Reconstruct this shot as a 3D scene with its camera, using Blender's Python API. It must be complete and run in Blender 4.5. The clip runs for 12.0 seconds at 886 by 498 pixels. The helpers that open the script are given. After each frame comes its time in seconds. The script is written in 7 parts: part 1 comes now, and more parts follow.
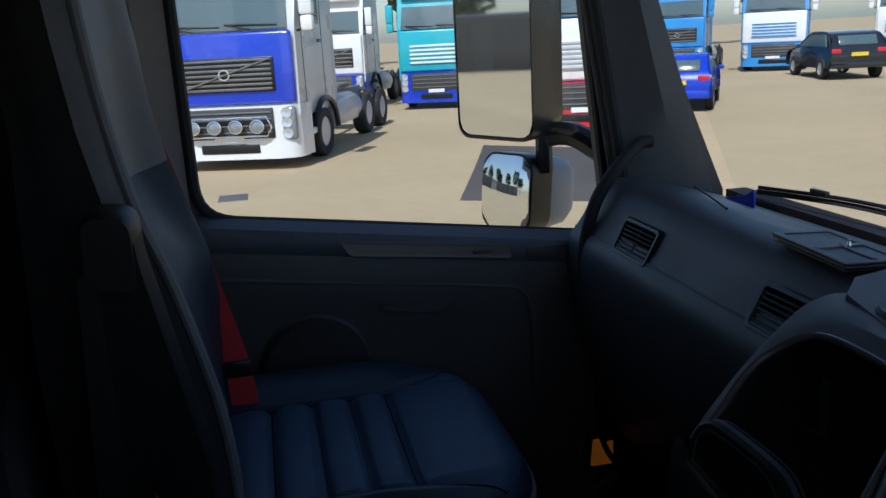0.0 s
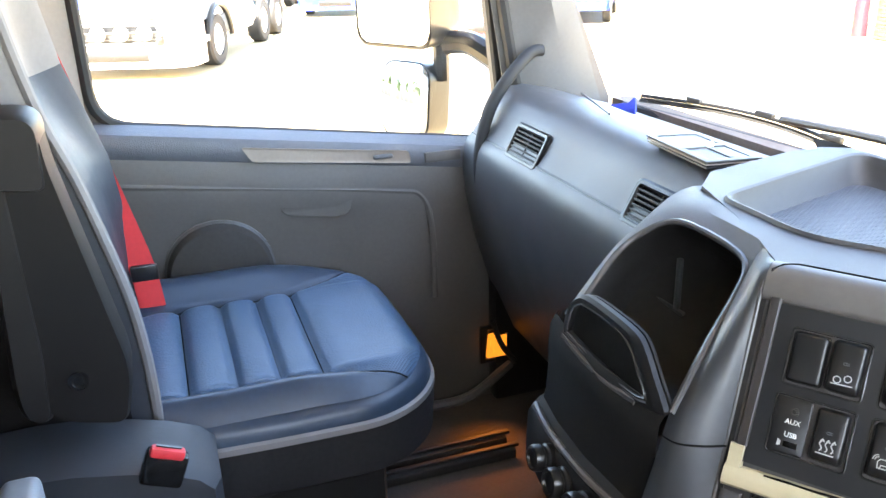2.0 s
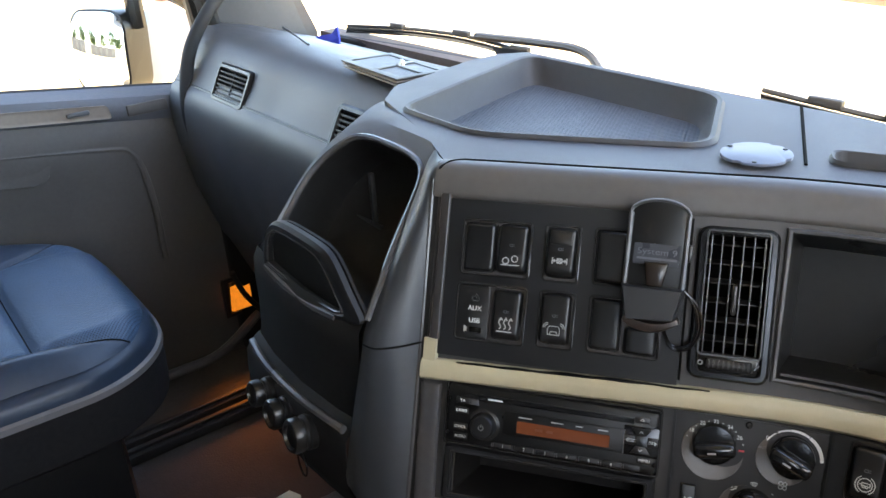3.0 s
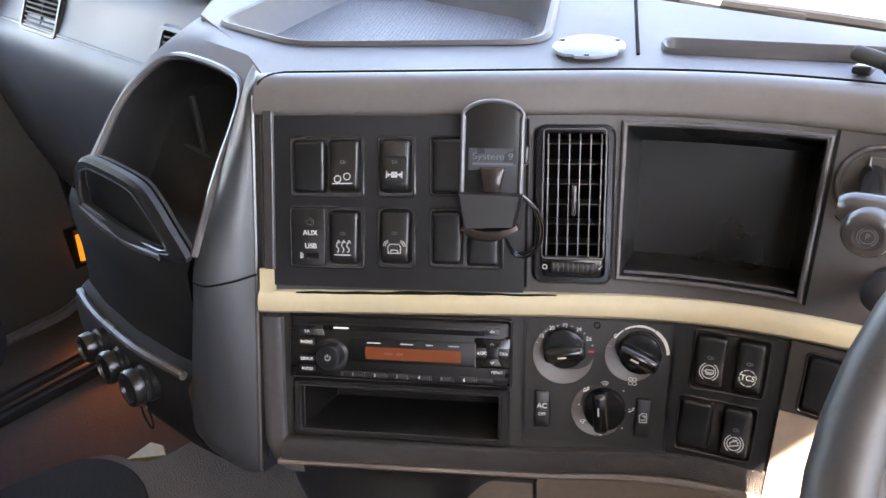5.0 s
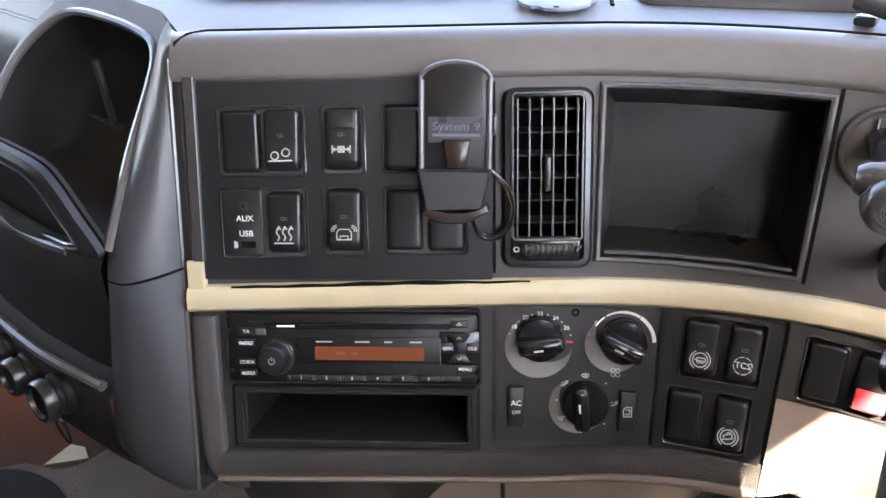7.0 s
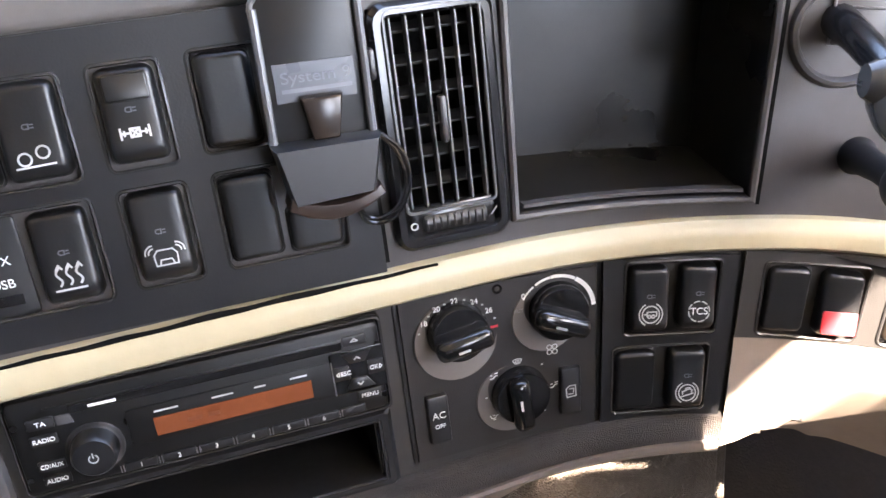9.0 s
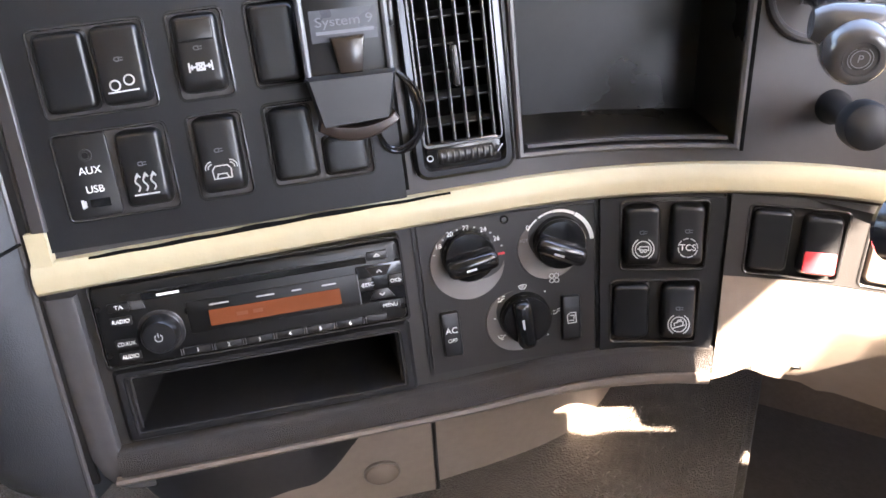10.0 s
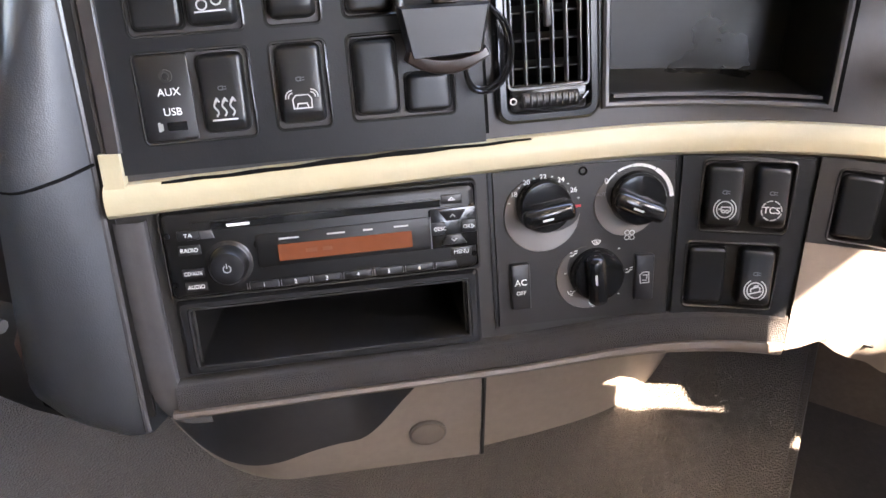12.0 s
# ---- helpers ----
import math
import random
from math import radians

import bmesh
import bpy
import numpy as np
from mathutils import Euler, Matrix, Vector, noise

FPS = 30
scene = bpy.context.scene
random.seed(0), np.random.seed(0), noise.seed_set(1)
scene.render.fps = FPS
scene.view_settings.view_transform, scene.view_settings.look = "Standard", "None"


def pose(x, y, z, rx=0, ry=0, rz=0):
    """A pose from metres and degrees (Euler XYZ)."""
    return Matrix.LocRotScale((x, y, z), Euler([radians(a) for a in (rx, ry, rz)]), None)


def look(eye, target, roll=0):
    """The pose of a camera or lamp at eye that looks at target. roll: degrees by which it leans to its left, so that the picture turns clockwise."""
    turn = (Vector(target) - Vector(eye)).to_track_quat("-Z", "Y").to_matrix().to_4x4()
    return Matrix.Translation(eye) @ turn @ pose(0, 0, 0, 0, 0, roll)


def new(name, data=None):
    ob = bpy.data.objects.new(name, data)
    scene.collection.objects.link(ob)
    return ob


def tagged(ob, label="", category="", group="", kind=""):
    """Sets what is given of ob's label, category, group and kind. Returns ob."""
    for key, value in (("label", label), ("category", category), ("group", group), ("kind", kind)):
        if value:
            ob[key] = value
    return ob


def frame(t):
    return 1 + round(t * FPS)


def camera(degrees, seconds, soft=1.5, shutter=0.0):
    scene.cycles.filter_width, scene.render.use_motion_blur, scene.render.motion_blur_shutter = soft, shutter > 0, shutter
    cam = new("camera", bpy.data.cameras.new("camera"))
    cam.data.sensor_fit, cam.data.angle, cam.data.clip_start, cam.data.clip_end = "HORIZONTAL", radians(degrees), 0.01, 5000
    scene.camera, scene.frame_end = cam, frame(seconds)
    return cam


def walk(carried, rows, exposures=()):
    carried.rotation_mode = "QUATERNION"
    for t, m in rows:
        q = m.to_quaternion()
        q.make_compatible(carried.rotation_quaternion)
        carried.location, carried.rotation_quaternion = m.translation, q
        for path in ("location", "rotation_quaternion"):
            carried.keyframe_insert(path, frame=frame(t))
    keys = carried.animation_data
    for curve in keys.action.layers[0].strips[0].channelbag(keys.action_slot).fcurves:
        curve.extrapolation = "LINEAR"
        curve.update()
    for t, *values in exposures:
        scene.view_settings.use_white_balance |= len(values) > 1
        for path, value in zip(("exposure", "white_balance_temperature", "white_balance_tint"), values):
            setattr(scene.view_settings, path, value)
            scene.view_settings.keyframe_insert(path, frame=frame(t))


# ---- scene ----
cam = camera(56.8, 12.0)
PATH = [
    (0, (0.39, 0.137, 2.706), (-1.504, 0.536, 2.203), -3.1),
    (0.5, (0.42, 0.083, 2.692), (-1.42, 0.38, 1.967), -1.2),
    (1, (0.406, 0.073, 2.697), (-1.415, 0.384, 1.931), -0.3),
    (1.5, (0.433, 0.1, 2.7), (-1.373, 0.498, 1.938), -0.5),
    (2, (0.464, 0.121, 2.708), (-1.306, 0.723, 1.995), -1.7),
    (2.5, (0.489, 0.157, 2.703), (-1.156, 1.031, 1.975), -3.2),
    (3, (0.5, 0.19, 2.676), (-0.964, 1.255, 1.828), -3.4),
    (3.5, (0.513, 0.204, 2.671), (-0.867, 1.342, 1.776), -4.1),
    (3.7, (0.507, 0.223, 2.66), (-0.86, 1.368, 1.754), -4.2),
    (5.5, (0.495, 0.244, 2.647), (-0.672, 1.469, 1.581), -3.8),
    (6, (0.491, 0.247, 2.643), (-0.659, 1.469, 1.555), -3.5),
    (6.5, (0.477, 0.257, 2.638), (-0.652, 1.47, 1.518), -3.7),
    (7, (0.425, 0.286, 2.626), (-0.617, 1.564, 1.494), -3.0),
    (7.2, (0.406, 0.294, 2.62), (-0.571, 1.632, 1.501), -2.5),
    (8.8, (0.258, 0.392, 2.575), (-0.144, 1.786, 1.198), 1.7),
    (9, (0.263, 0.39, 2.583), (-0.119, 1.774, 1.191), 1.2),
    (9.5, (0.315, 0.361, 2.585), (-0.143, 1.751, 1.222), -1.4),
    (10, (0.339, 0.319, 2.587), (-0.281, 1.673, 1.252), -3.1),
    (10.5, (0.316, 0.305, 2.573), (-0.35, 1.651, 1.252), -1.7),
    (11, (0.305, 0.303, 2.567), (-0.373, 1.619, 1.224), -0.5),
    (11.5, (0.302, 0.302, 2.565), (-0.369, 1.61, 1.209), -0.5),
    (12, (0.311, 0.297, 2.559), (-0.345, 1.619, 1.208), -1.0),
]
EXPOSURES = [(0.0, 0.05, 5650, 10), (0.3, 0.75, 5600, 10), (0.5, 2.75, 5450, 12), (0.7, 3.4, 6400, 10), (1.0, 4.6, 6500, 10), (1.5, 4.85, 7300, 11), (2.0, 4.7, 7500, 12), (2.5, 3.9, 7500, 12), (3.0, 3.8, 7600, 12), (3.7, 4.5, 8000, 14), (5.5, 4.65, 8000, 20), (7.2, 4.75, 7700, 20), (9.0, 5.08, 7500, 20), (12.0, 5.08, 7600, 20)]
walk(cam, [(t, look(eye, target, roll)) for t, eye, target, roll in PATH], EXPOSURES)

# ---------------------------------------------------------------- world, sun
SUN_WAY = Vector((-0.70, 0.38, -1.0)).normalized()
world = bpy.data.worlds.new("world")
scene.world = world
world.use_nodes = True
wn = world.node_tree.nodes
sky = wn.new("ShaderNodeTexSky")
sky.sky_type = "NISHITA"
sky.sun_disc = False
sky.sun_elevation = math.asin(-SUN_WAY.z)
sky.sun_rotation = math.atan2(-SUN_WAY.x, -SUN_WAY.y)
wn["Background"].inputs[1].default_value = 0.12
world.node_tree.links.new(sky.outputs[0], wn["Background"].inputs[0])
sun_data = bpy.data.lights.new("sun", "SUN")
sun_data.energy, sun_data.angle, sun_data.color = 4.2, radians(0.5), (1.0, 0.95, 0.86)
sun = new("sun", sun_data)
# added area lamp, a fill standing in for sky light at the driver's window
door_light_data = bpy.data.lights.new("door_fill_light", "AREA")
door_light_data.shape, door_light_data.size, door_light_data.size_y = "RECTANGLE", 1.0, 0.52
door_light_data.energy, door_light_data.color = 0.42, (0.84, 0.94, 1.0)
door_light = new("door_fill_light", door_light_data)
door_light.matrix_world = look((1.0, 0.33, 2.80), (0.0, 0.38, 2.45))
sun.matrix_world = Matrix.Translation((8, -5, 20)) @ SUN_WAY.to_track_quat("-Z", "Y").to_matrix().to_4x4()


# ---------------------------------------------------------------- materials
def mat(name, col, rough=0.5, metal=0.0, vary=0.12, scale=9.0, bump=0.0, bscale=400.0, rvary=0.15, emit=None, coat=0.0, spec=0.5, voro=False):
    """A node material: base colour that varies at a broad and a fine scale, grain as bump, wear in the gloss."""
    m = bpy.data.materials.new(name)
    m.use_nodes = True
    nt = m.node_tree
    b = nt.nodes["Principled BSDF"]
    link = nt.links.new
    co = nt.nodes.new("ShaderNodeTexCoord")
    broad = nt.nodes.new("ShaderNodeTexNoise")
    broad.inputs["Scale"].default_value, broad.inputs["Detail"].default_value = scale, 5.0
    fine = nt.nodes.new("ShaderNodeTexNoise")
    fine.inputs["Scale"].default_value, fine.inputs["Detail"].default_value = scale * 14, 3.0
    mix = nt.nodes.new("ShaderNodeMix")
    mix.inputs["Factor"].default_value = 0.4
    link(co.outputs["Object"], broad.inputs["Vector"]), link(co.outputs["Object"], fine.inputs["Vector"])
    link(broad.outputs["Fac"], mix.inputs["A"]), link(fine.outputs["Fac"], mix.inputs["B"])
    ramp = nt.nodes.new("ShaderNodeMapRange")
    ramp.inputs["From Min"].default_value, ramp.inputs["From Max"].default_value = 0.3, 0.7
    ramp.inputs["To Min"].default_value, ramp.inputs["To Max"].default_value = 1 - vary, 1 + vary
    link(mix.outputs["Result"], ramp.inputs["Value"])
    hue = nt.nodes.new("ShaderNodeHueSaturation")
    hue.inputs["Color"].default_value = (*col, 1)
    link(ramp.outputs["Result"], hue.inputs["Value"])
    link(hue.outputs["Color"], b.inputs["Base Color"])
    rr = nt.nodes.new("ShaderNodeMapRange")
    rr.inputs["To Min"].default_value, rr.inputs["To Max"].default_value = max(0.02, rough - rvary), min(1, rough + rvary)
    link(broad.outputs["Fac"], rr.inputs["Value"])
    link(rr.outputs["Result"], b.inputs["Roughness"])
    b.inputs["Metallic"].default_value = metal
    b.inputs["Coat Weight"].default_value = coat
    b.inputs["Specular IOR Level"].default_value = spec
    if bump:
        g = nt.nodes.new("ShaderNodeTexVoronoi" if voro else "ShaderNodeTexNoise")
        g.inputs["Scale"].default_value = bscale
        bp = nt.nodes.new("ShaderNodeBump")
        bp.inputs["Strength"].default_value, bp.inputs["Distance"].default_value = bump, 0.002
        link(co.outputs["Object"], g.inputs["Vector"])
        link(g.outputs["Distance" if voro else "Fac"], bp.inputs["Height"])
        link(bp.outputs["Normal"], b.inputs["Normal"])
    if emit:
        b.inputs["Emission Color"].default_value, b.inputs["Emission Strength"].default_value = (*emit[0], 1), emit[1]
    return m


DASH = mat("dash_plastic", (0.076, 0.076, 0.079), 0.43, vary=0.1, spec=0.55, bump=0.16, bscale=1100, voro=True)
PANEL = mat("panel_plastic", (0.029, 0.0272, 0.0262), 0.35, vary=0.14, bump=0.05, bscale=1300, voro=True)
FASCIA = mat("fascia_plastic", (0.050, 0.046, 0.0455), 0.40, vary=0.12, bump=0.05, bscale=1300, voro=True)
VSLAT = mat("vent_blade_plastic", (0.105, 0.105, 0.108), 0.35, vary=0.08)
BROW = mat("brow_plastic", (0.088, 0.080, 0.076), 0.42, vary=0.12, bump=0.05, bscale=1300, voro=True)
TOPSKIN = mat("dash_top_plastic", (0.082, 0.083, 0.089), 0.55, vary=0.1, bump=0.16, bscale=1100, voro=True, spec=0.4)
TRAY = mat("tray_plastic", (0.058, 0.056, 0.058), 0.55, vary=0.1, bump=0.14, bscale=1100, voro=True, spec=0.4)
FLANK = mat("console_flank_plastic", (0.037, 0.0395, 0.0435), 0.40, vary=0.12, bump=0.12, bscale=1100, voro=True)
RADIOF = mat("radio_face_plastic", (0.006, 0.006, 0.006), 0.36, vary=0.2, spec=0.35)
PLATE = mat("switch_plate_plastic", (0.0105, 0.0107, 0.0118), 0.40, vary=0.2, bump=0.06, bscale=900, spec=0.4)
KEY = mat("switch_key_plastic", (0.0072, 0.0074, 0.0080), 0.34, vary=0.2, bump=0.03, bscale=700, spec=0.5)
BLACK = mat("black_plastic", (0.010, 0.010, 0.0105), 0.34, vary=0.2, bump=0.02, bscale=700)
GLOSS = mat("black_gloss_plastic", (0.009, 0.009, 0.0095), 0.15, vary=0.2)
PIT = mat("pocket_plastic", (0.0115, 0.0108, 0.0108), 0.5, vary=0.5, scale=16, bump=0.04, spec=0.25, bscale=1100, voro=True)
BEIGE = mat("beige_trim", (0.43, 0.375, 0.245), 0.42, vary=0.06, bump=0.05, bscale=500)
TAUPE = mat("taupe_plastic", (0.235, 0.190, 0.153), 0.5, vary=0.12, bump=0.05, bscale=1000, voro=True)
EDGE = mat("grey_edge_trim", (0.20, 0.19, 0.20), 0.33, metal=0.3, vary=0.1)
DOOR = mat("door_card_plastic", (0.088, 0.081, 0.076), 0.55, bump=0.2, bscale=800, voro=True)
LEDGE = mat("door_ledge_plastic", (0.10, 0.105, 0.12), 0.5, bump=0.3, bscale=420, voro=True)
FABRIC = mat("dark_fabric", (0.022, 0.020, 0.0195), 0.95, vary=0.2, bump=0.5, bscale=900, spec=0.1)
CARPET = mat("floor_mat_rubber", (0.062, 0.052, 0.045), 0.8, vary=0.25, bump=0.5, bscale=260)
VINYL = mat("grained_vinyl", (0.096, 0.078, 0.064), 0.40, vary=0.18, bump=1.1, bscale=545, voro=True)
LEATHER = mat("blue_black_leather", (0.022, 0.038, 0.064), 0.32, vary=0.15, bump=0.10, bscale=900, voro=True, rvary=0.08, spec=0.4)
BACKLEATHER = mat("backrest_leather", (0.030, 0.034, 0.044), 0.50, vary=0.15, bump=0.15, bscale=700, voro=True, spec=0.35)
PERF = mat("perforated_leather", (0.054, 0.104, 0.178), 0.36, vary=0.12, bump=0.35, bscale=290, voro=True, rvary=0.08, spec=0.4)


def perforate(m, scale):
    """Rows of small dark holes at an even pitch."""
    nt = m.node_tree
    co = nt.nodes.new("ShaderNodeTexCoord")
    turn = nt.nodes.new("ShaderNodeMapping")
    turn.inputs["Rotation"].default_value = (0, 0, radians(45))
    vo = nt.nodes.new("ShaderNodeTexVoronoi")
    vo.voronoi_dimensions = "2D"
    vo.inputs["Scale"].default_value, vo.inputs["Randomness"].default_value = scale, 0.0
    hole = nt.nodes.new("ShaderNodeMapRange")
    hole.inputs["From Min"].default_value, hole.inputs["From Max"].default_value = 0.20, 0.34
    hole.inputs["To Min"].default_value = 0.30
    tint = nt.nodes.new("ShaderNodeMix")
    tint.data_type, tint.blend_type = "RGBA", "MULTIPLY"
    tint.inputs["Factor"].default_value = 1.0
    b = nt.nodes["Principled BSDF"]
    old = b.inputs["Base Color"].links[0].from_socket
    link = nt.links.new
    link(co.outputs["Object"], turn.inputs["Vector"]), link(turn.outputs["Vector"], vo.inputs["Vector"])
    link(vo.outputs["Distance"], hole.inputs["Value"])
    link(old, tint.inputs[6]), link(hole.outputs["Result"], tint.inputs[7]), link(tint.outputs[2], b.inputs["Base Color"])


perforate(PERF, 290)
PIPE = mat("pale_grey_piping", (0.155, 0.150, 0.152), 0.5, vary=0.08)
GREY = mat("grey_seat_leather", (0.16, 0.16, 0.17), 0.5, bump=0.15, bscale=800, voro=True)
RED = mat("red_webbing", (0.55, 0.025, 0.03), 0.7, bump=0.4, bscale=900)
REDP = mat("red_plastic", (0.60, 0.04, 0.05), 0.35)
PRINT = mat("grey_white_print", (0.46, 0.46, 0.45), 0.5, vary=0.1)
WHITE = mat("white_print", (0.80, 0.80, 0.78), 0.5, vary=0.03)
CHROME = mat("chrome", (0.75, 0.76, 0.78), 0.12, metal=1.0, vary=0.03, rvary=0.04)
PALE = mat("pale_blue_grey_plastic", (0.38, 0.42, 0.47), 0.4, vary=0.06)
SCREEN = mat("orange_lcd", (0.12, 0.037, 0.017), 0.22, vary=0.1, emit=((1.0, 0.28, 0.10), 0.0025))
CHEEK = mat("cheek_plastic", (0.013, 0.0118, 0.0112), 0.7, vary=0.2, bump=0.05, bscale=900, spec=0.18)
LIPP = mat("grained_lip_plastic", (0.031, 0.0270, 0.0245), 0.40, vary=0.18, bump=0.65, bscale=1300, voro=True, spec=0.4)
TRIM = mat("brown_trim_plastic", (0.125, 0.100, 0.083), 0.5, vary=0.12, bump=0.06, bscale=1000, voro=True)
AMBER = mat("amber_lens", (0.45, 0.10, 0.006), 0.2, vary=0.5, scale=40, emit=((1.0, 0.30, 0.03), 0.055))
BLUE = mat("blue_card", (0.03, 0.06, 0.55), 0.5)
RIB = mat("ribbed_rubber", (0.060, 0.064, 0.074), 0.5)
LINING = mat("pale_headlining", (0.42, 0.40, 0.37), 0.95, vary=0.08, bump=0.3, bscale=900, spec=0.1)
RUBBER = mat("black_rubber", (0.016, 0.016, 0.016), 0.7, bump=0.2, bscale=300)


def ribbed(m, pitch, height):
    """Adds crossed fine ribs to a material as relief and as gaps in the tone."""
    nt = m.node_tree
    b = nt.nodes["Principled BSDF"]
    co = nt.nodes.new("ShaderNodeTexCoord")
    waves = []
    for turn in (28, -32):
        mp = nt.nodes.new("ShaderNodeMapping")
        mp.inputs["Rotation"].default_value[2] = radians(turn)
        w = nt.nodes.new("ShaderNodeTexWave")
        w.inputs["Scale"].default_value = 0.314 / pitch
        nt.links.new(co.outputs["Object"], mp.inputs["Vector"])
        nt.links.new(mp.outputs["Vector"], w.inputs["Vector"])
        waves.append(w)
    mul = nt.nodes.new("ShaderNodeMath")
    mul.operation = "MULTIPLY"
    for k, w in enumerate(waves):
        nt.links.new(w.outputs["Fac"], mul.inputs[k])
    bp = nt.nodes.new("ShaderNodeBump")
    bp.inputs["Strength"].default_value, bp.inputs["Distance"].default_value = 1.0, height
    nt.links.new(mul.outputs[0], bp.inputs["Height"])
    nt.links.new(bp.outputs["Normal"], b.inputs["Normal"])


ribbed(RIB, 0.0045, 0.0016)


def glass_material(name, tint=(0.93, 0.96, 0.96)):
    m = bpy.data.materials.new(name)
    m.use_nodes = True
    nt = m.node_tree
    nt.nodes.remove(nt.nodes["Principled BSDF"])
    clear, shine, mixer = (nt.nodes.new(k) for k in ("ShaderNodeBsdfTransparent", "ShaderNodeBsdfGlossy", "ShaderNodeMixShader"))
    clear.inputs[0].default_value = (*tint, 1)
    shine.inputs["Roughness"].default_value = 0.03
    mixer.inputs[0].default_value = 0.05
    nt.links.new(clear.outputs[0], mixer.inputs[1]), nt.links.new(shine.outputs[0], mixer.inputs[2])
    nt.links.new(mixer.outputs[0], nt.nodes["Material Output"].inputs[0])
    return m


GLASS = glass_material("window_glass")


# ---------------------------------------------------------------- mesh helpers
def smooth(me, angle=35):
    me.polygons.foreach_set("use_smooth", [True] * len(me.polygons))
    me.set_sharp_from_angle(angle=radians(angle))


def part(name, bm, material, parent=None, label="", at=None, soft=True):
    """Links a bmesh as one mesh object, under a thing or a part where one is given."""
    me = bpy.data.meshes.new(name)
    bmesh.ops.recalc_face_normals(bm, faces=bm.faces)
    bm.to_mesh(me)
    bm.free()
    if soft:
        smooth(me)
    me.materials.append(material)
    ob = new(name, me)
    if at is not None:
        ob.matrix_basis = at
    if parent is not None:
        ob.parent = parent
    if label:
        ob["label"] = label
    return ob


def thing(name, label, category, at=None, group="", kind=""):
    ob = new(name)
    ob.empty_display_size = 0.05
    if at is not None:
        ob.matrix_basis = at if isinstance(at, Matrix) else Matrix.Translation(at)
    return tagged(ob, label, category, group, kind)


def box(sx, sy, sz, at=(0, 0, 0), bevel=0.0, seg=2, bm=None):
    bm = bm or bmesh.new()
    made = bmesh.ops.create_cube(bm, size=1.0, matrix=Matrix.Translation(at) @ Matrix.Diagonal((sx, sy, sz, 1)))
    if bevel:
        edges = list({e for v in made["verts"] for e in v.link_edges})
        bmesh.ops.bevel(bm, geom=edges, offset=bevel, segments=seg, affect="EDGES", profile=0.5)
    return bm


def outline(w, h, r, n=5):
    """A rounded rectangle round the origin, counter-clockwise."""
    pts = []
    r = min(r, w / 2 - 1e-5, h / 2 - 1e-5)
    for cx, cy, a0 in ((w / 2 - r, h / 2 - r, 0), (-w / 2 + r, h / 2 - r, 90), (-w / 2 + r, -h / 2 + r, 180), (w / 2 - r, -h / 2 + r, 270)):
        for k in range(n + 1):
            a = radians(a0 + 90 * k / n)
            pts.append((cx + r * math.cos(a), cy + r * math.sin(a)))
    return pts


def rings(bm, loops, cap=(True, True), closed=True):
    """Skins a row of loops of equal length."""
    vs = [[bm.verts.new(p) for p in loop] for loop in loops]
    n = len(vs[0])
    for a, b in zip(vs, vs[1:]):
        for k in range(n if closed else n - 1):
            bm.faces.new((a[k], a[(k + 1) % n], b[(k + 1) % n], b[k]))
    if cap[0]:
        bm.faces.new(list(reversed(vs[0])))
    if cap[1]:
        bm.faces.new(vs[-1])
    return bm


def slab(pts, depth, edge=0.0, z0=0.0, bm=None, scale_in=None):
    """An outline raised by depth, its upper edge rounded by edge."""
    bm = bm or bmesh.new()
    cx, cy = sum(p[0] for p in pts) / len(pts), sum(p[1] for p in pts) / len(pts)
    wx = max(abs(p[0] - cx) for p in pts)
    wy = max(abs(p[1] - cy) for p in pts)

    def shrunk(d, z):
        return [(cx + (p[0] - cx) * (1 - d / wx), cy + (p[1] - cy) * (1 - d / wy), z) for p in pts]

    loops = [shrunk(0, z0), shrunk(0, z0 + depth - edge)]
    if edge:
        loops += [shrunk(edge * 0.3, z0 + depth - edge * 0.3), shrunk(edge, z0 + depth)]
    return rings(bm, loops)


def frame_ring(outer, inner, depth, z0=0.0, edge=0.0, bm=None):
    """A flat frame between two outlines with the same count of points."""
    bm = bm or bmesh.new()
    e = edge
    lo = [(*p, z0) for p in outer]
    l1 = [(*p, z0 + depth - e) for p in outer]
    mid = lambda a, b, k: (a[0] + (b[0] - a[0]) * k, a[1] + (b[1] - a[1]) * k)
    l2 = [(*mid(a, b, 0.3), z0 + depth) for a, b in zip(outer, inner)]
    l3 = [(*mid(a, b, 0.75), z0 + depth) for a, b in zip(outer, inner)]
    l4 = [(*p, z0 + depth - e) for p in inner]
    l5 = [(*p, z0) for p in inner]
    return rings(bm, [lo, l1, l2, l3, l4, l5], cap=(False, False))


def lathe(profile, n=28, bm=None, m=None):
    """Turns a profile of (radius, height) round z."""
    bm = bm or bmesh.new()
    m = m or Matrix()
    loops = [[m @ Vector((r * math.cos(2 * math.pi * k / n), r * math.sin(2 * math.pi * k / n), z)) for k in range(n)] for r, z in profile]
    return rings(bm, loops)


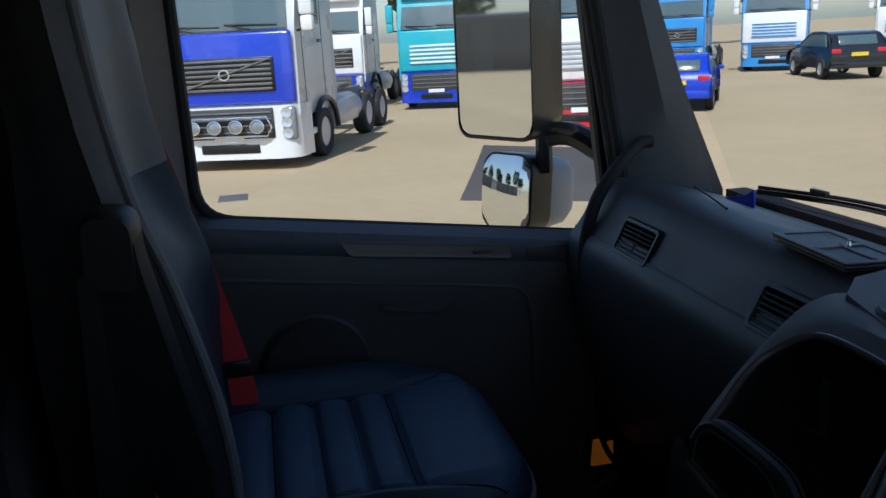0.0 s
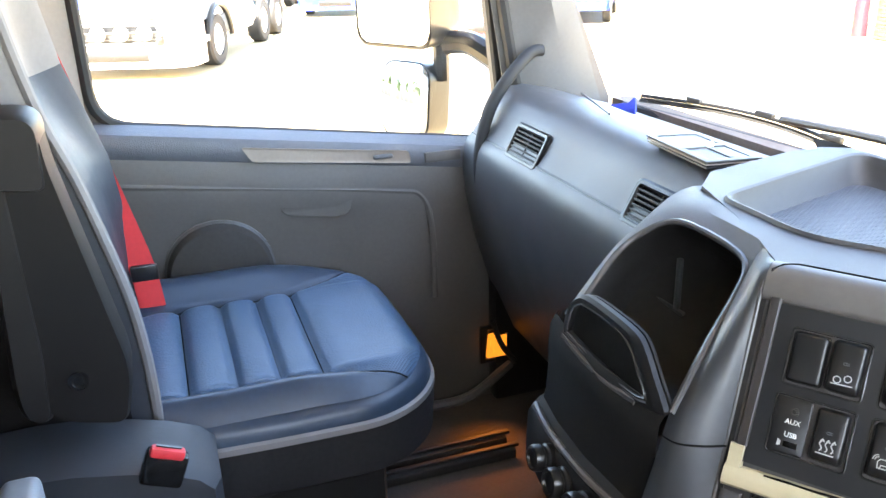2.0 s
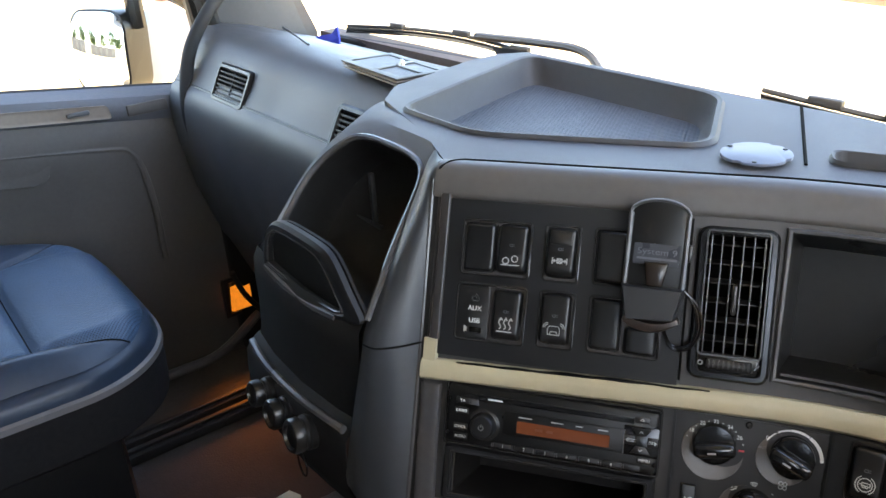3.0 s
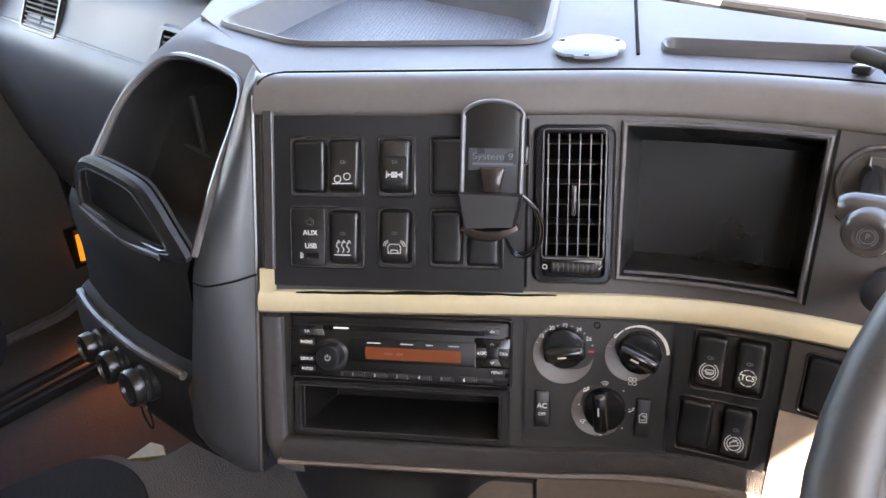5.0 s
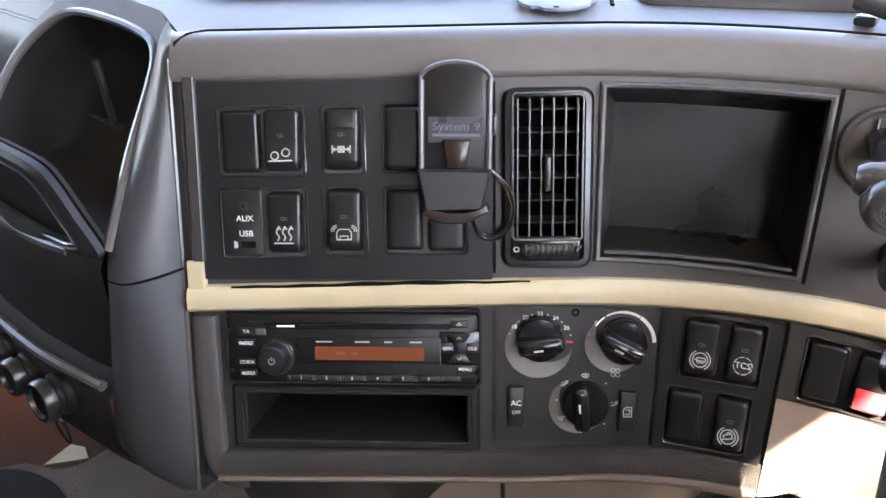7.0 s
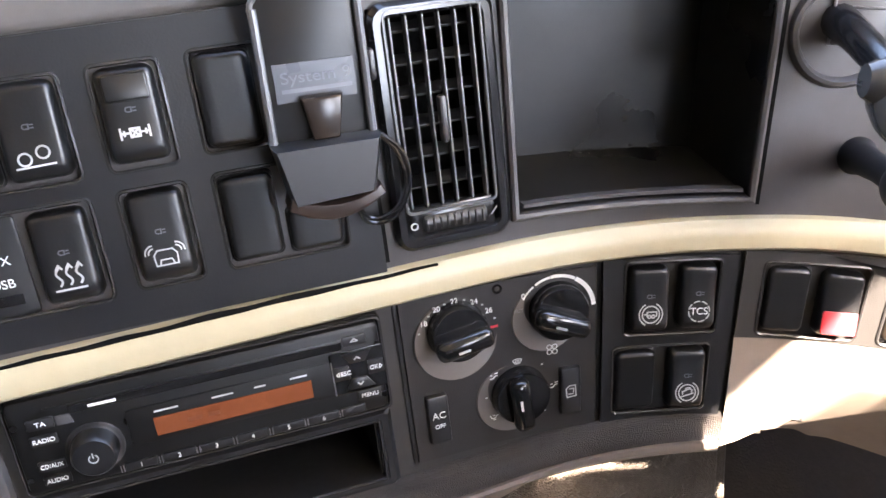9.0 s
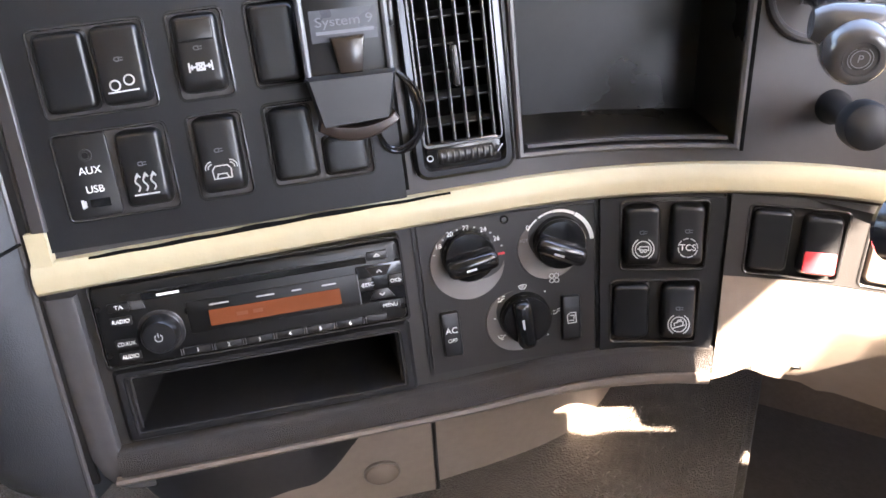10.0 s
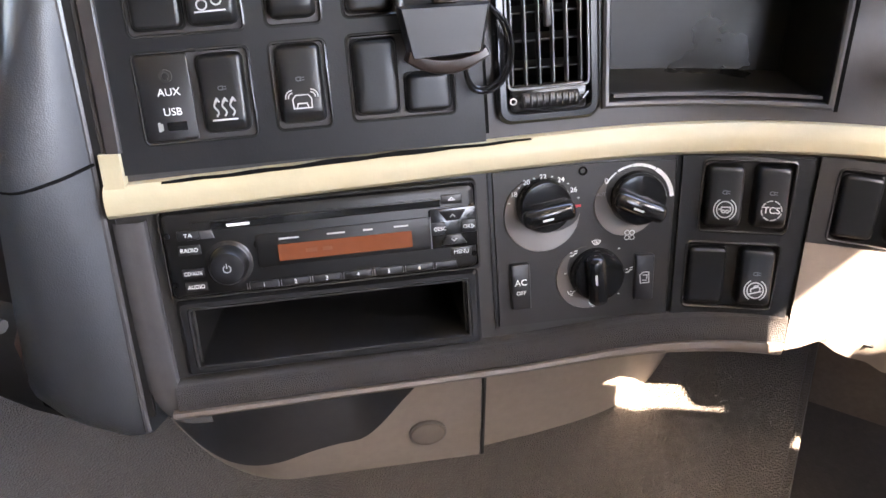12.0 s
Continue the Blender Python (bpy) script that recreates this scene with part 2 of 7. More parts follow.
def tube(path, r, n=10, bm=None, closed=False):
    """A round bar along a path; r may be a list."""
    bm = bm or bmesh.new()
    path = [Vector(p) for p in path]
    loops = []
    up = Vector((0, 0, 1))
    last = None
    for k, p in enumerate(path):
        a = path[(k - 1) % len(path)] if closed or k else path[0]
        b = path[(k + 1) % len(path)] if closed or k < len(path) - 1 else path[-1]
        t = (b - a).normalized()
        if last is None:
            side = t.cross(up if abs(t.z) < 0.9 else Vector((1, 0, 0))).normalized()
        else:
            side = (last - t * last.dot(t)).normalized()
        last = side
        o = t.cross(side)
        rk = r[k] if isinstance(r, (list, tuple)) else r
        loops.append([p + rk * (math.cos(2 * math.pi * j / n) * side + math.sin(2 * math.pi * j / n) * o) for j in range(n)])
    if closed:
        loops.append(loops[0])
        rings(bm, loops, cap=(False, False))
        bmesh.ops.remove_doubles(bm, verts=bm.verts, dist=1e-6)
        return bm
    return rings(bm, loops)


def spline(pts, n=8):
    """Points on a smooth curve through pts."""
    pts = [Vector(p) for p in pts]
    out = []
    for k in range(len(pts) - 1):
        p0, p1, p2, p3 = pts[max(k - 1, 0)], pts[k], pts[k + 1], pts[min(k + 2, len(pts) - 1)]
        for j in range(n):
            t = j / n
            out.append(0.5 * ((2 * p1) + (p2 - p0) * t + (2 * p0 - 5 * p1 + 4 * p2 - p3) * t * t + (3 * p1 - p0 - 3 * p2 + p3) * t ** 3))
    return out + [pts[-1]]


def sheet(rows, thick=0.0, bm=None):
    """A skin over a grid of points, given a thickness against its normal."""
    bm = bm or bmesh.new()
    rings(bm, rows, cap=(False, False), closed=False)
    if thick:
        bmesh.ops.recalc_face_normals(bm, faces=bm.faces)
        bmesh.ops.solidify(bm, geom=bm.faces[:], thickness=thick)
    return bm


def text_part(name, body, size, material, parent, at, label="", width=None):
    """Raised lettering in the built-in font, as a mesh."""
    cu = bpy.data.curves.new(name, "FONT")
    cu.body, cu.size, cu.align_x, cu.align_y, cu.extrude = body, size, "CENTER", "CENTER", 0.0002
    tmp = bpy.data.objects.new(name, cu)
    me = bpy.data.meshes.new_from_object(tmp)
    bpy.data.objects.remove(tmp)
    bpy.data.curves.remove(cu)
    me.materials.clear()
    me.materials.append(material)
    if width:
        xs = [v.co.x for v in me.vertices]
        k = width / (max(xs) - min(xs))
        for v in me.vertices:
            v.co.x *= k
    ob = new(name, me)
    ob.matrix_basis = at
    ob.parent = parent
    if label:
        ob["label"] = label
    return ob


# ---------------------------------------------------------------- the curved face of the centre console
AZ, LEAN_BACK, STRAIGHT, BEND = radians(34), radians(24), 0.15, 0.50
FOOT = Vector((0.075, 0.605, 2.25))


def face(s, v, o=0.0):
    """A point of the console face: s along it, v up its slope, o out of it."""
    h = AZ - max(0.0, s - STRAIGHT) / BEND
    t = Vector((math.cos(AZ), math.sin(AZ)))
    if s <= STRAIGHT:
        p = FOOT.xy + s * t
    else:
        c = FOOT.xy + STRAIGHT * t + BEND * Vector((math.sin(AZ), -math.cos(AZ)))
        p = c + BEND * Vector((-math.sin(h), math.cos(h)))
    d = -v * math.sin(LEAN_BACK) + o * math.cos(LEAN_BACK)
    return Vector((p.x + math.sin(h) * d, p.y - math.cos(h) * d, FOOT.z + v * math.cos(LEAN_BACK) + o * math.sin(LEAN_BACK)))


def face_at(s, v, o=0.0, turn=0.0):
    """The pose of a part on the face: x along, y up, z out."""
    h = AZ - max(0.0, s - STRAIGHT) / BEND
    x = Vector((math.cos(h), math.sin(h), 0))
    z = Vector((math.sin(h) * math.cos(LEAN_BACK), -math.cos(h) * math.cos(LEAN_BACK), math.sin(LEAN_BACK)))
    y = z.cross(x)
    m = Matrix((x, y, z)).transposed().to_4x4()
    m.translation = face(s, v, o)
    return m @ Matrix.Rotation(radians(turn), 4, "Z")


def span(a, b, n):
    return [a + (b - a) * k / n for k in range(n + 1)]


def strip_face(s0, s1, rows, step=0.02):
    """A skin on the console face: rows of (v, o) carried along s."""
    n = max(2, int((s1 - s0) / step))
    return [[face(s, v, o) for s in span(s0, s1, n)] for v, o in rows]


def patch(s0, s1, v0, v1, o=0.0, bm=None, depth=0.004, n=None):
    """A plate that follows the face, with thickness."""
    bm = bm or bmesh.new()
    n = n or max(1, int((s1 - s0) / 0.02))
    ss = span(s0, s1, n)
    loops = []
    for s in ss:
        loops.append([face(s, v0, o - depth), face(s, v1, o - depth), face(s, v1, o), face(s, v0, o)])
    return rings(bm, loops)


# ---------------------------------------------------------------- the cab's shell
def holed(outer, holes, to3d, thick_way):
    """A plate with openings: outlines in two coordinates, taken into space by to3d, and thickened along thick_way."""
    bm = bmesh.new()
    edges = []
    for loop in (outer, *holes):
        vs = [bm.verts.new(to3d(*p)) for p in loop]
        edges += [bm.edges.new((vs[k], vs[(k + 1) % len(vs)])) for k in range(len(vs))]
    bmesh.ops.triangle_fill(bm, use_beauty=True, use_dissolve=False, edges=edges)
    made = bmesh.ops.extrude_face_region(bm, geom=bm.faces[:])
    for v in made["geom"]:
        if isinstance(v, bmesh.types.BMVert):
            v.co += Vector(thick_way)
    return bm


def rounded_poly(pts, radii, n=6):
    """A polygon with its corners rounded."""
    out = []
    for k, (p, r) in enumerate(zip(pts, radii)):
        p, a, b = Vector(p), Vector(pts[k - 1]), Vector(pts[(k + 1) % len(pts)])
        u, w = (a - p).normalized(), (b - p).normalized()
        for j in range(n + 1):
            t = j / n
            q = (1 - t) ** 2 * (p + u * r) + 2 * t * (1 - t) * p + t * t * (p + w * r)
            out.append(tuple(q))
    return out


MATTING = mat("brown_sound_matting", (0.16, 0.132, 0.115), 0.9, vary=0.2, bump=0.4, bscale=300, spec=0.2)
XL, XR = -1.25, 0.97
WINDOW = rounded_poly([(-0.012, 3.02), (-0.010, 2.371), (0.885, 2.248), (0.80, 3.02)], [0.10, 0.075, 0.05, 0.10])


# unseen driver's window, its outline shaped to place the sun patches
WINDOW_R = rounded_poly([(0.255, 3.214), (0.255, 2.44), (0.66, 2.44), (0.76, 2.77), (0.68, 3.150), (0.40, 3.197)], [0.012, 0.03, 0.03, 0.05, 0.04, 0.04])

# unseen opening added to let in sun for warm bounced light
ADDED_OPENING_R = rounded_poly([(-0.42, 2.99), (-0.42, 2.64), (0.07, 2.64), (0.07, 2.99)], [0.05, 0.05, 0.05, 0.05])


def side_wall(name, x, out, label, holes):
    pts = [(-1.0, 1.55), (-1.0, 3.25), (0.76, 3.25), (1.16, 2.33), (1.16, 1.55)]
    ob = part(name, holed(pts, holes, lambda y, z: (x, y, z), (0.06 * out, 0, 0)), DOOR, soft=False)
    return tagged(ob, label, "wall", kind="structure")


side_wall("wall_left", XL - 0.045, -1, "dark painted steel cab side round the door window", [WINDOW])
side_wall("wall_right", XR + 0.045, 1, "dark painted steel cab side with openings shaped and added for sunlight", [WINDOW_R, ADDED_OPENING_R])
tagged(part("floor", box(2.40, 2.16, 0.04, (-0.14, 0.1, 1.58)), CARPET), "dark brown rubber cab floor mat", "floor", kind="structure")
tagged(part("ceiling", box(2.43, 1.95, 0.05, (-0.14, -0.12, 3.28)), LINING), "pale grey fabric cab headlining", "ceiling", kind="structure")
tagged(part("cab_underbody", box(2.1, 1.95, 1.15, (-0.14, 0.08, 0.978), 0.04), BLACK), "dark plain underbody that carries the cab", "underbody", kind="structure")
tagged(part("wall_rear", box(2.3, 0.06, 1.75, (-0.14, -1.03, 2.4)), FABRIC), "dark fabric lined rear cab wall", "wall", kind="structure")
tagged(part("wall_front", box(2.3, 0.05, 0.78, (-0.14, 1.19, 1.94)), MATTING), "dark front bulkhead under the windscreen", "wall", kind="structure")
tagged(part("trim_header", box(2.3, 0.12, 0.16, (-0.14, 0.78, 3.18), 0.03), DOOR), "dark plastic header over the windscreen", "trim", kind="structure")


def windscreen():
    w = thing("window_1", "wide clear laminated windscreen with black rubber seal", "windscreen", (0, 0, 0), kind="structure")
    lo, hi = (1.155, 2.335), (0.80, 3.13)
    rows = []
    for k in range(9):
        x = XL + 0.02 + (XR - XL - 0.04) * k / 8
        bow = 0.06 * (1 - ((k - 4) / 4) ** 2)
        rows.append([Vector((x, lo[0] + (hi[0] - lo[0]) * j / 4 + bow, lo[1] + (hi[1] - lo[1]) * j / 4)) for j in range(5)])
    g = part("pane", sheet(rows), GLASS, w)
    g.visible_shadow = False
    part("seal", tube([r[0] + Vector((0, 0.008, -0.016)) for r in rows], 0.012), RUBBER, w)


windscreen()


def side_window(name, x, s, hole):
    w = thing(name, "clear tempered glass in the cab side, in black seal", "window", (0, 0, 0), kind="structure")
    bm = bmesh.new()
    bm.faces.new([bm.verts.new((x, y, z)) for y, z in hole])
    g = part("pane", bm, GLASS, w)
    g.visible_shadow = False
    part("seal", tube([(x - s * 0.02, y, z) for y, z in hole], 0.013 if s < 0 else 0.004, 8, closed=True), RUBBER, w)


side_window("window_2", XL - 0.07, -1, WINDOW)
side_window("window_3", XR + 0.07, 1, WINDOW_R)
# glass of the opening added for bounced sunlight
side_window("added_window", XR + 0.07, 1, ADDED_OPENING_R)


def a_pillar(name, x, s):
    """The pillar between door window and windscreen, with its trim."""
    pts = [(0.895, 2.30), (1.105, 2.335), (0.80, 3.15), (0.74, 3.15)]
    p = thing(name, "dark grey plastic windscreen pillar trim", "pillar", (0, 0, 0), kind="structure")
    a = [Vector((x, 0.880, 2.27)), Vector((x + s * 0.02, 0.945, 2.30)), Vector((x + s * 0.045, 1.02, 2.32)), Vector((x + s * 0.03, 1.095, 2.335)), Vector((x - s * 0.03, 1.11, 2.335))]
    b = [Vector((x, 0.735, 3.15)), Vector((x + s * 0.02, 0.78, 3.15)), Vector((x + s * 0.045, 0.80, 3.15)), Vector((x + s * 0.03, 0.82, 3.15)), Vector((x - s * 0.03, 0.83, 3.15))]
    part("trim", sheet([[u.lerp(w, t) for u, w in zip(a, b)] for t in span(0, 1, 10)], 0.012), DASH, p)
    part("seal", tube([Vector((x + s * 0.012, 0.90, 2.30)).lerp(Vector((x + s * 0.012, 0.752, 3.15)), t) for t in span(0, 1, 6)], 0.014, 8), RUBBER, p, "black rubber door seal")
    return p


a_pillar("trim_pillar_left", XL, 1)
a_pillar("trim_pillar_right", XR, -1)


# ---------------------------------------------------------------- dashboard, passenger side
def dash_profile():
    return [(1.145, 2.322), (1.10, 2.336), (1.04, 2.355), (0.96, 2.381), (0.89, 2.3945), (0.850, 2.389), (0.826, 2.374), (0.812, 2.352), (0.796, 2.322), (0.780, 2.299),
            (0.775, 2.293), (0.766, 2.284), (0.758, 2.266), (0.754, 2.242), (0.754, 2.21), (0.760, 2.15), (0.780, 2.05), (0.82, 1.92), (0.87, 1.80), (0.95, 1.70)]


def dash_left():
    d = thing("dashboard", "dark grey grained plastic truck dashboard below the windscreen", "dashboard", (0, 0, 0), kind="structure")
    prof = dash_profile()
    xs = span(XL + 0.012, -0.20, 12)
    part("top_panel", sheet([[Vector((x, y, z)) for y, z in prof[:10]] for x in xs], 0.006), DASH, d)
    part("fascia", sheet([[Vector((x, y, z)) for y, z in prof[9:]] for x in xs], 0.006), DASH, d, "dark grey lower fascia in front of the passenger")
    part("seam", tube([(XL + 0.012, 0.7765, 2.2950), (-0.20, 0.7765, 2.2950)], 0.0022, 6), BLACK, d)
    return d


dash_left()


# near-black for joints, and for the shade painted inside the vents
SEAM = mat("seam_and_shade_black", (0.006, 0.006, 0.006), 0.9, vary=0.1, spec=0.05)
SLAT = mat("vent_slat_plastic", (0.014, 0.014, 0.015), 0.55, vary=0.1, spec=0.3)


def side_vent(x0, x1):
    """A louvred air outlet set into the sloping front of the dash."""
    v = thing("air_vent", "black louvred air vent set in the dashboard front", "air vent", group="passenger side air vents")
    a, b = Vector((x0, 0.8105, 2.347)), Vector((x0, 0.7775, 2.285))
    up = (a - b).normalized()
    out = Vector((1, 0, 0)).cross(up)
    m = Matrix((Vector((1, 0, 0)), up, out)).transposed().to_4x4()
    m.translation = (a + b) / 2 + Vector(((x1 - x0) / 2, 0, 0)) + out * 0.001
    v.matrix_basis = m
    w, h = x1 - x0, 0.077
    part("frame", frame_ring(outline(w, h, 0.010), outline(w - 0.026, h - 0.024, 0.006), 0.012, -0.004, 0.004), BLACK, v)
    # flat plate for the duct, its depth shade put into the colour
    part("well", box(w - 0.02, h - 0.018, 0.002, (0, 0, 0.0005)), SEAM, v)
    for k in range(6):
        y = -h / 2 + 0.018 + k * (h - 0.036) / 5
        bm = box(w - 0.026, 0.0034, 0.0040, (0, y, 0.0045), 0.001)
        part("slat", bm, SLAT, v)
    part("divider", box(0.003, h - 0.024, 0.003, (0.0, 0, 0.0028), 0.001), SLAT, v)
    return v


side_vent(-1.046, -0.900)
side_vent(-0.594, -0.448)


# ---------------------------------------------------------------- centre console: the curved face towards the driver
STRIP = mat("satin_edge_plastic", (0.070, 0.067, 0.067), 0.22, vary=0.12, bump=0.06, bscale=900)
def console():
    c = thing("centre_console", "charcoal plastic truck centre console curving round the driver", "console", kind="structure")
    hole_vent, hole_bin, hole_cubby = (0.111, 0.169, 0.040, 0.159), (0.178, 0.303, 0.0445, 0.1612), (-0.082, 0.084, -0.098, -0.056)

    def grid_face(s_list, v_list, holes, o=0.0):
        bm = bmesh.new()
        vs = {}

        def vert(i, j):
            if (i, j) not in vs:
                vs[i, j] = bm.verts.new(face(s_list[i], v_list[j], o))
            return vs[i, j]

        for i in range(len(s_list) - 1):
            for j in range(len(v_list) - 1):
                sm, vm = (s_list[i] + s_list[i + 1]) / 2, (v_list[j] + v_list[j + 1]) / 2
                if not any(a < sm < b and p < vm < q for a, b, p, q in holes):
                    bm.faces.new((vert(i, j), vert(i + 1, j), vert(i + 1, j + 1), vert(i, j + 1)))
        return bm

    ss = sorted({-0.121, *span(-0.10, 0.10, 6), 0.111, 0.14, 0.169, 0.178, *span(0.20, 0.28, 4), 0.303, *span(0.33, 0.90, 22)})
    part("upper_face", grid_face(ss, [0.018, 0.040, 0.0445, 0.10, 0.159, 0.1612, 0.172], [hole_vent, hole_bin]), FASCIA, c)
    brow = [(0.1685, -0.001), (0.1690, 0.0010), (0.1705, 0.0026), (0.1735, 0.0034), (0.185, 0.0030), (0.193, 0.0016), (0.199, -0.0025), (0.203, -0.009), (0.2045, -0.016)]
    part("brow", sheet(strip_face(-0.121, 0.90, brow)), BROW, c)
    ss2 = sorted({-0.121, -0.10, -0.082, *span(-0.06, 0.06, 4), 0.084, *span(0.10, 0.90, 34)})
    part("lower_face", grid_face(ss2, [-0.108, -0.098, -0.056, -0.03, 0.0, 0.012], [hole_cubby, (0.335, 0.95, -0.2, -0.05)], -0.001), PANEL, c)
    lip = [(-0.1045, -0.001), (-0.1053, 0.004), (-0.1066, 0.0076), (-0.1088, 0.0092), (-0.114, 0.0098), (-0.1205, 0.0096), (-0.1227, 0.0088), (-0.1236, 0.0065)]
    def run(rows, s0, s1, more=0.0):
        """Rows along the console that climb and flatten towards the driver's end."""
        out = []
        for v, o in rows:
            line = []
            for s in span(s0, s1, 34):
                k = max(0.0, min(1.0, (s - 0.10) / 0.17))
                k = k * k * (3 - 2 * k)
                lift = 0.0030 * max(0.0, min(1.0, (s + 0.09) / 0.19)) + 0.0100 * k
                flat = max(0.0, min(1.0, (s - 0.25) / 0.055))
                line.append(face(s, v + lift + more * k * min(0.0, v + 0.1236), o * (1 - 0.45 * flat) if o > 0 else o))
            out.append(line)
        return out

    part("lip", sheet(run(lip, -0.100, 0.3055)), LIPP, c, "grained dark lip under the radio")
    under = [(-0.1230, 0.0055), (-0.1238, 0.0100), (-0.1262, 0.0106), (-0.1284, 0.0085), (-0.1300, 0.002), (-0.1304, -0.020), (-0.1304, -0.075)]
    part("under_trim", sheet(run(under, -0.104, 0.3055, 0.55)), TRIM, c, "taupe plastic trim under the lip")
    # beige band, with its upright end piece
    band = [(0.0080, -0.001), (0.0085, 0.005), (0.0108, 0.008), (0.0175, 0.0092), (0.0238, 0.008), (0.0270, 0.005), (0.0280, -0.001)]
    rows = []
    for s in span(-0.119, 0.62, 40):
        k = max(0.0, min(1.0, (s + 0.12) / 0.25))
        rise = -0.005 + 0.006 * k + 0.006 * max(0.0, min(1.0, (s - 0.15) / 0.2))
        rows.append([face(s, v + rise, o) for v, o in band])
    bm = sheet(rows)
    rings(bm, [[face(s, v, o) for s, o in ((-0.1190, -0.001), (-0.1180, 0.006), (-0.1065, 0.0065), (-0.1055, -0.001))] for v in (0.020, 0.030, 0.041)])
    part("beige_band", bm, BEIGE, c, "cream plastic band with a dark cracked upper edge")
    # worn upper edge of the band
    crack = []
    for s in span(-0.086, 0.130, 44):
        rise = -0.005 + 0.006 * max(0.0, min(1.0, (s + 0.12) / 0.25))
        mid, half = 0.0268 + rise + 0.0003 * math.sin(41 * s) + 0.0002 * math.sin(170 * s), 0.0006 + 0.0004 * abs(math.sin(23 * s + 1)) + 0.0003 * math.sin(130 * s)
        half *= max(0.15, min(1.0, (0.130 - s) / 0.05, (s + 0.086) / 0.02))
        crack.append([face(s, mid - half, 0.0070), face(s, mid + half, 0.0050)])
    part("crack", sheet(crack, 0.0008), SEAM, c)
    # outer side strips
    def ribbon(path, half, prof):
        """A moulded strip along a line of (s, v) on the face."""
        pts = [Vector((*p, 0)) for p in path]
        rows = []
        for k, p in enumerate(pts):
            d = (pts[min(k + 1, len(pts) - 1)] - pts[max(k - 1, 0)]).normalized()
            n = Vector((-d.y, d.x, 0))
            rows.append([face(p.x + n.x * half * u, p.y + n.y * half * u, o) for u, o in prof])
        return sheet(rows)

    bead = [(1.0, -0.002), (0.95, 0.002), (0.7, 0.0042), (0.2, 0.005), (-0.3, 0.0055), (-0.75, 0.0062), (-0.92, 0.0055), (-1.0, 0.003), (-1.0, -0.002)]
    part("side_strip", ribbon([(-0.1090, 0.172), (-0.1092, 0.12), (-0.1096, 0.08), (-0.1100, 0.041)], -0.0052, bead), FASCIA, c, "grey edge strip beside the switch plate")
    turn = [(-0.1095, 0.0), (-0.1090, -0.06), (-0.1080, -0.108)] + [(-0.0910 - 0.015 * math.cos(radians(a)), -0.112 - 0.015 * math.sin(radians(a))) for a in range(10, 91, 16)] + [(-0.082, -0.127)]
    part("side_strip", ribbon(turn, -0.0098, bead), STRIP, c)
    part("groove", patch(-0.1228, -0.1172, -0.128, 0.185, 0.0006, n=1), PIT, c)
    corner = [face(-0.1195, v, 0.0012) for v in (0.17, 0.185)] + [face(-0.1175, 0.196, 0.0), face(-0.111, 0.2020, -0.007), face(-0.100, 0.2048, -0.0155)] + [face(s, 0.2048, -0.0155) for s in span(-0.08, 0.62, 30)]
    part("brow_seam", tube(corner, 0.0012, 6), SEAM, c)
    for s in (0.1045, 0.2225, 0.3045):
        part("seam", patch(s - 0.0011, s + 0.0011, -0.096, 0.012, 0.0004, n=1), BLACK, c)
    for s, v0, v1 in ((0.1048, 0.032, 0.166), (0.3085, 0.040, 0.170)):
        part("seam", patch(s - 0.001, s + 0.001, v0, v1, 0.0012, n=1), SEAM, c)
    return c


console()


HANDLE = mat("handle_plastic", (0.012, 0.0115, 0.012), 0.55, spec=0.3, vary=0.2, bump=0.05, bscale=900)
POCKET = mat("pocket_liner_plastic", (0.019, 0.018, 0.018), 0.7, vary=0.25, bump=0.15, bscale=900, voro=True, spec=0.3)


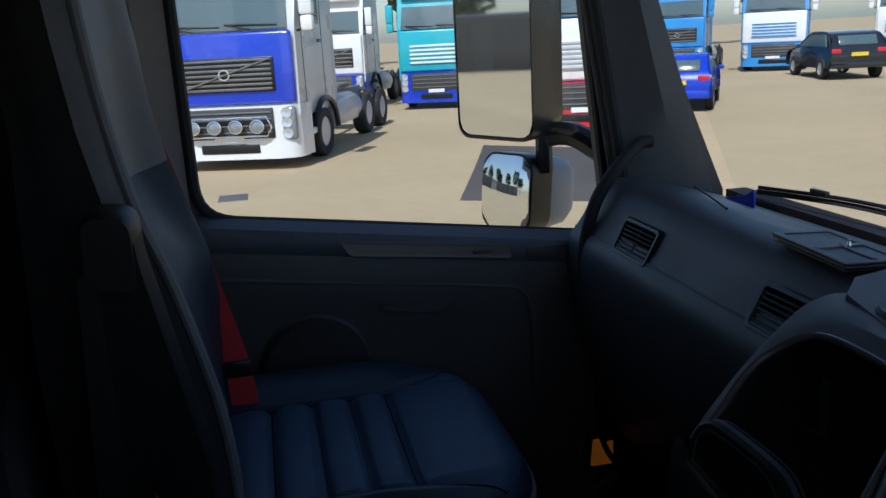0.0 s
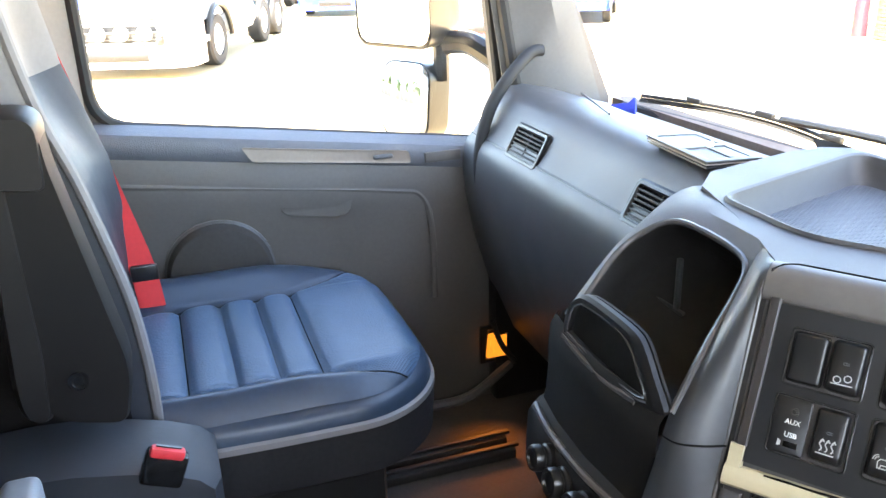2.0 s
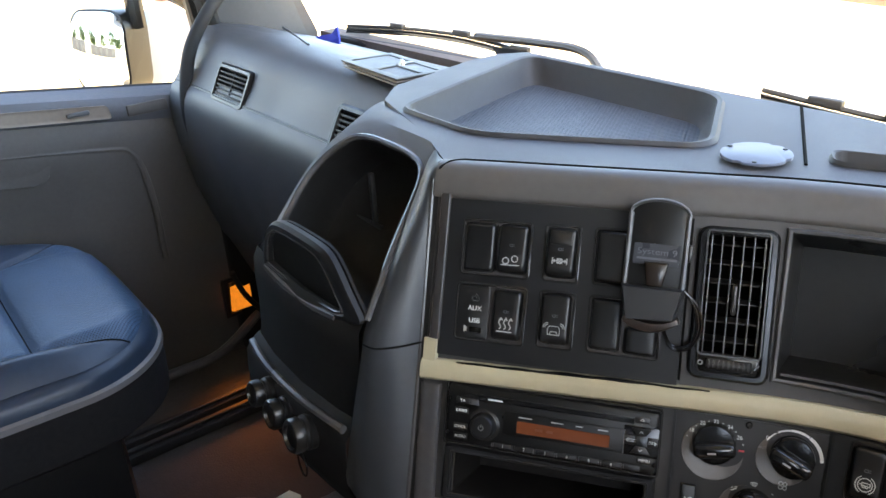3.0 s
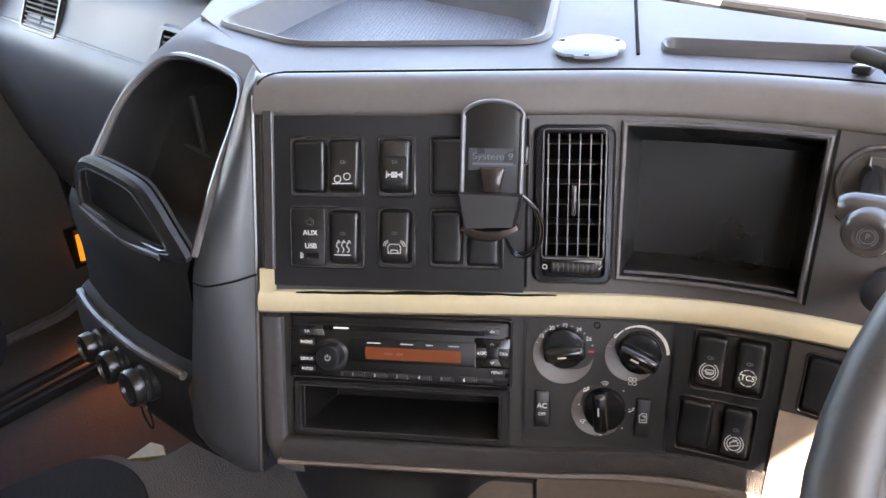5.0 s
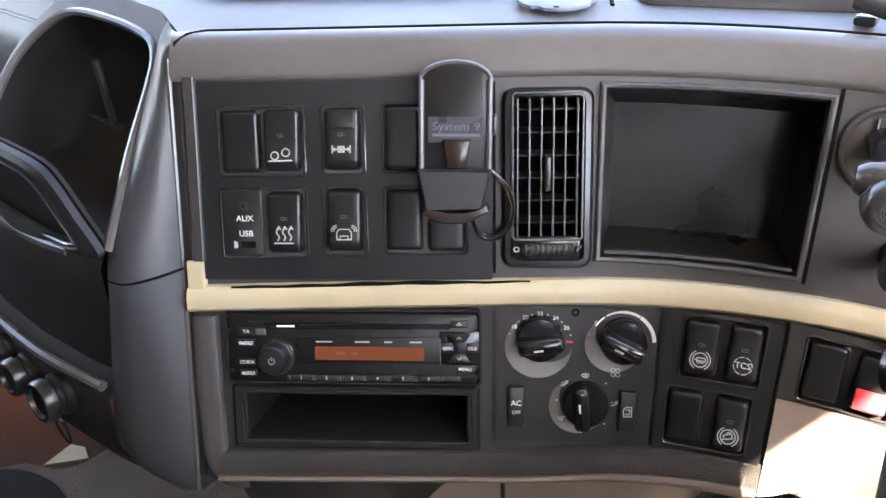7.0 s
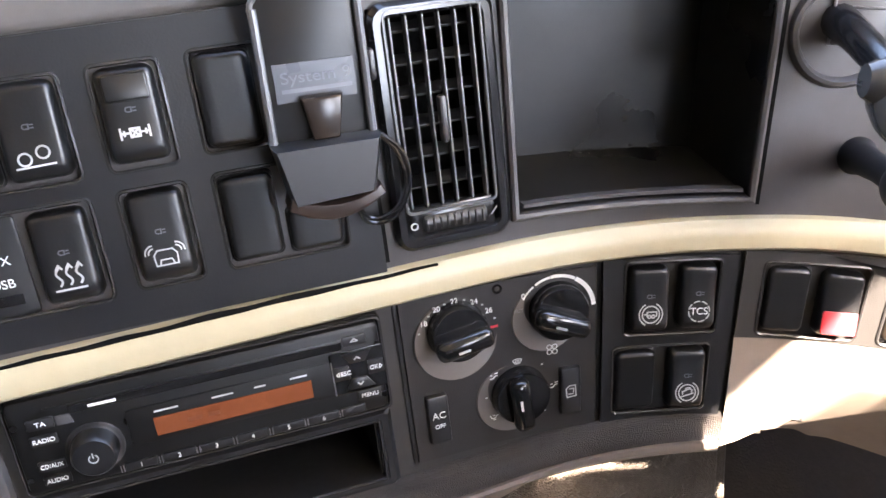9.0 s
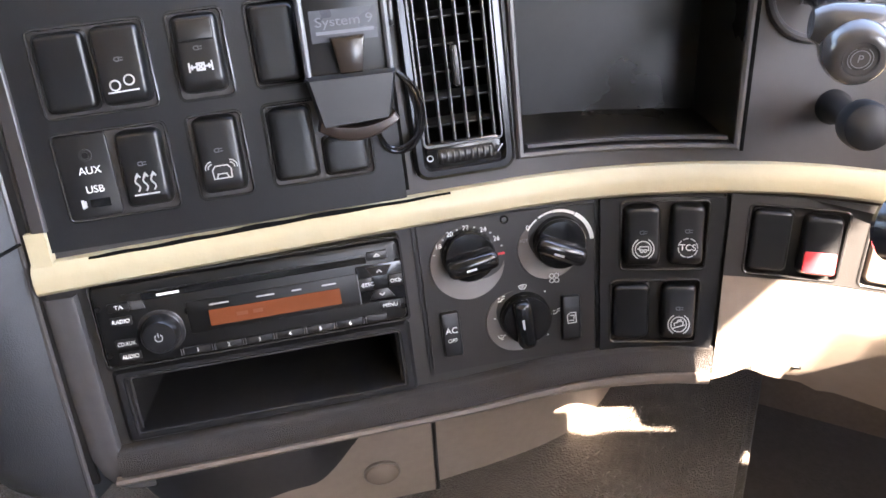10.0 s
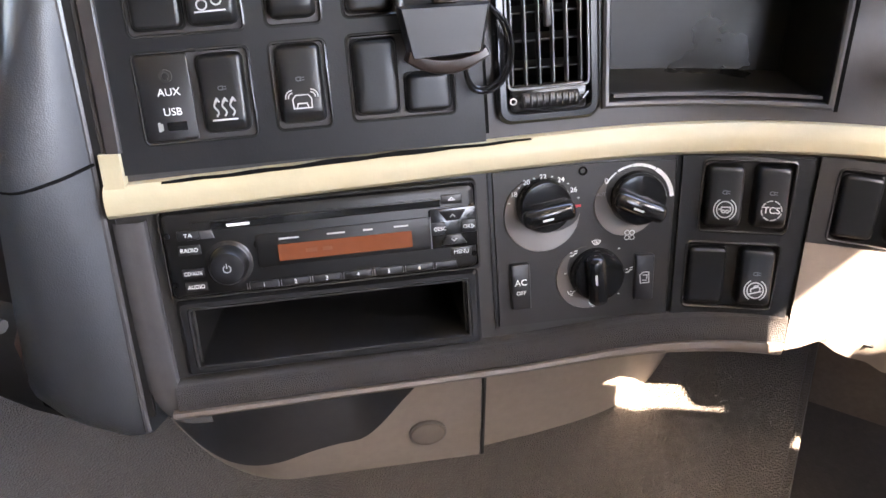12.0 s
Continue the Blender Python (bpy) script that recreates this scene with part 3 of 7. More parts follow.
# cheek of the console that faces the passenger
def cheek():
    k = thing("console_cheek", "charcoal console end with open pocket and grab handle", "console", kind="structure")
    # flank between the groove and the pocket
    left = [(-0.118, 0.640, 2.4295), (-0.114, 0.626, 2.420), (-0.110, 0.616, 2.410), (-0.104, 0.600, 2.392), (-0.088, 0.560, 2.352), (-0.076, 0.518, 2.300), (-0.071, 0.503, 2.262), (-0.075, 0.484, 2.180), (-0.078, 0.477, 2.128), (-0.060, 0.492, 2.108)]
    vv = [(0.2045, -0.016), (0.200, -0.006), (0.190, -0.001), (0.170, 0.0), (0.117, 0.0), (0.058, 0.0), (0.018, 0.0), (-0.072, 0.0), (-0.124, 0.0), (-0.142, -0.004)]
    rows = []
    for p, (v, o) in zip(left, vv):
        a, b = Vector(p), face(-0.122, v, o)
        mid = (a + b) / 2 + (Vector((0.004, -0.006, 0.0)) if v > 0.195 else Vector((0.010, -0.012, 0.003)))
        rows.append(spline([a, a.lerp(mid, 0.55) + Vector((0.002, -0.002, 0)), mid.lerp(b, 0.35), b], 5))
    part("flank", sheet([list(c) for c in zip(*[spline(c, 4) for c in zip(*rows)])]), FLANK, k)
    part("flank_base", sheet([list(rows[-1]), [p + Vector((0.004, 0.030, 0.004)) for p in rows[-1]], [p + Vector((0.02, 0.10, 0.004)) for p in rows[-1]]]), FLANK, k)
    part("flank_edge", tube([face(-0.1235, v, 0.0) for v in span(-0.138, 0.185, 10)], 0.0022, 8), STRIP, k, "rounded flank edge")
    line = [p.lerp(q, 0.55) + Vector((0.0006, -0.0012, 0)) for p, q in zip(rows[5], rows[6])]
    part("flank_seam", tube(line, 0.0010, 6), SEAM, k)
    # pocket: rim and inside
    rim = [(-0.070, 0.514, 2.303), (-0.087, 0.559, 2.354), (-0.104, 0.598, 2.388), (-0.115, 0.617, 2.406), (-0.137, 0.627, 2.414), (-0.188, 0.631, 2.417), (-0.245, 0.628, 2.414), (-0.271, 0.606, 2.396), (-0.279, 0.577, 2.371), (-0.268, 0.540, 2.338), (-0.262, 0.518, 2.316)]
    rim = spline(rim, 4)
    part("pocket_rim", tube(rim, 0.0036, 8), STRIP, k)
    deep = [Vector((p.x - 0.055, p.y + 0.075, p.z - 0.050)) for p in rim]
    bm = bmesh.new()
    rim, deep = rim + [rim[-1].lerp(rim[0], j / 8) for j in range(1, 8)], deep + [deep[-1].lerp(deep[0], j / 8) for j in range(1, 8)]
    heart = sum(deep, Vector()) / len(deep)
    loops = [[r.lerp(d, t).lerp(heart, q) for r, d in zip(rim, deep)] for t, q in ((0, 0), (0.25, 0.01), (0.5, 0.03), (0.75, 0.08), (0.9, 0.18), (0.98, 0.35), (1.0, 0.6), (1.0, 0.85))]
    rings(bm, loops, cap=(False, True))
    part("pocket", bm, POCKET, k, "dark open storage pocket")
    part("pocket_clip", box(0.007, 0.006, 0.066, (-0.247, 0.640, 2.335), 0.0015), FLANK, k)
    part("pocket_clip", box(0.066, 0.007, 0.008, (-0.264, 0.640, 2.304), 0.002), FLANK, k)
    # top shoulder towards the passenger dash
    edge = [(-0.118, 0.640, 2.4295), (-0.16, 0.645, 2.430), (-0.245, 0.648, 2.427), (-0.281, 0.628, 2.411), (-0.295, 0.590, 2.378), (-0.286, 0.546, 2.340), (-0.274, 0.512, 2.312)]
    inner = [(-0.108, 0.606, 2.398), (-0.140, 0.630, 2.417), (-0.240, 0.631, 2.417), (-0.272, 0.609, 2.399), (-0.281, 0.580, 2.374), (-0.270, 0.541, 2.339), (-0.263, 0.518, 2.317)]
    back = [(-0.128, 0.652, 2.4288), (-0.17, 0.68, 2.4295), (-0.30, 0.72, 2.425), (-0.365, 0.72, 2.405), (-0.400, 0.70, 2.365), (-0.405, 0.66, 2.310), (-0.390, 0.63, 2.250)]
    e2, i2, b2 = spline(edge, 3), spline(inner, 3), spline(back, 3)
    part("shoulder", sheet([i2, e2, [a.lerp(b, 0.5) + Vector((0, 0, 0.0005)) for a, b in zip(e2, b2)], b2]), TOPSKIN, k)
    # lower cheek: skirt with a dark shelf, a bright strip and three switches
    low = [(0.514, 2.300), (0.507, 2.288), (0.505, 2.265), (0.505, 2.235), (0.503, 2.205), (0.500, 2.192), (0.488, 2.188), (0.480, 2.178), (0.478, 2.150), (0.478, 2.118), (0.492, 2.085), (0.53, 2.06)]
    xs = [(-0.312, 0.014), (-0.303, 0.003), (-0.25, -0.006), (-0.18, -0.010), (-0.11, -0.006), (-0.076, 0.0)]
    part("skirt", sheet([[Vector((x + 0.004 * (y - 0.5), y + dy, z)) for y, z in low] for x, dy in xs]), CHEEK, k, "black shelf and switch strip")
    part("bright_strip", tube(spline([(-0.288, 0.486, 2.194), (-0.244, 0.478, 2.192), (-0.200, 0.475, 2.191), (-0.144, 0.474, 2.192), (-0.078, 0.480, 2.193)], 5), 0.0045, 8), STRIP, k, "bright grey edging")
    part("cheek_side", sheet([[Vector((-0.282, 0.514, 2.312)), Vector((-0.311, 0.512, 2.2)), Vector((-0.306, 0.50, 2.08))], [Vector((-0.345, 0.58, 2.290)), Vector((-0.345, 0.58, 2.2)), Vector((-0.34, 0.58, 2.06))], [Vector((-0.41, 0.78, 2.30)), Vector((-0.41, 0.78, 2.2)), Vector((-0.40, 0.78, 2.02))]]), DASH, k)
    for x, z, r in ((-0.222, 2.168, 0.0150), (-0.182, 2.163, 0.0165), (-0.136, 2.162, 0.0185)):
        m = Matrix.Translation((x, 0.476 - 0.004, z)) @ Matrix.Rotation(radians(80), 4, "X")
        kn = part("switch_knob", lathe([(r, -0.004), (r, 0.006), (r * 0.86, 0.008), (r * 0.86, 0.011), (r, 0.013), (r, 0.020), (r * 0.9, 0.023), (r * 0.72, 0.0235), (r * 0.66, 0.020), (r * 0.1, 0.019)], 24), BLACK, k, "round ribbed black socket cap", at=m)
    part("key_ring", tube([(-0.144 + 0.009 * math.cos(2 * math.pi * j / 20), 0.462, 2.122 + 0.017 * math.sin(2 * math.pi * j / 20)) for j in range(20)], 0.0011, 6, closed=True), GLOSS, k, "thin dark wire loop")
    return k


cheek()


# grab handle of the cheek
def cheek_handle():
    """A D-shaped frame: a broad upper bar and a bright lower bar."""
    outer = [(-0.262, 2.292), (-0.259, 2.314), (-0.248, 2.337), (-0.232, 2.352), (-0.212, 2.360), (-0.170, 2.362), (-0.124, 2.360), (-0.106, 2.350), (-0.088, 2.328), (-0.070, 2.305), (-0.082, 2.297), (-0.110, 2.292), (-0.160, 2.289), (-0.215, 2.291)]
    inner = [(-0.254, 2.301), (-0.251, 2.314), (-0.243, 2.332), (-0.232, 2.342), (-0.216, 2.348), (-0.180, 2.350), (-0.144, 2.349), (-0.127, 2.341), (-0.113, 2.325), (-0.099, 2.306), (-0.104, 2.301), (-0.120, 2.297), (-0.165, 2.295), (-0.215, 2.297)]
    up = Matrix(((1, 0, 0, 0), (0, 0, -1, 0.512), (0, 1, 0, 0), (0, 0, 0, 1)))
    dense = lambda pts: [(p.x, p.y) for p in spline([(*q, 0) for q in pts + pts[:1]], 4)[:-1]]
    h = tagged(part("grab_handle", frame_ring(dense(outer), dense(inner), 0.009, 0.0, 0.0035), HANDLE, at=up), "charcoal plastic grab handle across the console pocket", "handle")
    part("back_panel", slab([(x * 0.97 - 0.005, z * 0.97 + 0.0695) for x, z in dense(outer)], 0.003, 0.0, -0.006), CHEEK, h, "dark panel behind the handle")
    part("inner_bead", tube([(x, z, 0.0068) for x, z in dense(inner)], 0.0016, 6, closed=True), STRIP, h, "bright inner bead")
    low = [(-0.259, 2.294, 0.007), (-0.215, 2.290, 0.0100), (-0.160, 2.288, 0.0100), (-0.112, 2.292, 0.007)]
    part("lower_bar", tube(spline(low, 5), 0.0042, 8), STRIP, h, "grey edged lower bar")


cheek_handle()


# dash top over the console, with a tray and a second small tray
def console_top():
    t = thing("dash_top", "charcoal grained dashboard top with moulded trays", "dashboard", kind="structure")
    front = [face(s, 0.2045, -0.016) for s in span(-0.121, 0.90, 40)]
    tray = rounded_poly([(-0.245, 0.690), (-0.115, 0.686), (0.072, 0.806), (-0.020, 0.950), (-0.330, 0.960)], [0.022, 0.03, 0.03, 0.03, 0.035], 5)
    coin = rounded_poly([(0.176, 0.836), (0.330, 0.900), (0.318, 0.925), (0.160, 0.862)], [0.012, 0.012, 0.012, 0.012], 5)
    back = [(0.95, 1.000), (0.60, 0.985), (0.30, 0.978), (-0.02, 0.978), (-0.36, 0.985)]
    outer = [(p.x, p.y) for p in front] + back + [(-0.385, 0.95), (-0.385, 0.90), (-0.345, 0.745), (-0.30, 0.70), (-0.16, 0.655)]
    zz = 2.430
    bm = holed(outer, [tray, coin], lambda x, y: (x, y, zz), (0, 0, -0.004))
    part("back_slope", sheet([[Vector((x, y + dy, zz + dz)) for x, y in back + [(-0.44, 0.98)]] for dy, dz in ((0, 0), (0.006, -0.004), (0.05, -0.07), (0.17, -0.095))]), TOPSKIN, t)
    part("top_skin", bm, TOPSKIN, t, soft=False)
    for o, d, nm in ((tray, 0.030, "tray"), (coin, 0.018, "small_tray")):
        cx, cy = sum(p[0] for p in o) / len(o), sum(p[1] for p in o) / len(o)
        sh = lambda k, z: [(cx + (p[0] - cx) * k, cy + (p[1] - cy) * k, z) for p in o]
        bm = bmesh.new()
        rings(bm, [sh(1.05, zz + 0.001), sh(1.03, zz + 0.005), sh(1.0, zz + 0.004), sh(0.97, zz - d * 0.5), sh(0.90, zz - d)], cap=(False, False))
        part(nm, bm, TRAY, t)
        bm = bmesh.new()
        bm.faces.new([bm.verts.new(p) for p in sh(0.905, zz - d + 0.001)])
        part(nm + "_liner", bm, RIB, t, "ribbed rubber tray liner")
    part("shoulder_edge", sheet([[Vector((x, y, zz - 0.002)) for x, y in outer[-5:-1]], [Vector((x - 0.02, y + 0.01, zz - 0.02)) for x, y in outer[-5:-1]], [Vector((x - 0.03, y + 0.015, 2.36)) for x, y in outer[-5:-1]]]), TOPSKIN, t)
    part("seam", tube([(0.060, 0.978, zz + 0.0003), (0.158, 0.822, zz + 0.0003)], 0.0016, 6), SEAM, t)


console_top()


# ---------------------------------------------------------------- prints
LBAR = mat("cradle_print", (0.11, 0.115, 0.13), 0.4)


def ink(name, strokes, w, parent, at, material=PRINT, label=""):
    """Printed lines: flat ribbons along strokes of (x, y) in millimetres."""
    bm = bmesh.new()
    for st in strokes:
        pts = [Vector((x * 0.001, y * 0.001, 0)) for x, y in st]
        for a, b in zip(pts, pts[1:]):
            d = (b - a)
            if d.length < 1e-7:
                continue
            d.normalize()
            n = Vector((-d.y, d.x, 0)) * w * 0.0005
            a2, b2 = a - d * w * 0.0004, b + d * w * 0.0004
            bm.faces.new([bm.verts.new(p) for p in (a2 - n, b2 - n, b2 + n, a2 + n)])
    return part(name, bm, material, parent, label, at, soft=False)


def arc_pts(cx, cy, r, a0, a1, n=14):
    return [(cx + r * math.cos(radians(a0 + (a1 - a0) * k / n)), cy + r * math.sin(radians(a0 + (a1 - a0) * k / n))) for k in range(n + 1)]


UP = lambda x, y, z: Matrix.Translation((x, y, z))
def wave(x):
    """A rising wavy arrow of the mirror heating symbol."""
    return [(x + 1.0 * math.sin(t * 2.2 * math.pi), -4.6 + 8.4 * t) for t in span(0, 1, 12)]


ICONS = {
    "axle": ([arc_pts(-4.2, -3.2, 2.7, 0, 360), arc_pts(3.6, -1.0, 2.7, 0, 360), [(-8.2, -6.9), (7.8, -6.5)]], 0.85),
    "diff": ([[(-6.2, -1.9), (-6.2, 2.7)], [(6.2, -1.9), (6.2, 2.7)], [(-6.2, 0.4), (-2.0, 0.4)], [(2.0, 0.4), (6.2, 0.4)], [(-2.0, -1.4), (-2.0, 2.2), (2.0, 2.2), (2.0, -1.4), (-2.0, -1.4)], [(-1.6, -1.2), (1.6, 2.0)], [(-1.6, 2.0), (1.6, -1.2)], [(-4.7, -0.5), (-4.7, 1.3)], [(4.7, -0.5), (4.7, 1.3)]], 1.0),
    "heat": ([p for x in (-4.4, 0, 4.4) for p in (wave(x), [(x - 0.6, 3.0), (x + 0.7, 5.0), (x + 1.9, 3.2)])] + [[(-6.8, -6.8), (6.4, -6.8)]], 0.95),
    "beacon": ([[(-4.8, -5.6), (-5.2, -0.6), (-3.4, 1.7), (3.6, 1.7), (5.4, -0.6), (5.2, -5.6), (-4.8, -5.6)], [(-3.0, -5.2), (-2.4, -3.0), (2.6, -3.0), (3.4, -5.2)], arc_pts(-5.0, 0.6, 2.4, 95, 185, 5), arc_pts(-5.0, 0.6, 3.9, 95, 185, 6), arc_pts(5.2, 0.6, 2.4, -5, 85, 5), arc_pts(5.2, 0.6, 3.9, -5, 85, 6)], 0.7),
    "abs": ([arc_pts(0, 0, 5.0, 0, 360, 20), arc_pts(0, 0, 6.8, 120, 240, 10), arc_pts(0, 0, 6.8, -60, 60, 10), [(-3.6, 0.2), (-2.2, 0.2), (-2.2, 1.5), (3.4, 1.5), (3.4, -1.0), (2.4, -1.0)], arc_pts(1.4, -1.2, 0.9, 0, 360, 8), arc_pts(-0.9, -1.2, 0.9, 0, 360, 8), [(-2.2, 0.2), (-2.2, -1.0)]], 0.75),
    "tcs": ([arc_pts(0, 0, 6.0, a, a + 30, 5) for a in range(0, 360, 45)], 0.75),
    "hill": ([arc_pts(0, 0, 5.0, 0, 360, 20), arc_pts(0, 0, 6.8, 120, 240, 10), arc_pts(0, 0, 6.8, -60, 60, 10), [(-3.6, -2.6), (3.6, -0.4)], [(-2.6, -1.0), (-2.9, 0.6), (1.4, 2.4), (3.0, 1.6), (2.6, 0.2)], [(-1.2, 1.4), (-0.6, 2.8), (1.8, 3.2)]], 0.75),
    "recirc": ([[(-2.5, -3.5), (-3, 2), (-1, 4), (2.6, 4), (3, -3), (-2.5, -3.5)], [(-1, 2), (1.6, 2), (1.4, -0.5)], [(-1.4, -1.4), (1.2, -1.6)]], 0.7),
}


def key_height(q):
    """Height of a rocker's top above the face at q, from -0.5 (foot) to 0.5 (head)."""
    knots = [(-0.5, 0.0030), (-0.47, 0.0070), (-0.36, 0.0092), (-0.32, 0.0094), (-0.2, 0.0087), (0.0, 0.0076), (0.3, 0.0066), (0.46, 0.0060), (0.5, 0.0030)]
    for (a, za), (b, zb) in zip(knots, knots[1:]):
        if q <= b:
            return za + (zb - za) * (q - a) / (b - a)
    return knots[-1][1]


def rocker(s, v, w, h, icon=None, label="", mark_y=-0.007, mat_=None, red=False, split=False, group="dashboard rocker switches", cat="switch"):
    """A rocker switch, or a flat blank, standing in its cell of the plate."""
    sw = thing("rocker_switch", label or "black plastic blank rocker switch in the dashboard", cat, face_at(s, v), group=group)
    live = icon or red
    w, h = w - 0.0024, h - 0.0024
    top = key_height if live else (lambda q: 0.0054)
    bm = bmesh.new()
    r, roll = 0.0046, 0.0030
    ys = sorted({*span(-h / 2, -h / 2 + 0.0048, 6), *span(-h / 2 + 0.0048, h / 2 - 0.0048, 12), *span(h / 2 - 0.0048, h / 2, 6)})
    us = [-1.0, -1.0, -0.985, -0.95, -0.90, -0.84, -0.75, -0.4, 0.0, 0.4, 0.75, 0.84, 0.90, 0.95, 0.985, 1.0, 1.0]
    dome = lambda d: math.sqrt(max(0.0, 1 - (1 - min(1.0, d / roll)) ** 2))
    loops = []
    for y in ys:
        over = max(0.0, abs(y) - (h / 2 - r))
        hw = w / 2 - r + math.sqrt(max(0.0, r * r - over * over))
        row = []
        for k, u in enumerate(us):
            lift = 0.30 + 0.70 * dome(h / 2 - abs(y)) * dome(hw * (1 - abs(u)))
            row.append((hw * u, y, -0.0002 if k in (0, len(us) - 1) else top(y / h) * 1.15 * lift))
        loops.append(row)
    rings(bm, [[(x, y, -0.0002) for x, y, z in loops[0]]] + loops + [[(x, y, -0.0002) for x, y, z in loops[-1]]], cap=(False, False), closed=False)
    part("rocker", bm, mat_ or KEY, sw)

    if not live:
        part("flange", frame_ring(outline(w + 0.0012, h + 0.0012, 0.0032), outline(w - 0.003, h - 0.003, 0.003), 0.0022, -0.0004, 0.0006), PLATE, sw)

    def on_key(y):
        q = y / h
        slope = (top(q + 0.03) - top(q - 0.03)) / (0.06 * h)
        return UP(0, y, top(q) * 1.15 + 0.0003) @ Matrix.Rotation(math.atan(slope), 4, "X")

    if split:
        part("upper_key", slab(outline(w * 0.74, h * 0.26, 0.001), 0.0016, 0.0005, -0.0006), KEY, sw, at=on_key(h * 0.30))
    if icon:
        st, wd = ICONS[icon]
        ink("symbol", st, wd, sw, on_key(mark_y), label="white printed symbol")
        if icon == "tcs":
            text_part("lettering", "TCS", 0.0058, WHITE, sw, on_key(mark_y), "white printed letters")
        ink("lamp_mark", [arc_pts(-1.1, 0, 1.0, 90, 270, 6), [(-1.1, 1.0), (0.4, 1.0), (0.4, -1.0), (-1.1, -1.0)], [(1.1, 0.7), (2.3, 0.7)], [(1.1, -0.7), (2.3, -0.7)]], 0.6, sw, on_key(mark_y + 0.0105), LBAR)
    if red:
        part("red_half", slab(outline(w * 0.84, h * 0.34, 0.0015), 0.0014, 0.0005, -0.0005), REDP, sw, "red lower half", at=on_key(-h * 0.24))
    return sw


PLATE_O = 0.0030


def cell_plate(p, s0, s1, v0, v1, cells, m=None, n=8):
    """A plate on the console face with openings for the switches, each edged by a fine bead."""
    outer = [(s, v0) for s in span(s0, s1, n)] + [(s, v1) for s in reversed(span(s0, s1, n))]
    holes = []
    for a, b, c, d in cells:
        holes.append([(x + (a + b) / 2, y + (c + d) / 2) for x, y in outline(b - a, d - c, 0.0035, 4)])
    mid = face_at((s0 + s1) / 2, (v0 + v1) / 2)
    way = mid.to_3x3() @ Vector((0, 0, -0.0034))
    part("plate", holed(outer, holes, lambda s, v: face(s, v, PLATE_O), way), m or PLATE, p, soft=False)
    for h in holes:
        part("cell_bead", tube([face(s, v, PLATE_O) for s, v in h], 0.0010, 6, closed=True), BEAD, p)


def switch_plate():
    p = thing("switch_plate", "matt black switch plate on the centre console", "panel", kind="structure")
    cells = [(-0.0900, -0.0278, 0.1026, 0.1512), (-0.0910, -0.0280, 0.0435, 0.0940), (-0.0160, 0.0148, 0.1030, 0.1516), (-0.0165, 0.0148, 0.0452, 0.0942), (0.0268, 0.0860, 0.1045, 0.1522), (0.0268, 0.0868, 0.0462, 0.0948)]
    cell_plate(p, -0.1062, 0.1035, 0.0275, 0.1682, cells, n=2)


BEAD = mat("satin_bead", (0.026, 0.025, 0.025), 0.22, vary=0.1)
switch_plate()
rocker(-0.0735, 0.1270, 0.030, 0.045, label="blank black cover beside a rocker switch")
rocker(-0.0435, 0.1275, 0.029, 0.046, "axle", "black rocker switch with white axle lift symbol")
rocker(-0.0008, 0.1280, 0.028, 0.046, "diff", "black rocker switch with white differential lock symbol", split=True)
rocker(0.0415, 0.1285, 0.028, 0.046, label="blank black cover behind the cradle")
rocker(-0.0440, 0.0692, 0.028, 0.047, "heat", "black rocker switch with white mirror heating symbol")
rocker(-0.0010, 0.0705, 0.028, 0.047, "beacon", "black rocker switch with white beacon lamp symbol")
rocker(0.0415, 0.0708, 0.0275, 0.045, label="blank black cover below the cradle")
rocker(0.0710, 0.0600, 0.0285, 0.025, label="low blank black cover under the cradle")


def aux_panel():
    a = thing("socket_panel", "black audio socket panel lettered AUX and USB", "socket panel", face_at(-0.0755, 0.0687, 0.0020))
    part("plate", slab(outline(0.029, 0.048, 0.0022), 0.002, 0.0007), BLACK, a)
    part("jack", lathe([(0.0036, 0.0018), (0.0036, 0.0032), (0.0022, 0.0032), (0.0020, 0.0022)], 16), PANEL, a, "round audio jack", at=UP(0.0015, 0.0125, 0))
    part("jack_hole", lathe([(0.0018, 0.0022), (0.0018, 0.0030)], 12), BLACK, a, at=UP(0.0015, 0.0125, 0))
    text_part("lettering", "AUX", 0.0060, WHITE, a, UP(0.0018, 0.0035, 0.0021))
    text_part("lettering", "USB", 0.0060, WHITE, a, UP(0.0022, -0.0075, 0.0021))
    part("slot", box(0.011, 0.005, 0.0006, (0.0035, -0.0155, 0.0021)), GLOSS, a, "usb slot")
    ink("symbol", [[(-6.2, -13.4), (-6.2, -17.4)], [(-5.0, -14.2), (-5.0, -16.8)]], 1.6, a, UP(0, 0, 0.0022))


aux_panel()


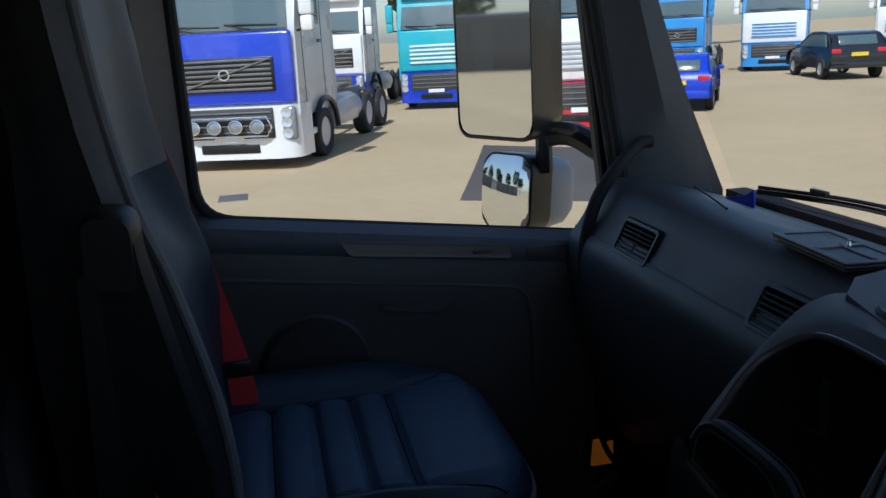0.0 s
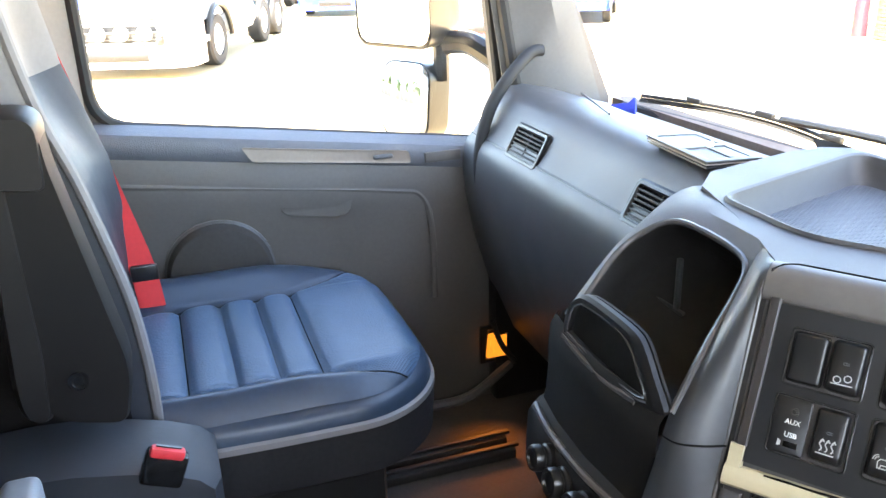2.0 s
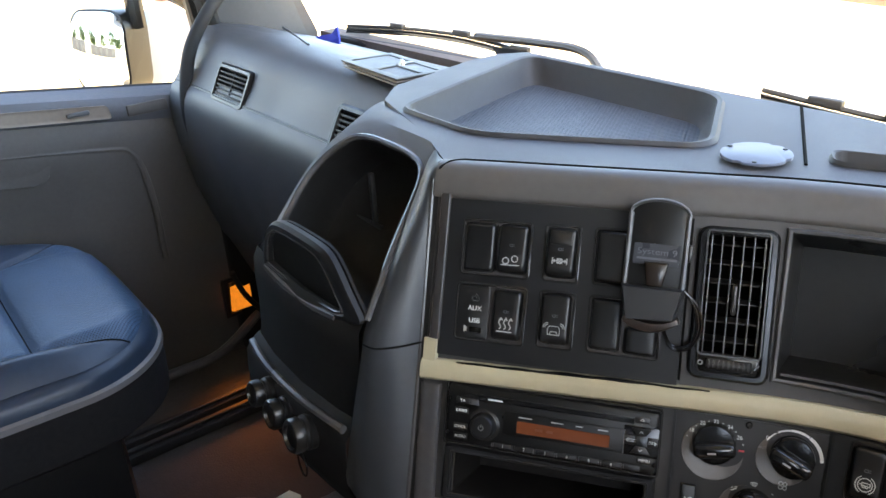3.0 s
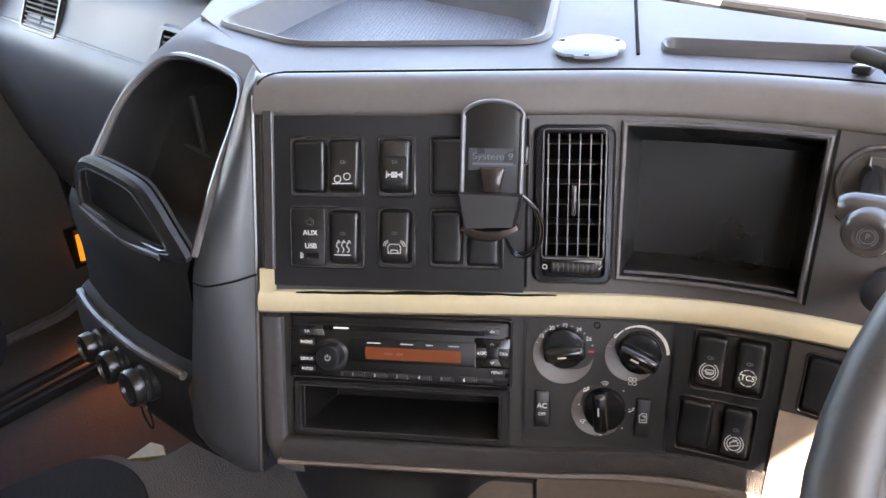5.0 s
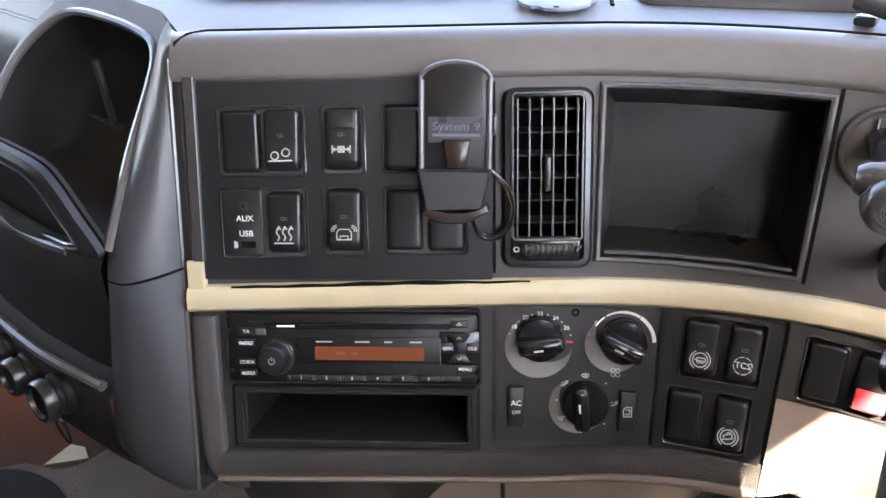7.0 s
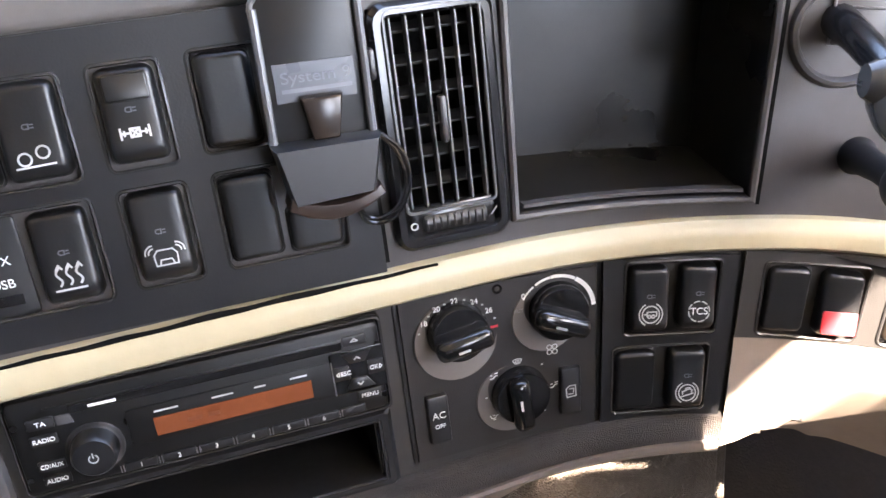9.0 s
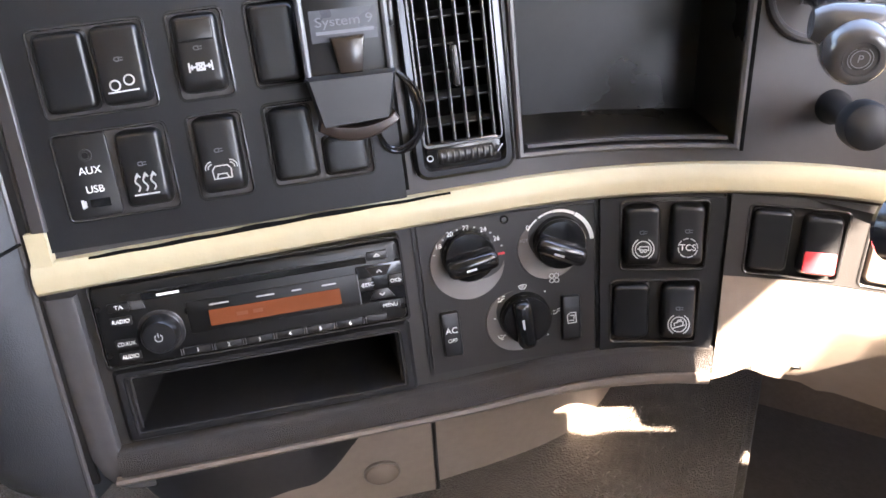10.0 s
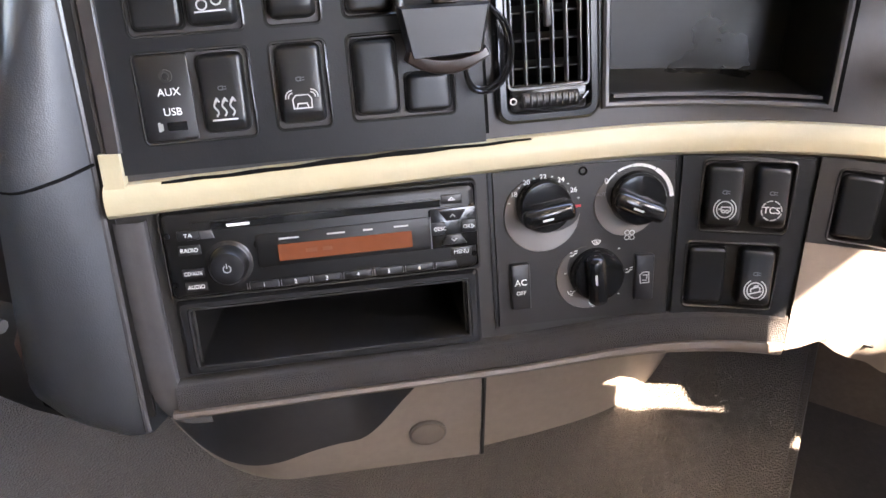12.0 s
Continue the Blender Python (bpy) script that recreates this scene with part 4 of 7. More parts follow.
# ---------------------------------------------------------------- radio
def radio():
    m = face_at(0.001, -0.0228, 0.0)
    r = thing("car_radio", "black single-slot truck radio with orange display", "radio", m)
    W, H = 0.186, 0.0535
    part("sleeve", frame_ring(outline(W + 0.003, H + 0.004, 0.003), outline(W - 0.001, H - 0.0005, 0.0028), 0.0075, -0.002, 0.0015), BEAD, r, "thin glossy surround")
    part("faceplate", slab(outline(W - 0.0016, H - 0.0012, 0.0035), 0.010, 0.0022, -0.003), RADIOF, r)
    z = 0.0071
    part("slot", box(0.135, 0.0042, 0.0008, (0.004, 0.0165, z)), GLOSS, r, "disc slot")
    part("slot_lip", box(0.150, 0.0008, 0.0008, (0.0, 0.0195, z), 0.0003), BLACK, r)
    part("side_tab", slab([(-0.004, 0.0026), (0.003, 0.0026), (0.004, -0.0026), (-0.004, -0.0026)][::-1], 0.0014, 0.0004, 0.0066), STRIP, r, "small grey tab", at=UP(-0.0665, 0.0122, 0))
    part("window_edge", box(0.0006, 0.0200, 0.0006, (0.0648, -0.0015, 0.0079)), EDGE, r, "thin pale window edge")
    part("display_window", slab(outline(0.104, 0.0205, 0.0015), 0.0010, 0.0003, 0.0068), RADIOF, r, at=UP(0.0125, -0.0015, 0))
    part("display", box(0.080, 0.0102, 0.0006, (0.0130, -0.0036, 0.0080)), SCREEN, r, "orange backlit display")
    for x, wd in ((-0.020, 0.011), (0.008, 0.010), (0.027, 0.005), (0.047, 0.008)):
        ink("icon_bar", [[(-wd * 500, 0), (wd * 500, 0)]], 1.0, r, UP(x, 0.0050, 0.0080), PRINT)
    ink("segment", [[(-20, 0.3), (-18.8, 0.3)], [(-17.5, 0.3), (-15.0, 0.3)], [(-10, 0.3), (-6, 0.3)]], 2.4, r, UP(0.010, -0.004, 0.00835), BROWN)
    ink("maker_mark", [[(-6, 0), (6, 0)]], 1.6, r, UP(-0.048, 0.0165, 0.0078), WHITE, "pale plain bar")
    kn = part("volume_knob", lathe([(0.0130, 0.0068), (0.0130, 0.0080), (0.0114, 0.0085), (0.0108, 0.0165), (0.0095, 0.0182), (0.0060, 0.0186)], 32), BLACK, r, "round black volume knob", at=UP(-0.0565, -0.0068, 0))
    ink("symbol", [arc_pts(0, 0, 2.2, 125, 415, 12), [(0, 0.6), (0, 3.0)]], 0.6, kn, UP(0, 0, 0.0188))
    part("knob_ring", lathe([(0.0140, 0.0066), (0.0142, 0.0078), (0.0130, 0.0082)], 32), BEAD, r, at=UP(-0.0565, -0.0068, 0))
    for x, y, t, w in ((-0.0775, 0.0125, "TA", 0.0050), (-0.0780, 0.0035, "RADIO", 0.0100), (-0.0780, -0.0110, "CD/AUX", 0.0105), (-0.0775, -0.0195, "AUDIO", 0.0100), (0.0825, -0.0150, "MENU", 0.0090)):
        part("button", slab(outline(0.0128, 0.0058, 0.0008), 0.0014, 0.0004, 0.0066), BLACK, r, at=UP(x, y, 0))
        text_part("lettering", t, 0.0034, WHITE, r, UP(x, y, 0.0083), width=w)
    for k in range(6):
        x = -0.038 + k * 0.0188
        b = part("preset_button", slab(outline(0.0165, 0.0048, 0.0006), 0.0016, 0.0005, 0.0066), BLACK, r, at=UP(x, -0.0225, 0))
        text_part("lettering", str(k + 1), 0.0036, WHITE, b, UP(0, 0, 0.0085))
    for k in range(7):
        for q in (-0.0006, 0.0008):
            part("divider", box(0.0004, 0.0040, 0.0004, (-0.0474 + k * 0.0188 + q, -0.0225, 0.0084)), EDGE, r, "thin pale divider")
    part("preset_button", slab(outline(0.0135, 0.0048, 0.0006), 0.0016, 0.0005, 0.0066), BLACK, r, at=UP(0.0725, -0.0225, 0))
    part("key_field", slab(outline(0.029, 0.025, 0.0012), 0.0008, 0.0003, 0.0066), GLOSS, r, at=UP(0.0785, 0.0005, 0))
    for x, y, pts in ((0.0785, 0.0085, [(-0.008, 0.003), (0.008, 0.003), (0.004, -0.003), (-0.004, -0.003)]), (0.0785, -0.0068, [(-0.004, 0.003), (0.004, 0.003), (0.008, -0.003), (-0.008, -0.003)]),
                      (0.0705, 0.0008, [(-0.0055, 0.004), (0.003, 0.004), (0.003, -0.004), (-0.0055, -0.004)]), (0.0868, 0.0008, [(-0.003, 0.004), (0.0055, 0.004), (0.0055, -0.004), (-0.003, -0.004)])):
        part("arrow_key", slab(list(reversed(pts)), 0.0012, 0.0004, 0.0074), BLACK, r, at=UP(x, y, 0))
    for y, d in ((0.0085, 1), (-0.0068, -1)):
        ink("symbol", [[(-1.4, -0.6 * d), (0, 0.7 * d), (1.4, -0.6 * d)]], 0.8, r, UP(0.0785, y, 0.0088))
    text_part("lettering", "ESC", 0.0034, WHITE, r, UP(0.0715, 0.0008, 0.0088), width=0.0056)
    ink("symbol", [[(0.7, 1.3), (-0.7, 0), (0.7, -1.3), (0.7, 1.3)]], 0.4, r, UP(0.0672, 0.0008, 0.0088), WHITE)
    ink("symbol", [[(-0.7, 1.3), (0.7, 0), (-0.7, -1.3), (-0.7, 1.3)]], 0.4, r, UP(0.0905, 0.0008, 0.0088), WHITE)
    text_part("lettering", "OK", 0.0034, WHITE, r, UP(0.0868, 0.0008, 0.0088), width=0.0045)
    part("eject_button", slab(outline(0.0125, 0.0055, 0.0006), 0.0014, 0.0004, 0.0066), BLACK, r, at=UP(0.0785, 0.0185, 0))
    ink("symbol", [[(-1.8, -0.4), (0, 1.2), (1.8, -0.4), (-1.8, -0.4)]], 0.7, r, UP(0.0785, 0.0185, 0.0083))
    for x in (-0.0895, 0.0905):
        for y in (0.0130, -0.0175):
            part("tool_hole", lathe([(0.0018, 0.0062), (0.0018, 0.0073)], 10), GLOSS, r, at=UP(x, y, 0))
    part("spot", lathe([(0.0024, 0.0064), (0.0024, 0.0074)], 12), GLOSS, r, at=UP(-0.0385, 0.0030, 0))


BROWN = mat("dark_lcd_segment", (0.12, 0.03, 0.012), 0.3)
radio()


def cubby():
    m = face_at(0.001, -0.0775, 0.0)
    c = thing("storage_slot", "open black storage slot under the radio", "storage slot", m)
    W, H = 0.186, 0.050
    part("rim", frame_ring(outline(W, H, 0.003), outline(W - 0.016, H - 0.012, 0.002), 0.006, -0.002, 0.003), PLATE, c)
    part("rim_bead", tube([(*p, 0.0035) for p in outline(W - 0.015, H - 0.011, 0.002)], 0.0012, 6, closed=True), BEAD, c)
    bm = bmesh.new()
    o = outline(W - 0.017, H - 0.013, 0.002)
    rings(bm, [[(*p, 0.003) for p in o], [(p[0] * 0.97, p[1] * 0.85 - 0.002, -0.09) for p in o]], cap=(False, True))
    part("box", bm, PIT, c)


cubby()


# ---------------------------------------------------------------- heater controls
def heater():
    h = thing("heater_panel", "dark grey heater control panel with three rotary knobs", "heater controls", face_at(0.1635, -0.043))
    loc = lambda s, v: h.matrix_basis.inverted() @ face_at(s, v, 0.0)
    part("plate", patch(0.1063, 0.2208, -0.0945, 0.0075, 0.0012, depth=0.003), HEATER, h, at=h.matrix_basis.inverted())
    for n, (s, v, turn, nm) in enumerate(((0.1372, -0.0205, 8, "temperature_knob"), (0.1965, -0.0165, -22, "fan_knob"), (0.1668, -0.0672, -86, "air_flow_knob"))):
        m = loc(s, v)
        dx, dy, dr, kx, ky = DIALS[n]
        ring = lambda r, cx, cy, z: [(cx + r * math.cos(2 * math.pi * q / 40), cy + r * math.sin(2 * math.pi * q / 40), z + 0.0012 * math.cos(2 * math.pi * q / 40 - radians(225))) for q in range(40)]
        # crescent shape and pale colour stand for the lit side of the dish
        part("dish", rings(bmesh.new(), [ring(dr, dx, dy, 0.0012), ring(dr - 0.0004, dx, dy, 0.0022), ring(0.0170, kx - 0.0004, ky - 0.0004, 0.0004)], cap=(False, False)), DISH, h, "scooped dish, the light it catches put into its pale colour", at=m)
        body = lathe([(0.0170, 0.0002), (0.0166, 0.0085), (0.0155, 0.0105), (0.0095, 0.0110)], 36)
        grip = box(0.033, 0.0120, 0.011, (0.0, -0.003, 0.0145), 0.0045, 3)
        me = bpy.data.meshes.new("g")
        grip.to_mesh(me)
        grip.free()
        body.from_mesh(me)
        bpy.data.meshes.remove(me)
        k = part(nm, body, GLOSS, h, "black rotary knob with a grip bar", at=m @ UP(kx, ky, 0) @ Matrix.Rotation(radians(turn), 4, "Z"))
        ink("pointer", [[(-5, -4.5), (0.5, -4.5)]], 1.4, k, UP(0, 0, 0.0202))
    m = loc(0.1372, -0.0205)
    for t, a in (("18", 144), ("20", 117), ("22", 90), ("24", 61), ("26", 34)):
        text_part("lettering", t, 0.0044, WHITE, h, m @ UP(0.0229 * math.cos(radians(a)), 0.0229 * math.sin(radians(a)), 0.0030))
    for a in (159, 131, 104, 76, 48, 19):
        ink("tick", [[(-0.3, 0), (0.3, 0)]], 0.9, h, m @ UP(0.0232 * math.cos(radians(a)), 0.0232 * math.sin(radians(a)), 0.0031))
    ink("red_tick", [[(-1.6, 0), (1.6, 0)]], 1.6, h, m @ UP(0.0212, 0.0024, 0.0031), REDP, "red hot mark")
    m = loc(0.1965, -0.0165)
    for a0, a1, w in ((150, 128, 1.0), (122, 100, 1.4), (96, 62, 1.9), (56, 6, 2.6)):
        ink("fan_scale", [arc_pts(0, 0, 22.0, a0, a1, 8)], w, h, m @ UP(0, 0, 0.0031), WHITE)
    text_part("lettering", "0", 0.0048, WHITE, h, m @ UP(-0.0192, 0.0124, 0.0030))
    text_part("lettering", "AUT", 0.0030, EDGE, h, m @ UP(-0.0222, 0.0040, 0.0028))
    ink("symbol", [arc_pts(1.6, 1.6, 1.5, 0, 360, 8), arc_pts(-1.6, 1.6, 1.5, 0, 360, 8), arc_pts(-1.6, -1.6, 1.5, 0, 360, 8), arc_pts(1.6, -1.6, 1.5, 0, 360, 8)], 0.6, h, m @ UP(-0.0035, -0.0230, 0.0031))
    m = loc(0.1668, -0.0672) @ UP(0.0046, 0.0035, 0)
    ring_at = lambda a: m @ UP(0.0208 * math.cos(radians(a)), 0.0208 * math.sin(radians(a)), 0.0031)
    ink("screen_symbol", [[(-2.8, 0.7), (-1.2, 1.4), (1.2, 1.4), (2.8, 0.7), (1.3, -1.5), (-1.3, -1.5), (-2.8, 0.7)], [(-0.9, -0.9), (-1.0, 0.7)], [(0, -0.9), (0, 0.8)], [(0.9, -0.9), (1.0, 0.7)]], 0.4, h, ring_at(92), WHITE)
    for a in (137, 0):
        ink("air_symbol", [[(-2.2, -1.3), (-0.4, -1.1), (0.4, 0.2), (1.9, 0.4)], [(-2.0, 0.9), (-1.2, 0.9)], [(0.6, 1.7), (2.2, 1.9)]], 0.7, h, ring_at(a), WHITE)
    for a in (215, 262):
        ink("air_symbol", [[(-2.3, 0.9), (-1.6, -0.9), (0.6, -1.0), (1.4, 0.6), (2.4, 0.8)], [(-0.6, 0.9), (0.3, 0.9)], [(-0.4, -2.0), (0.8, -2.0)]], 0.6, h, ring_at(a), WHITE)
    for a in (48, -48, 176):
        ink("dot", [[(-0.35, 0), (0.35, 0)]], 0.7, h, ring_at(a), WHITE)
    for s, v, t in ((0.1203, -0.0672, None), (0.2036, -0.0680, "recirc")):
        b = part("push_button", slab(outline(0.0122, 0.0305, 0.0012), 0.0048, 0.0010, 0.0004), BLACK, h, at=loc(s, v))
        if t:
            ink("symbol", ICONS[t][0], 0.7, b, UP(0, 0, 0.0054))
        else:
            text_part("lettering", "AC", 0.0058, WHITE, b, UP(0, 0.003, 0.0053))
            text_part("lettering", "OFF", 0.0036, WHITE, b, UP(0, -0.004, 0.0053))
    part("sensor", lathe([(0.0028, 0.0010), (0.0028, 0.0022), (0.0018, 0.0022), (0.0016, 0.0012)], 14), GLOSS, h, "tiny round sensor hole", at=loc(0.1625, 0.0035))


# scoop centre and radius, knob offset
DIALS = [(-0.0010, -0.0008, 0.0245, 0.0, 0.0052), (-0.0060, -0.0030, 0.0205, 0.0008, 0.0012), (-0.0010, 0.0008, 0.0212, 0.0042, 0.0032)]
# far paler than the plate: the light in the scoop is in this colour
DISH = mat("lit_dish", (0.105, 0.092, 0.084), 0.3, vary=0.1)
HEATER = mat("heater_plate_plastic", (0.0185, 0.0168, 0.0160), 0.36, vary=0.12, bump=0.08, bscale=1300, voro=True)
heater()

# switch cell and the cells towards the driver
rocker(0.2510, -0.0145, 0.0255, 0.0425, "abs", "black rocker switch with white trailer brake symbol")
rocker(0.2800, -0.0140, 0.0235, 0.0425, "tcs", "black rocker switch lettered TCS in a white ring")
rocker(0.2455, -0.0665, 0.0265, 0.0405, label="blank black cover in the lower switch cell")
rocker(0.2780, -0.0665, 0.0245, 0.0410, "hill", "black rocker switch with white slope brake symbol")
rocker(0.3325, -0.0155, 0.0265, 0.0425, label="blank black cover beside a red switch")
rocker(0.3630, -0.0160, 0.0255, 0.0420, label="black rocker switch with a red lower half", red=True)
# taupe in place of black: the sunlight on this key is painted
rocker(0.4030, -0.0160, 0.0235, 0.0420, label="rocker switch in pale taupe, sunlight put into its colour", mat_=TAUPE)


def cell_plates():
    c = thing("switch_cells", "dark satin plastic switch cell plates", "panel", kind="structure")
    cell_plate(c, 0.2242, 0.3030, -0.0945, 0.0105, [(0.2372, 0.2935, -0.0375, 0.0085), (0.2310, 0.2920, -0.0885, -0.0445)])
    cell_plate(c, 0.3062, 0.60, -0.0410, 0.0130, [(0.3180, 0.3775, -0.0385, 0.0072), (0.3900, 0.4160, -0.0385, 0.0065)], PANEL, 20)


cell_plates()


# knee panel below the driver-side cells
KNEE_FOLD = [(0.3066, -0.1150), (0.3176, -0.1111), (0.3294, -0.1044), (0.339, -0.0979), (0.356, -0.0879), (0.3656, -0.0806), (0.3734, -0.0746), (0.3877, -0.0673), (0.413, -0.0617), (0.80, -0.0600)]
KNEE_DEPTH = [(0.3066, 0.001), (0.3294, 0.0022), (0.3725, 0.0677), (0.4022, 0.092), (0.4494, 0.0942), (0.80, 0.0942)]


def along(table, s):
    """The value at s of a table of straight runs."""
    for (a, va), (b, vb) in zip(table, table[1:]):
        if s <= b:
            return va + (vb - va) * max(0.0, (s - a) / (b - a))
    return table[-1][1]


def knee():
    """A panel whose lower part turns under along a rising crease, softer towards its far end."""
    cols = []
    for s in span(0.3066, 0.45, 36) + span(0.45, 0.80, 16)[1:]:
        c, deep, lean = along(KNEE_FOLD, s), along(KNEE_DEPTH, s), 1.207 - 2.25 * (min(s, 0.50) - 0.31)
        r = 0.0012 + 0.017 * max(0.0, min(1.0, (s - 0.374) / 0.040))
        r = min(r, 0.5 * deep)
        col = [(-0.0415, 0.002), (-0.0415 + (c + r + 0.0415) * 0.5, 0.004)]
        for t in span(0, 1, 6):
            col.append((c + r * (1 - t) ** 2 - r * t * t, 0.004 - lean * r * t * t))
        for t in (0.4, 0.7, 1.0):
            dv = r + (deep - r) * t
            col.append((c - dv, 0.004 - lean * dv))
        v, o = col[-1]
        col += [(v - 0.002, o - 0.006), (v + 0.03, o - 0.09)]
        cols.append([face(s, v, o) for v, o in col])
    k = tagged(part("knee_panel", sheet(cols), TAUPE), "taupe plastic knee panel folded under below the driver's switches", "panel", kind="structure")
    for s, dv in ((0.3751, 0.0494), (0.450, 0.052)):
        lean = 1.207 - 2.25 * (s - 0.31)
        part("slot", lathe([(0.006, -0.001), (0.006, 0.0006)], 14), BLACK, k, "small oval screw slot", at=face_at(s, along(KNEE_FOLD, s) - dv, 0.004 - lean * dv) @ Matrix.Rotation(math.atan(lean), 4, "X") @ Matrix.Rotation(radians(-10), 4, "Z") @ Matrix.Diagonal((1.0, 0.34, 1, 1)))


knee()


# ---------------------------------------------------------------- centre vent
VANE = mat("vent_vane_plastic", (0.020, 0.020, 0.021), 0.4, vary=0.1)


def centre_vent():
    s0, v0 = 0.1415, 0.0990
    v = thing("air_vent", "tall black centre air vent with vertical slats", "air vent", face_at(s0, v0))
    W, H = 0.0625, 0.125
    part("frame", frame_ring(outline(W, H, 0.009, 7), outline(W - 0.015, H - 0.0150, 0.004, 7), 0.0085, -0.001, 0.003), GLOSS, v)
    # well and throat coloured near-black for the shade of the depth
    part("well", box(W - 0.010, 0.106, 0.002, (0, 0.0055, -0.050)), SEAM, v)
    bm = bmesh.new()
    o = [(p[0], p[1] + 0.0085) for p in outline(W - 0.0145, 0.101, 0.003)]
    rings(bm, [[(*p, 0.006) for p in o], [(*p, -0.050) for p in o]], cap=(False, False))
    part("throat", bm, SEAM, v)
    part("inner_bead", tube([(*p, 0.0068) for p in o], 0.0009, 6, closed=True), STRIP, v, "thin satin bead")
    part("sill", box(W - 0.016, 0.0190, 0.008, (0, -0.0495, 0.0015), 0.002), GLOSS, v)
    for k in range(6):
        x = -0.0205 + 0.0082 * k
        part("slat", box(0.0011, 0.098, 0.0065, (x, 0.0085, 0.0010), 0.0003), VSLAT, v)
    for k in range(6):
        part("vane", box(0.046, 0.0014, 0.013, (0, 0, 0), 0.0004), VANE, v, at=UP(0, -0.030 + k * 0.0158, -0.009) @ Matrix.Rotation(radians(14), 4, "X"))
    part("tab", box(0.0040, 0.024, 0.006, (0.0002, 0.004, 0.0062), 0.0014), PANEL, v, "ribbed thumb tab")
    wheel = lathe([(0.0002, -0.0175), (0.0065, -0.0175), (0.0075, -0.0165), (0.0075, 0.0165), (0.0065, 0.0175), (0.0002, 0.0175)], 20, m=Matrix.Rotation(radians(90), 4, "Y"))
    part("thumb_wheel", wheel, BLACK, v, "ribbed thumb wheel", at=UP(0.001, -0.0492, -0.0005))
    for k in range(9):
        part("wheel_rib", box(0.0012, 0.0065, 0.002, (-0.0145 + k * 0.0038, -0.0492, 0.0068), 0.0004), PANEL, v)
    ink("symbol", [arc_pts(0, 0, 1.7, 0, 360, 14)], 0.7, v, UP(-0.0212, -0.0490, 0.0062))
    ink("symbol", [[(-1.5, -1.6), (1.5, 1.8)]], 0.8, v, UP(0.0222, -0.0485, 0.0062), EDGE)


centre_vent()


# ---------------------------------------------------------------- open bin


BINPL = mat("bin_plastic", (0.0100, 0.0097, 0.0100), 0.30, vary=0.3, scale=9, bump=0.03, bscale=1100, voro=True, rvary=0.22, spec=0.4)


def bin_():
    b = thing("dash_bin", "open black storage bin in the dashboard", "storage bin", face_at(0.24, 0.103))
    inv = b.matrix_basis.inverted()
    sa, sb, va, vb = 0.1745, 0.3060, 0.0415, 0.1640

    def loop(d, o, slant=0.0):
        n = 8
        a, c, e, g = sa + d, sb - d, va + d, vb - d
        pts = [(s, e) for s in span(a, c, n)] + [(c, v) for v in span(e, g, 4)[1:]] + [(s, g) for s in reversed(span(a, c, n)[:-1])] + [(a, v) for v in reversed(span(e, g, 4)[1:-1])]
        return [inv @ face(s, v, o) for s, v in pts]

    bm = bmesh.new()
    rings(bm, [loop(-0.001, -0.001), loop(-0.0005, 0.0035), loop(0.0010, 0.0045), loop(0.0028, 0.0040), loop(0.0036, 0.002)], cap=(False, False))
    part("rim", bm, FASCIA, b)
    bm = bmesh.new()
    rings(bm, [loop(0.0034, 0.003), loop(0.0065, -0.030), loop(0.013, -0.078)], cap=(False, True))
    part("box", bm, BINPL, b)
    part("lip", sheet([[inv @ face(s, 0.0468, o) for s in span(0.181, 0.300, 6)] for o in (0.001, -0.006)], 0.002), FASCIA, b)


bin_()


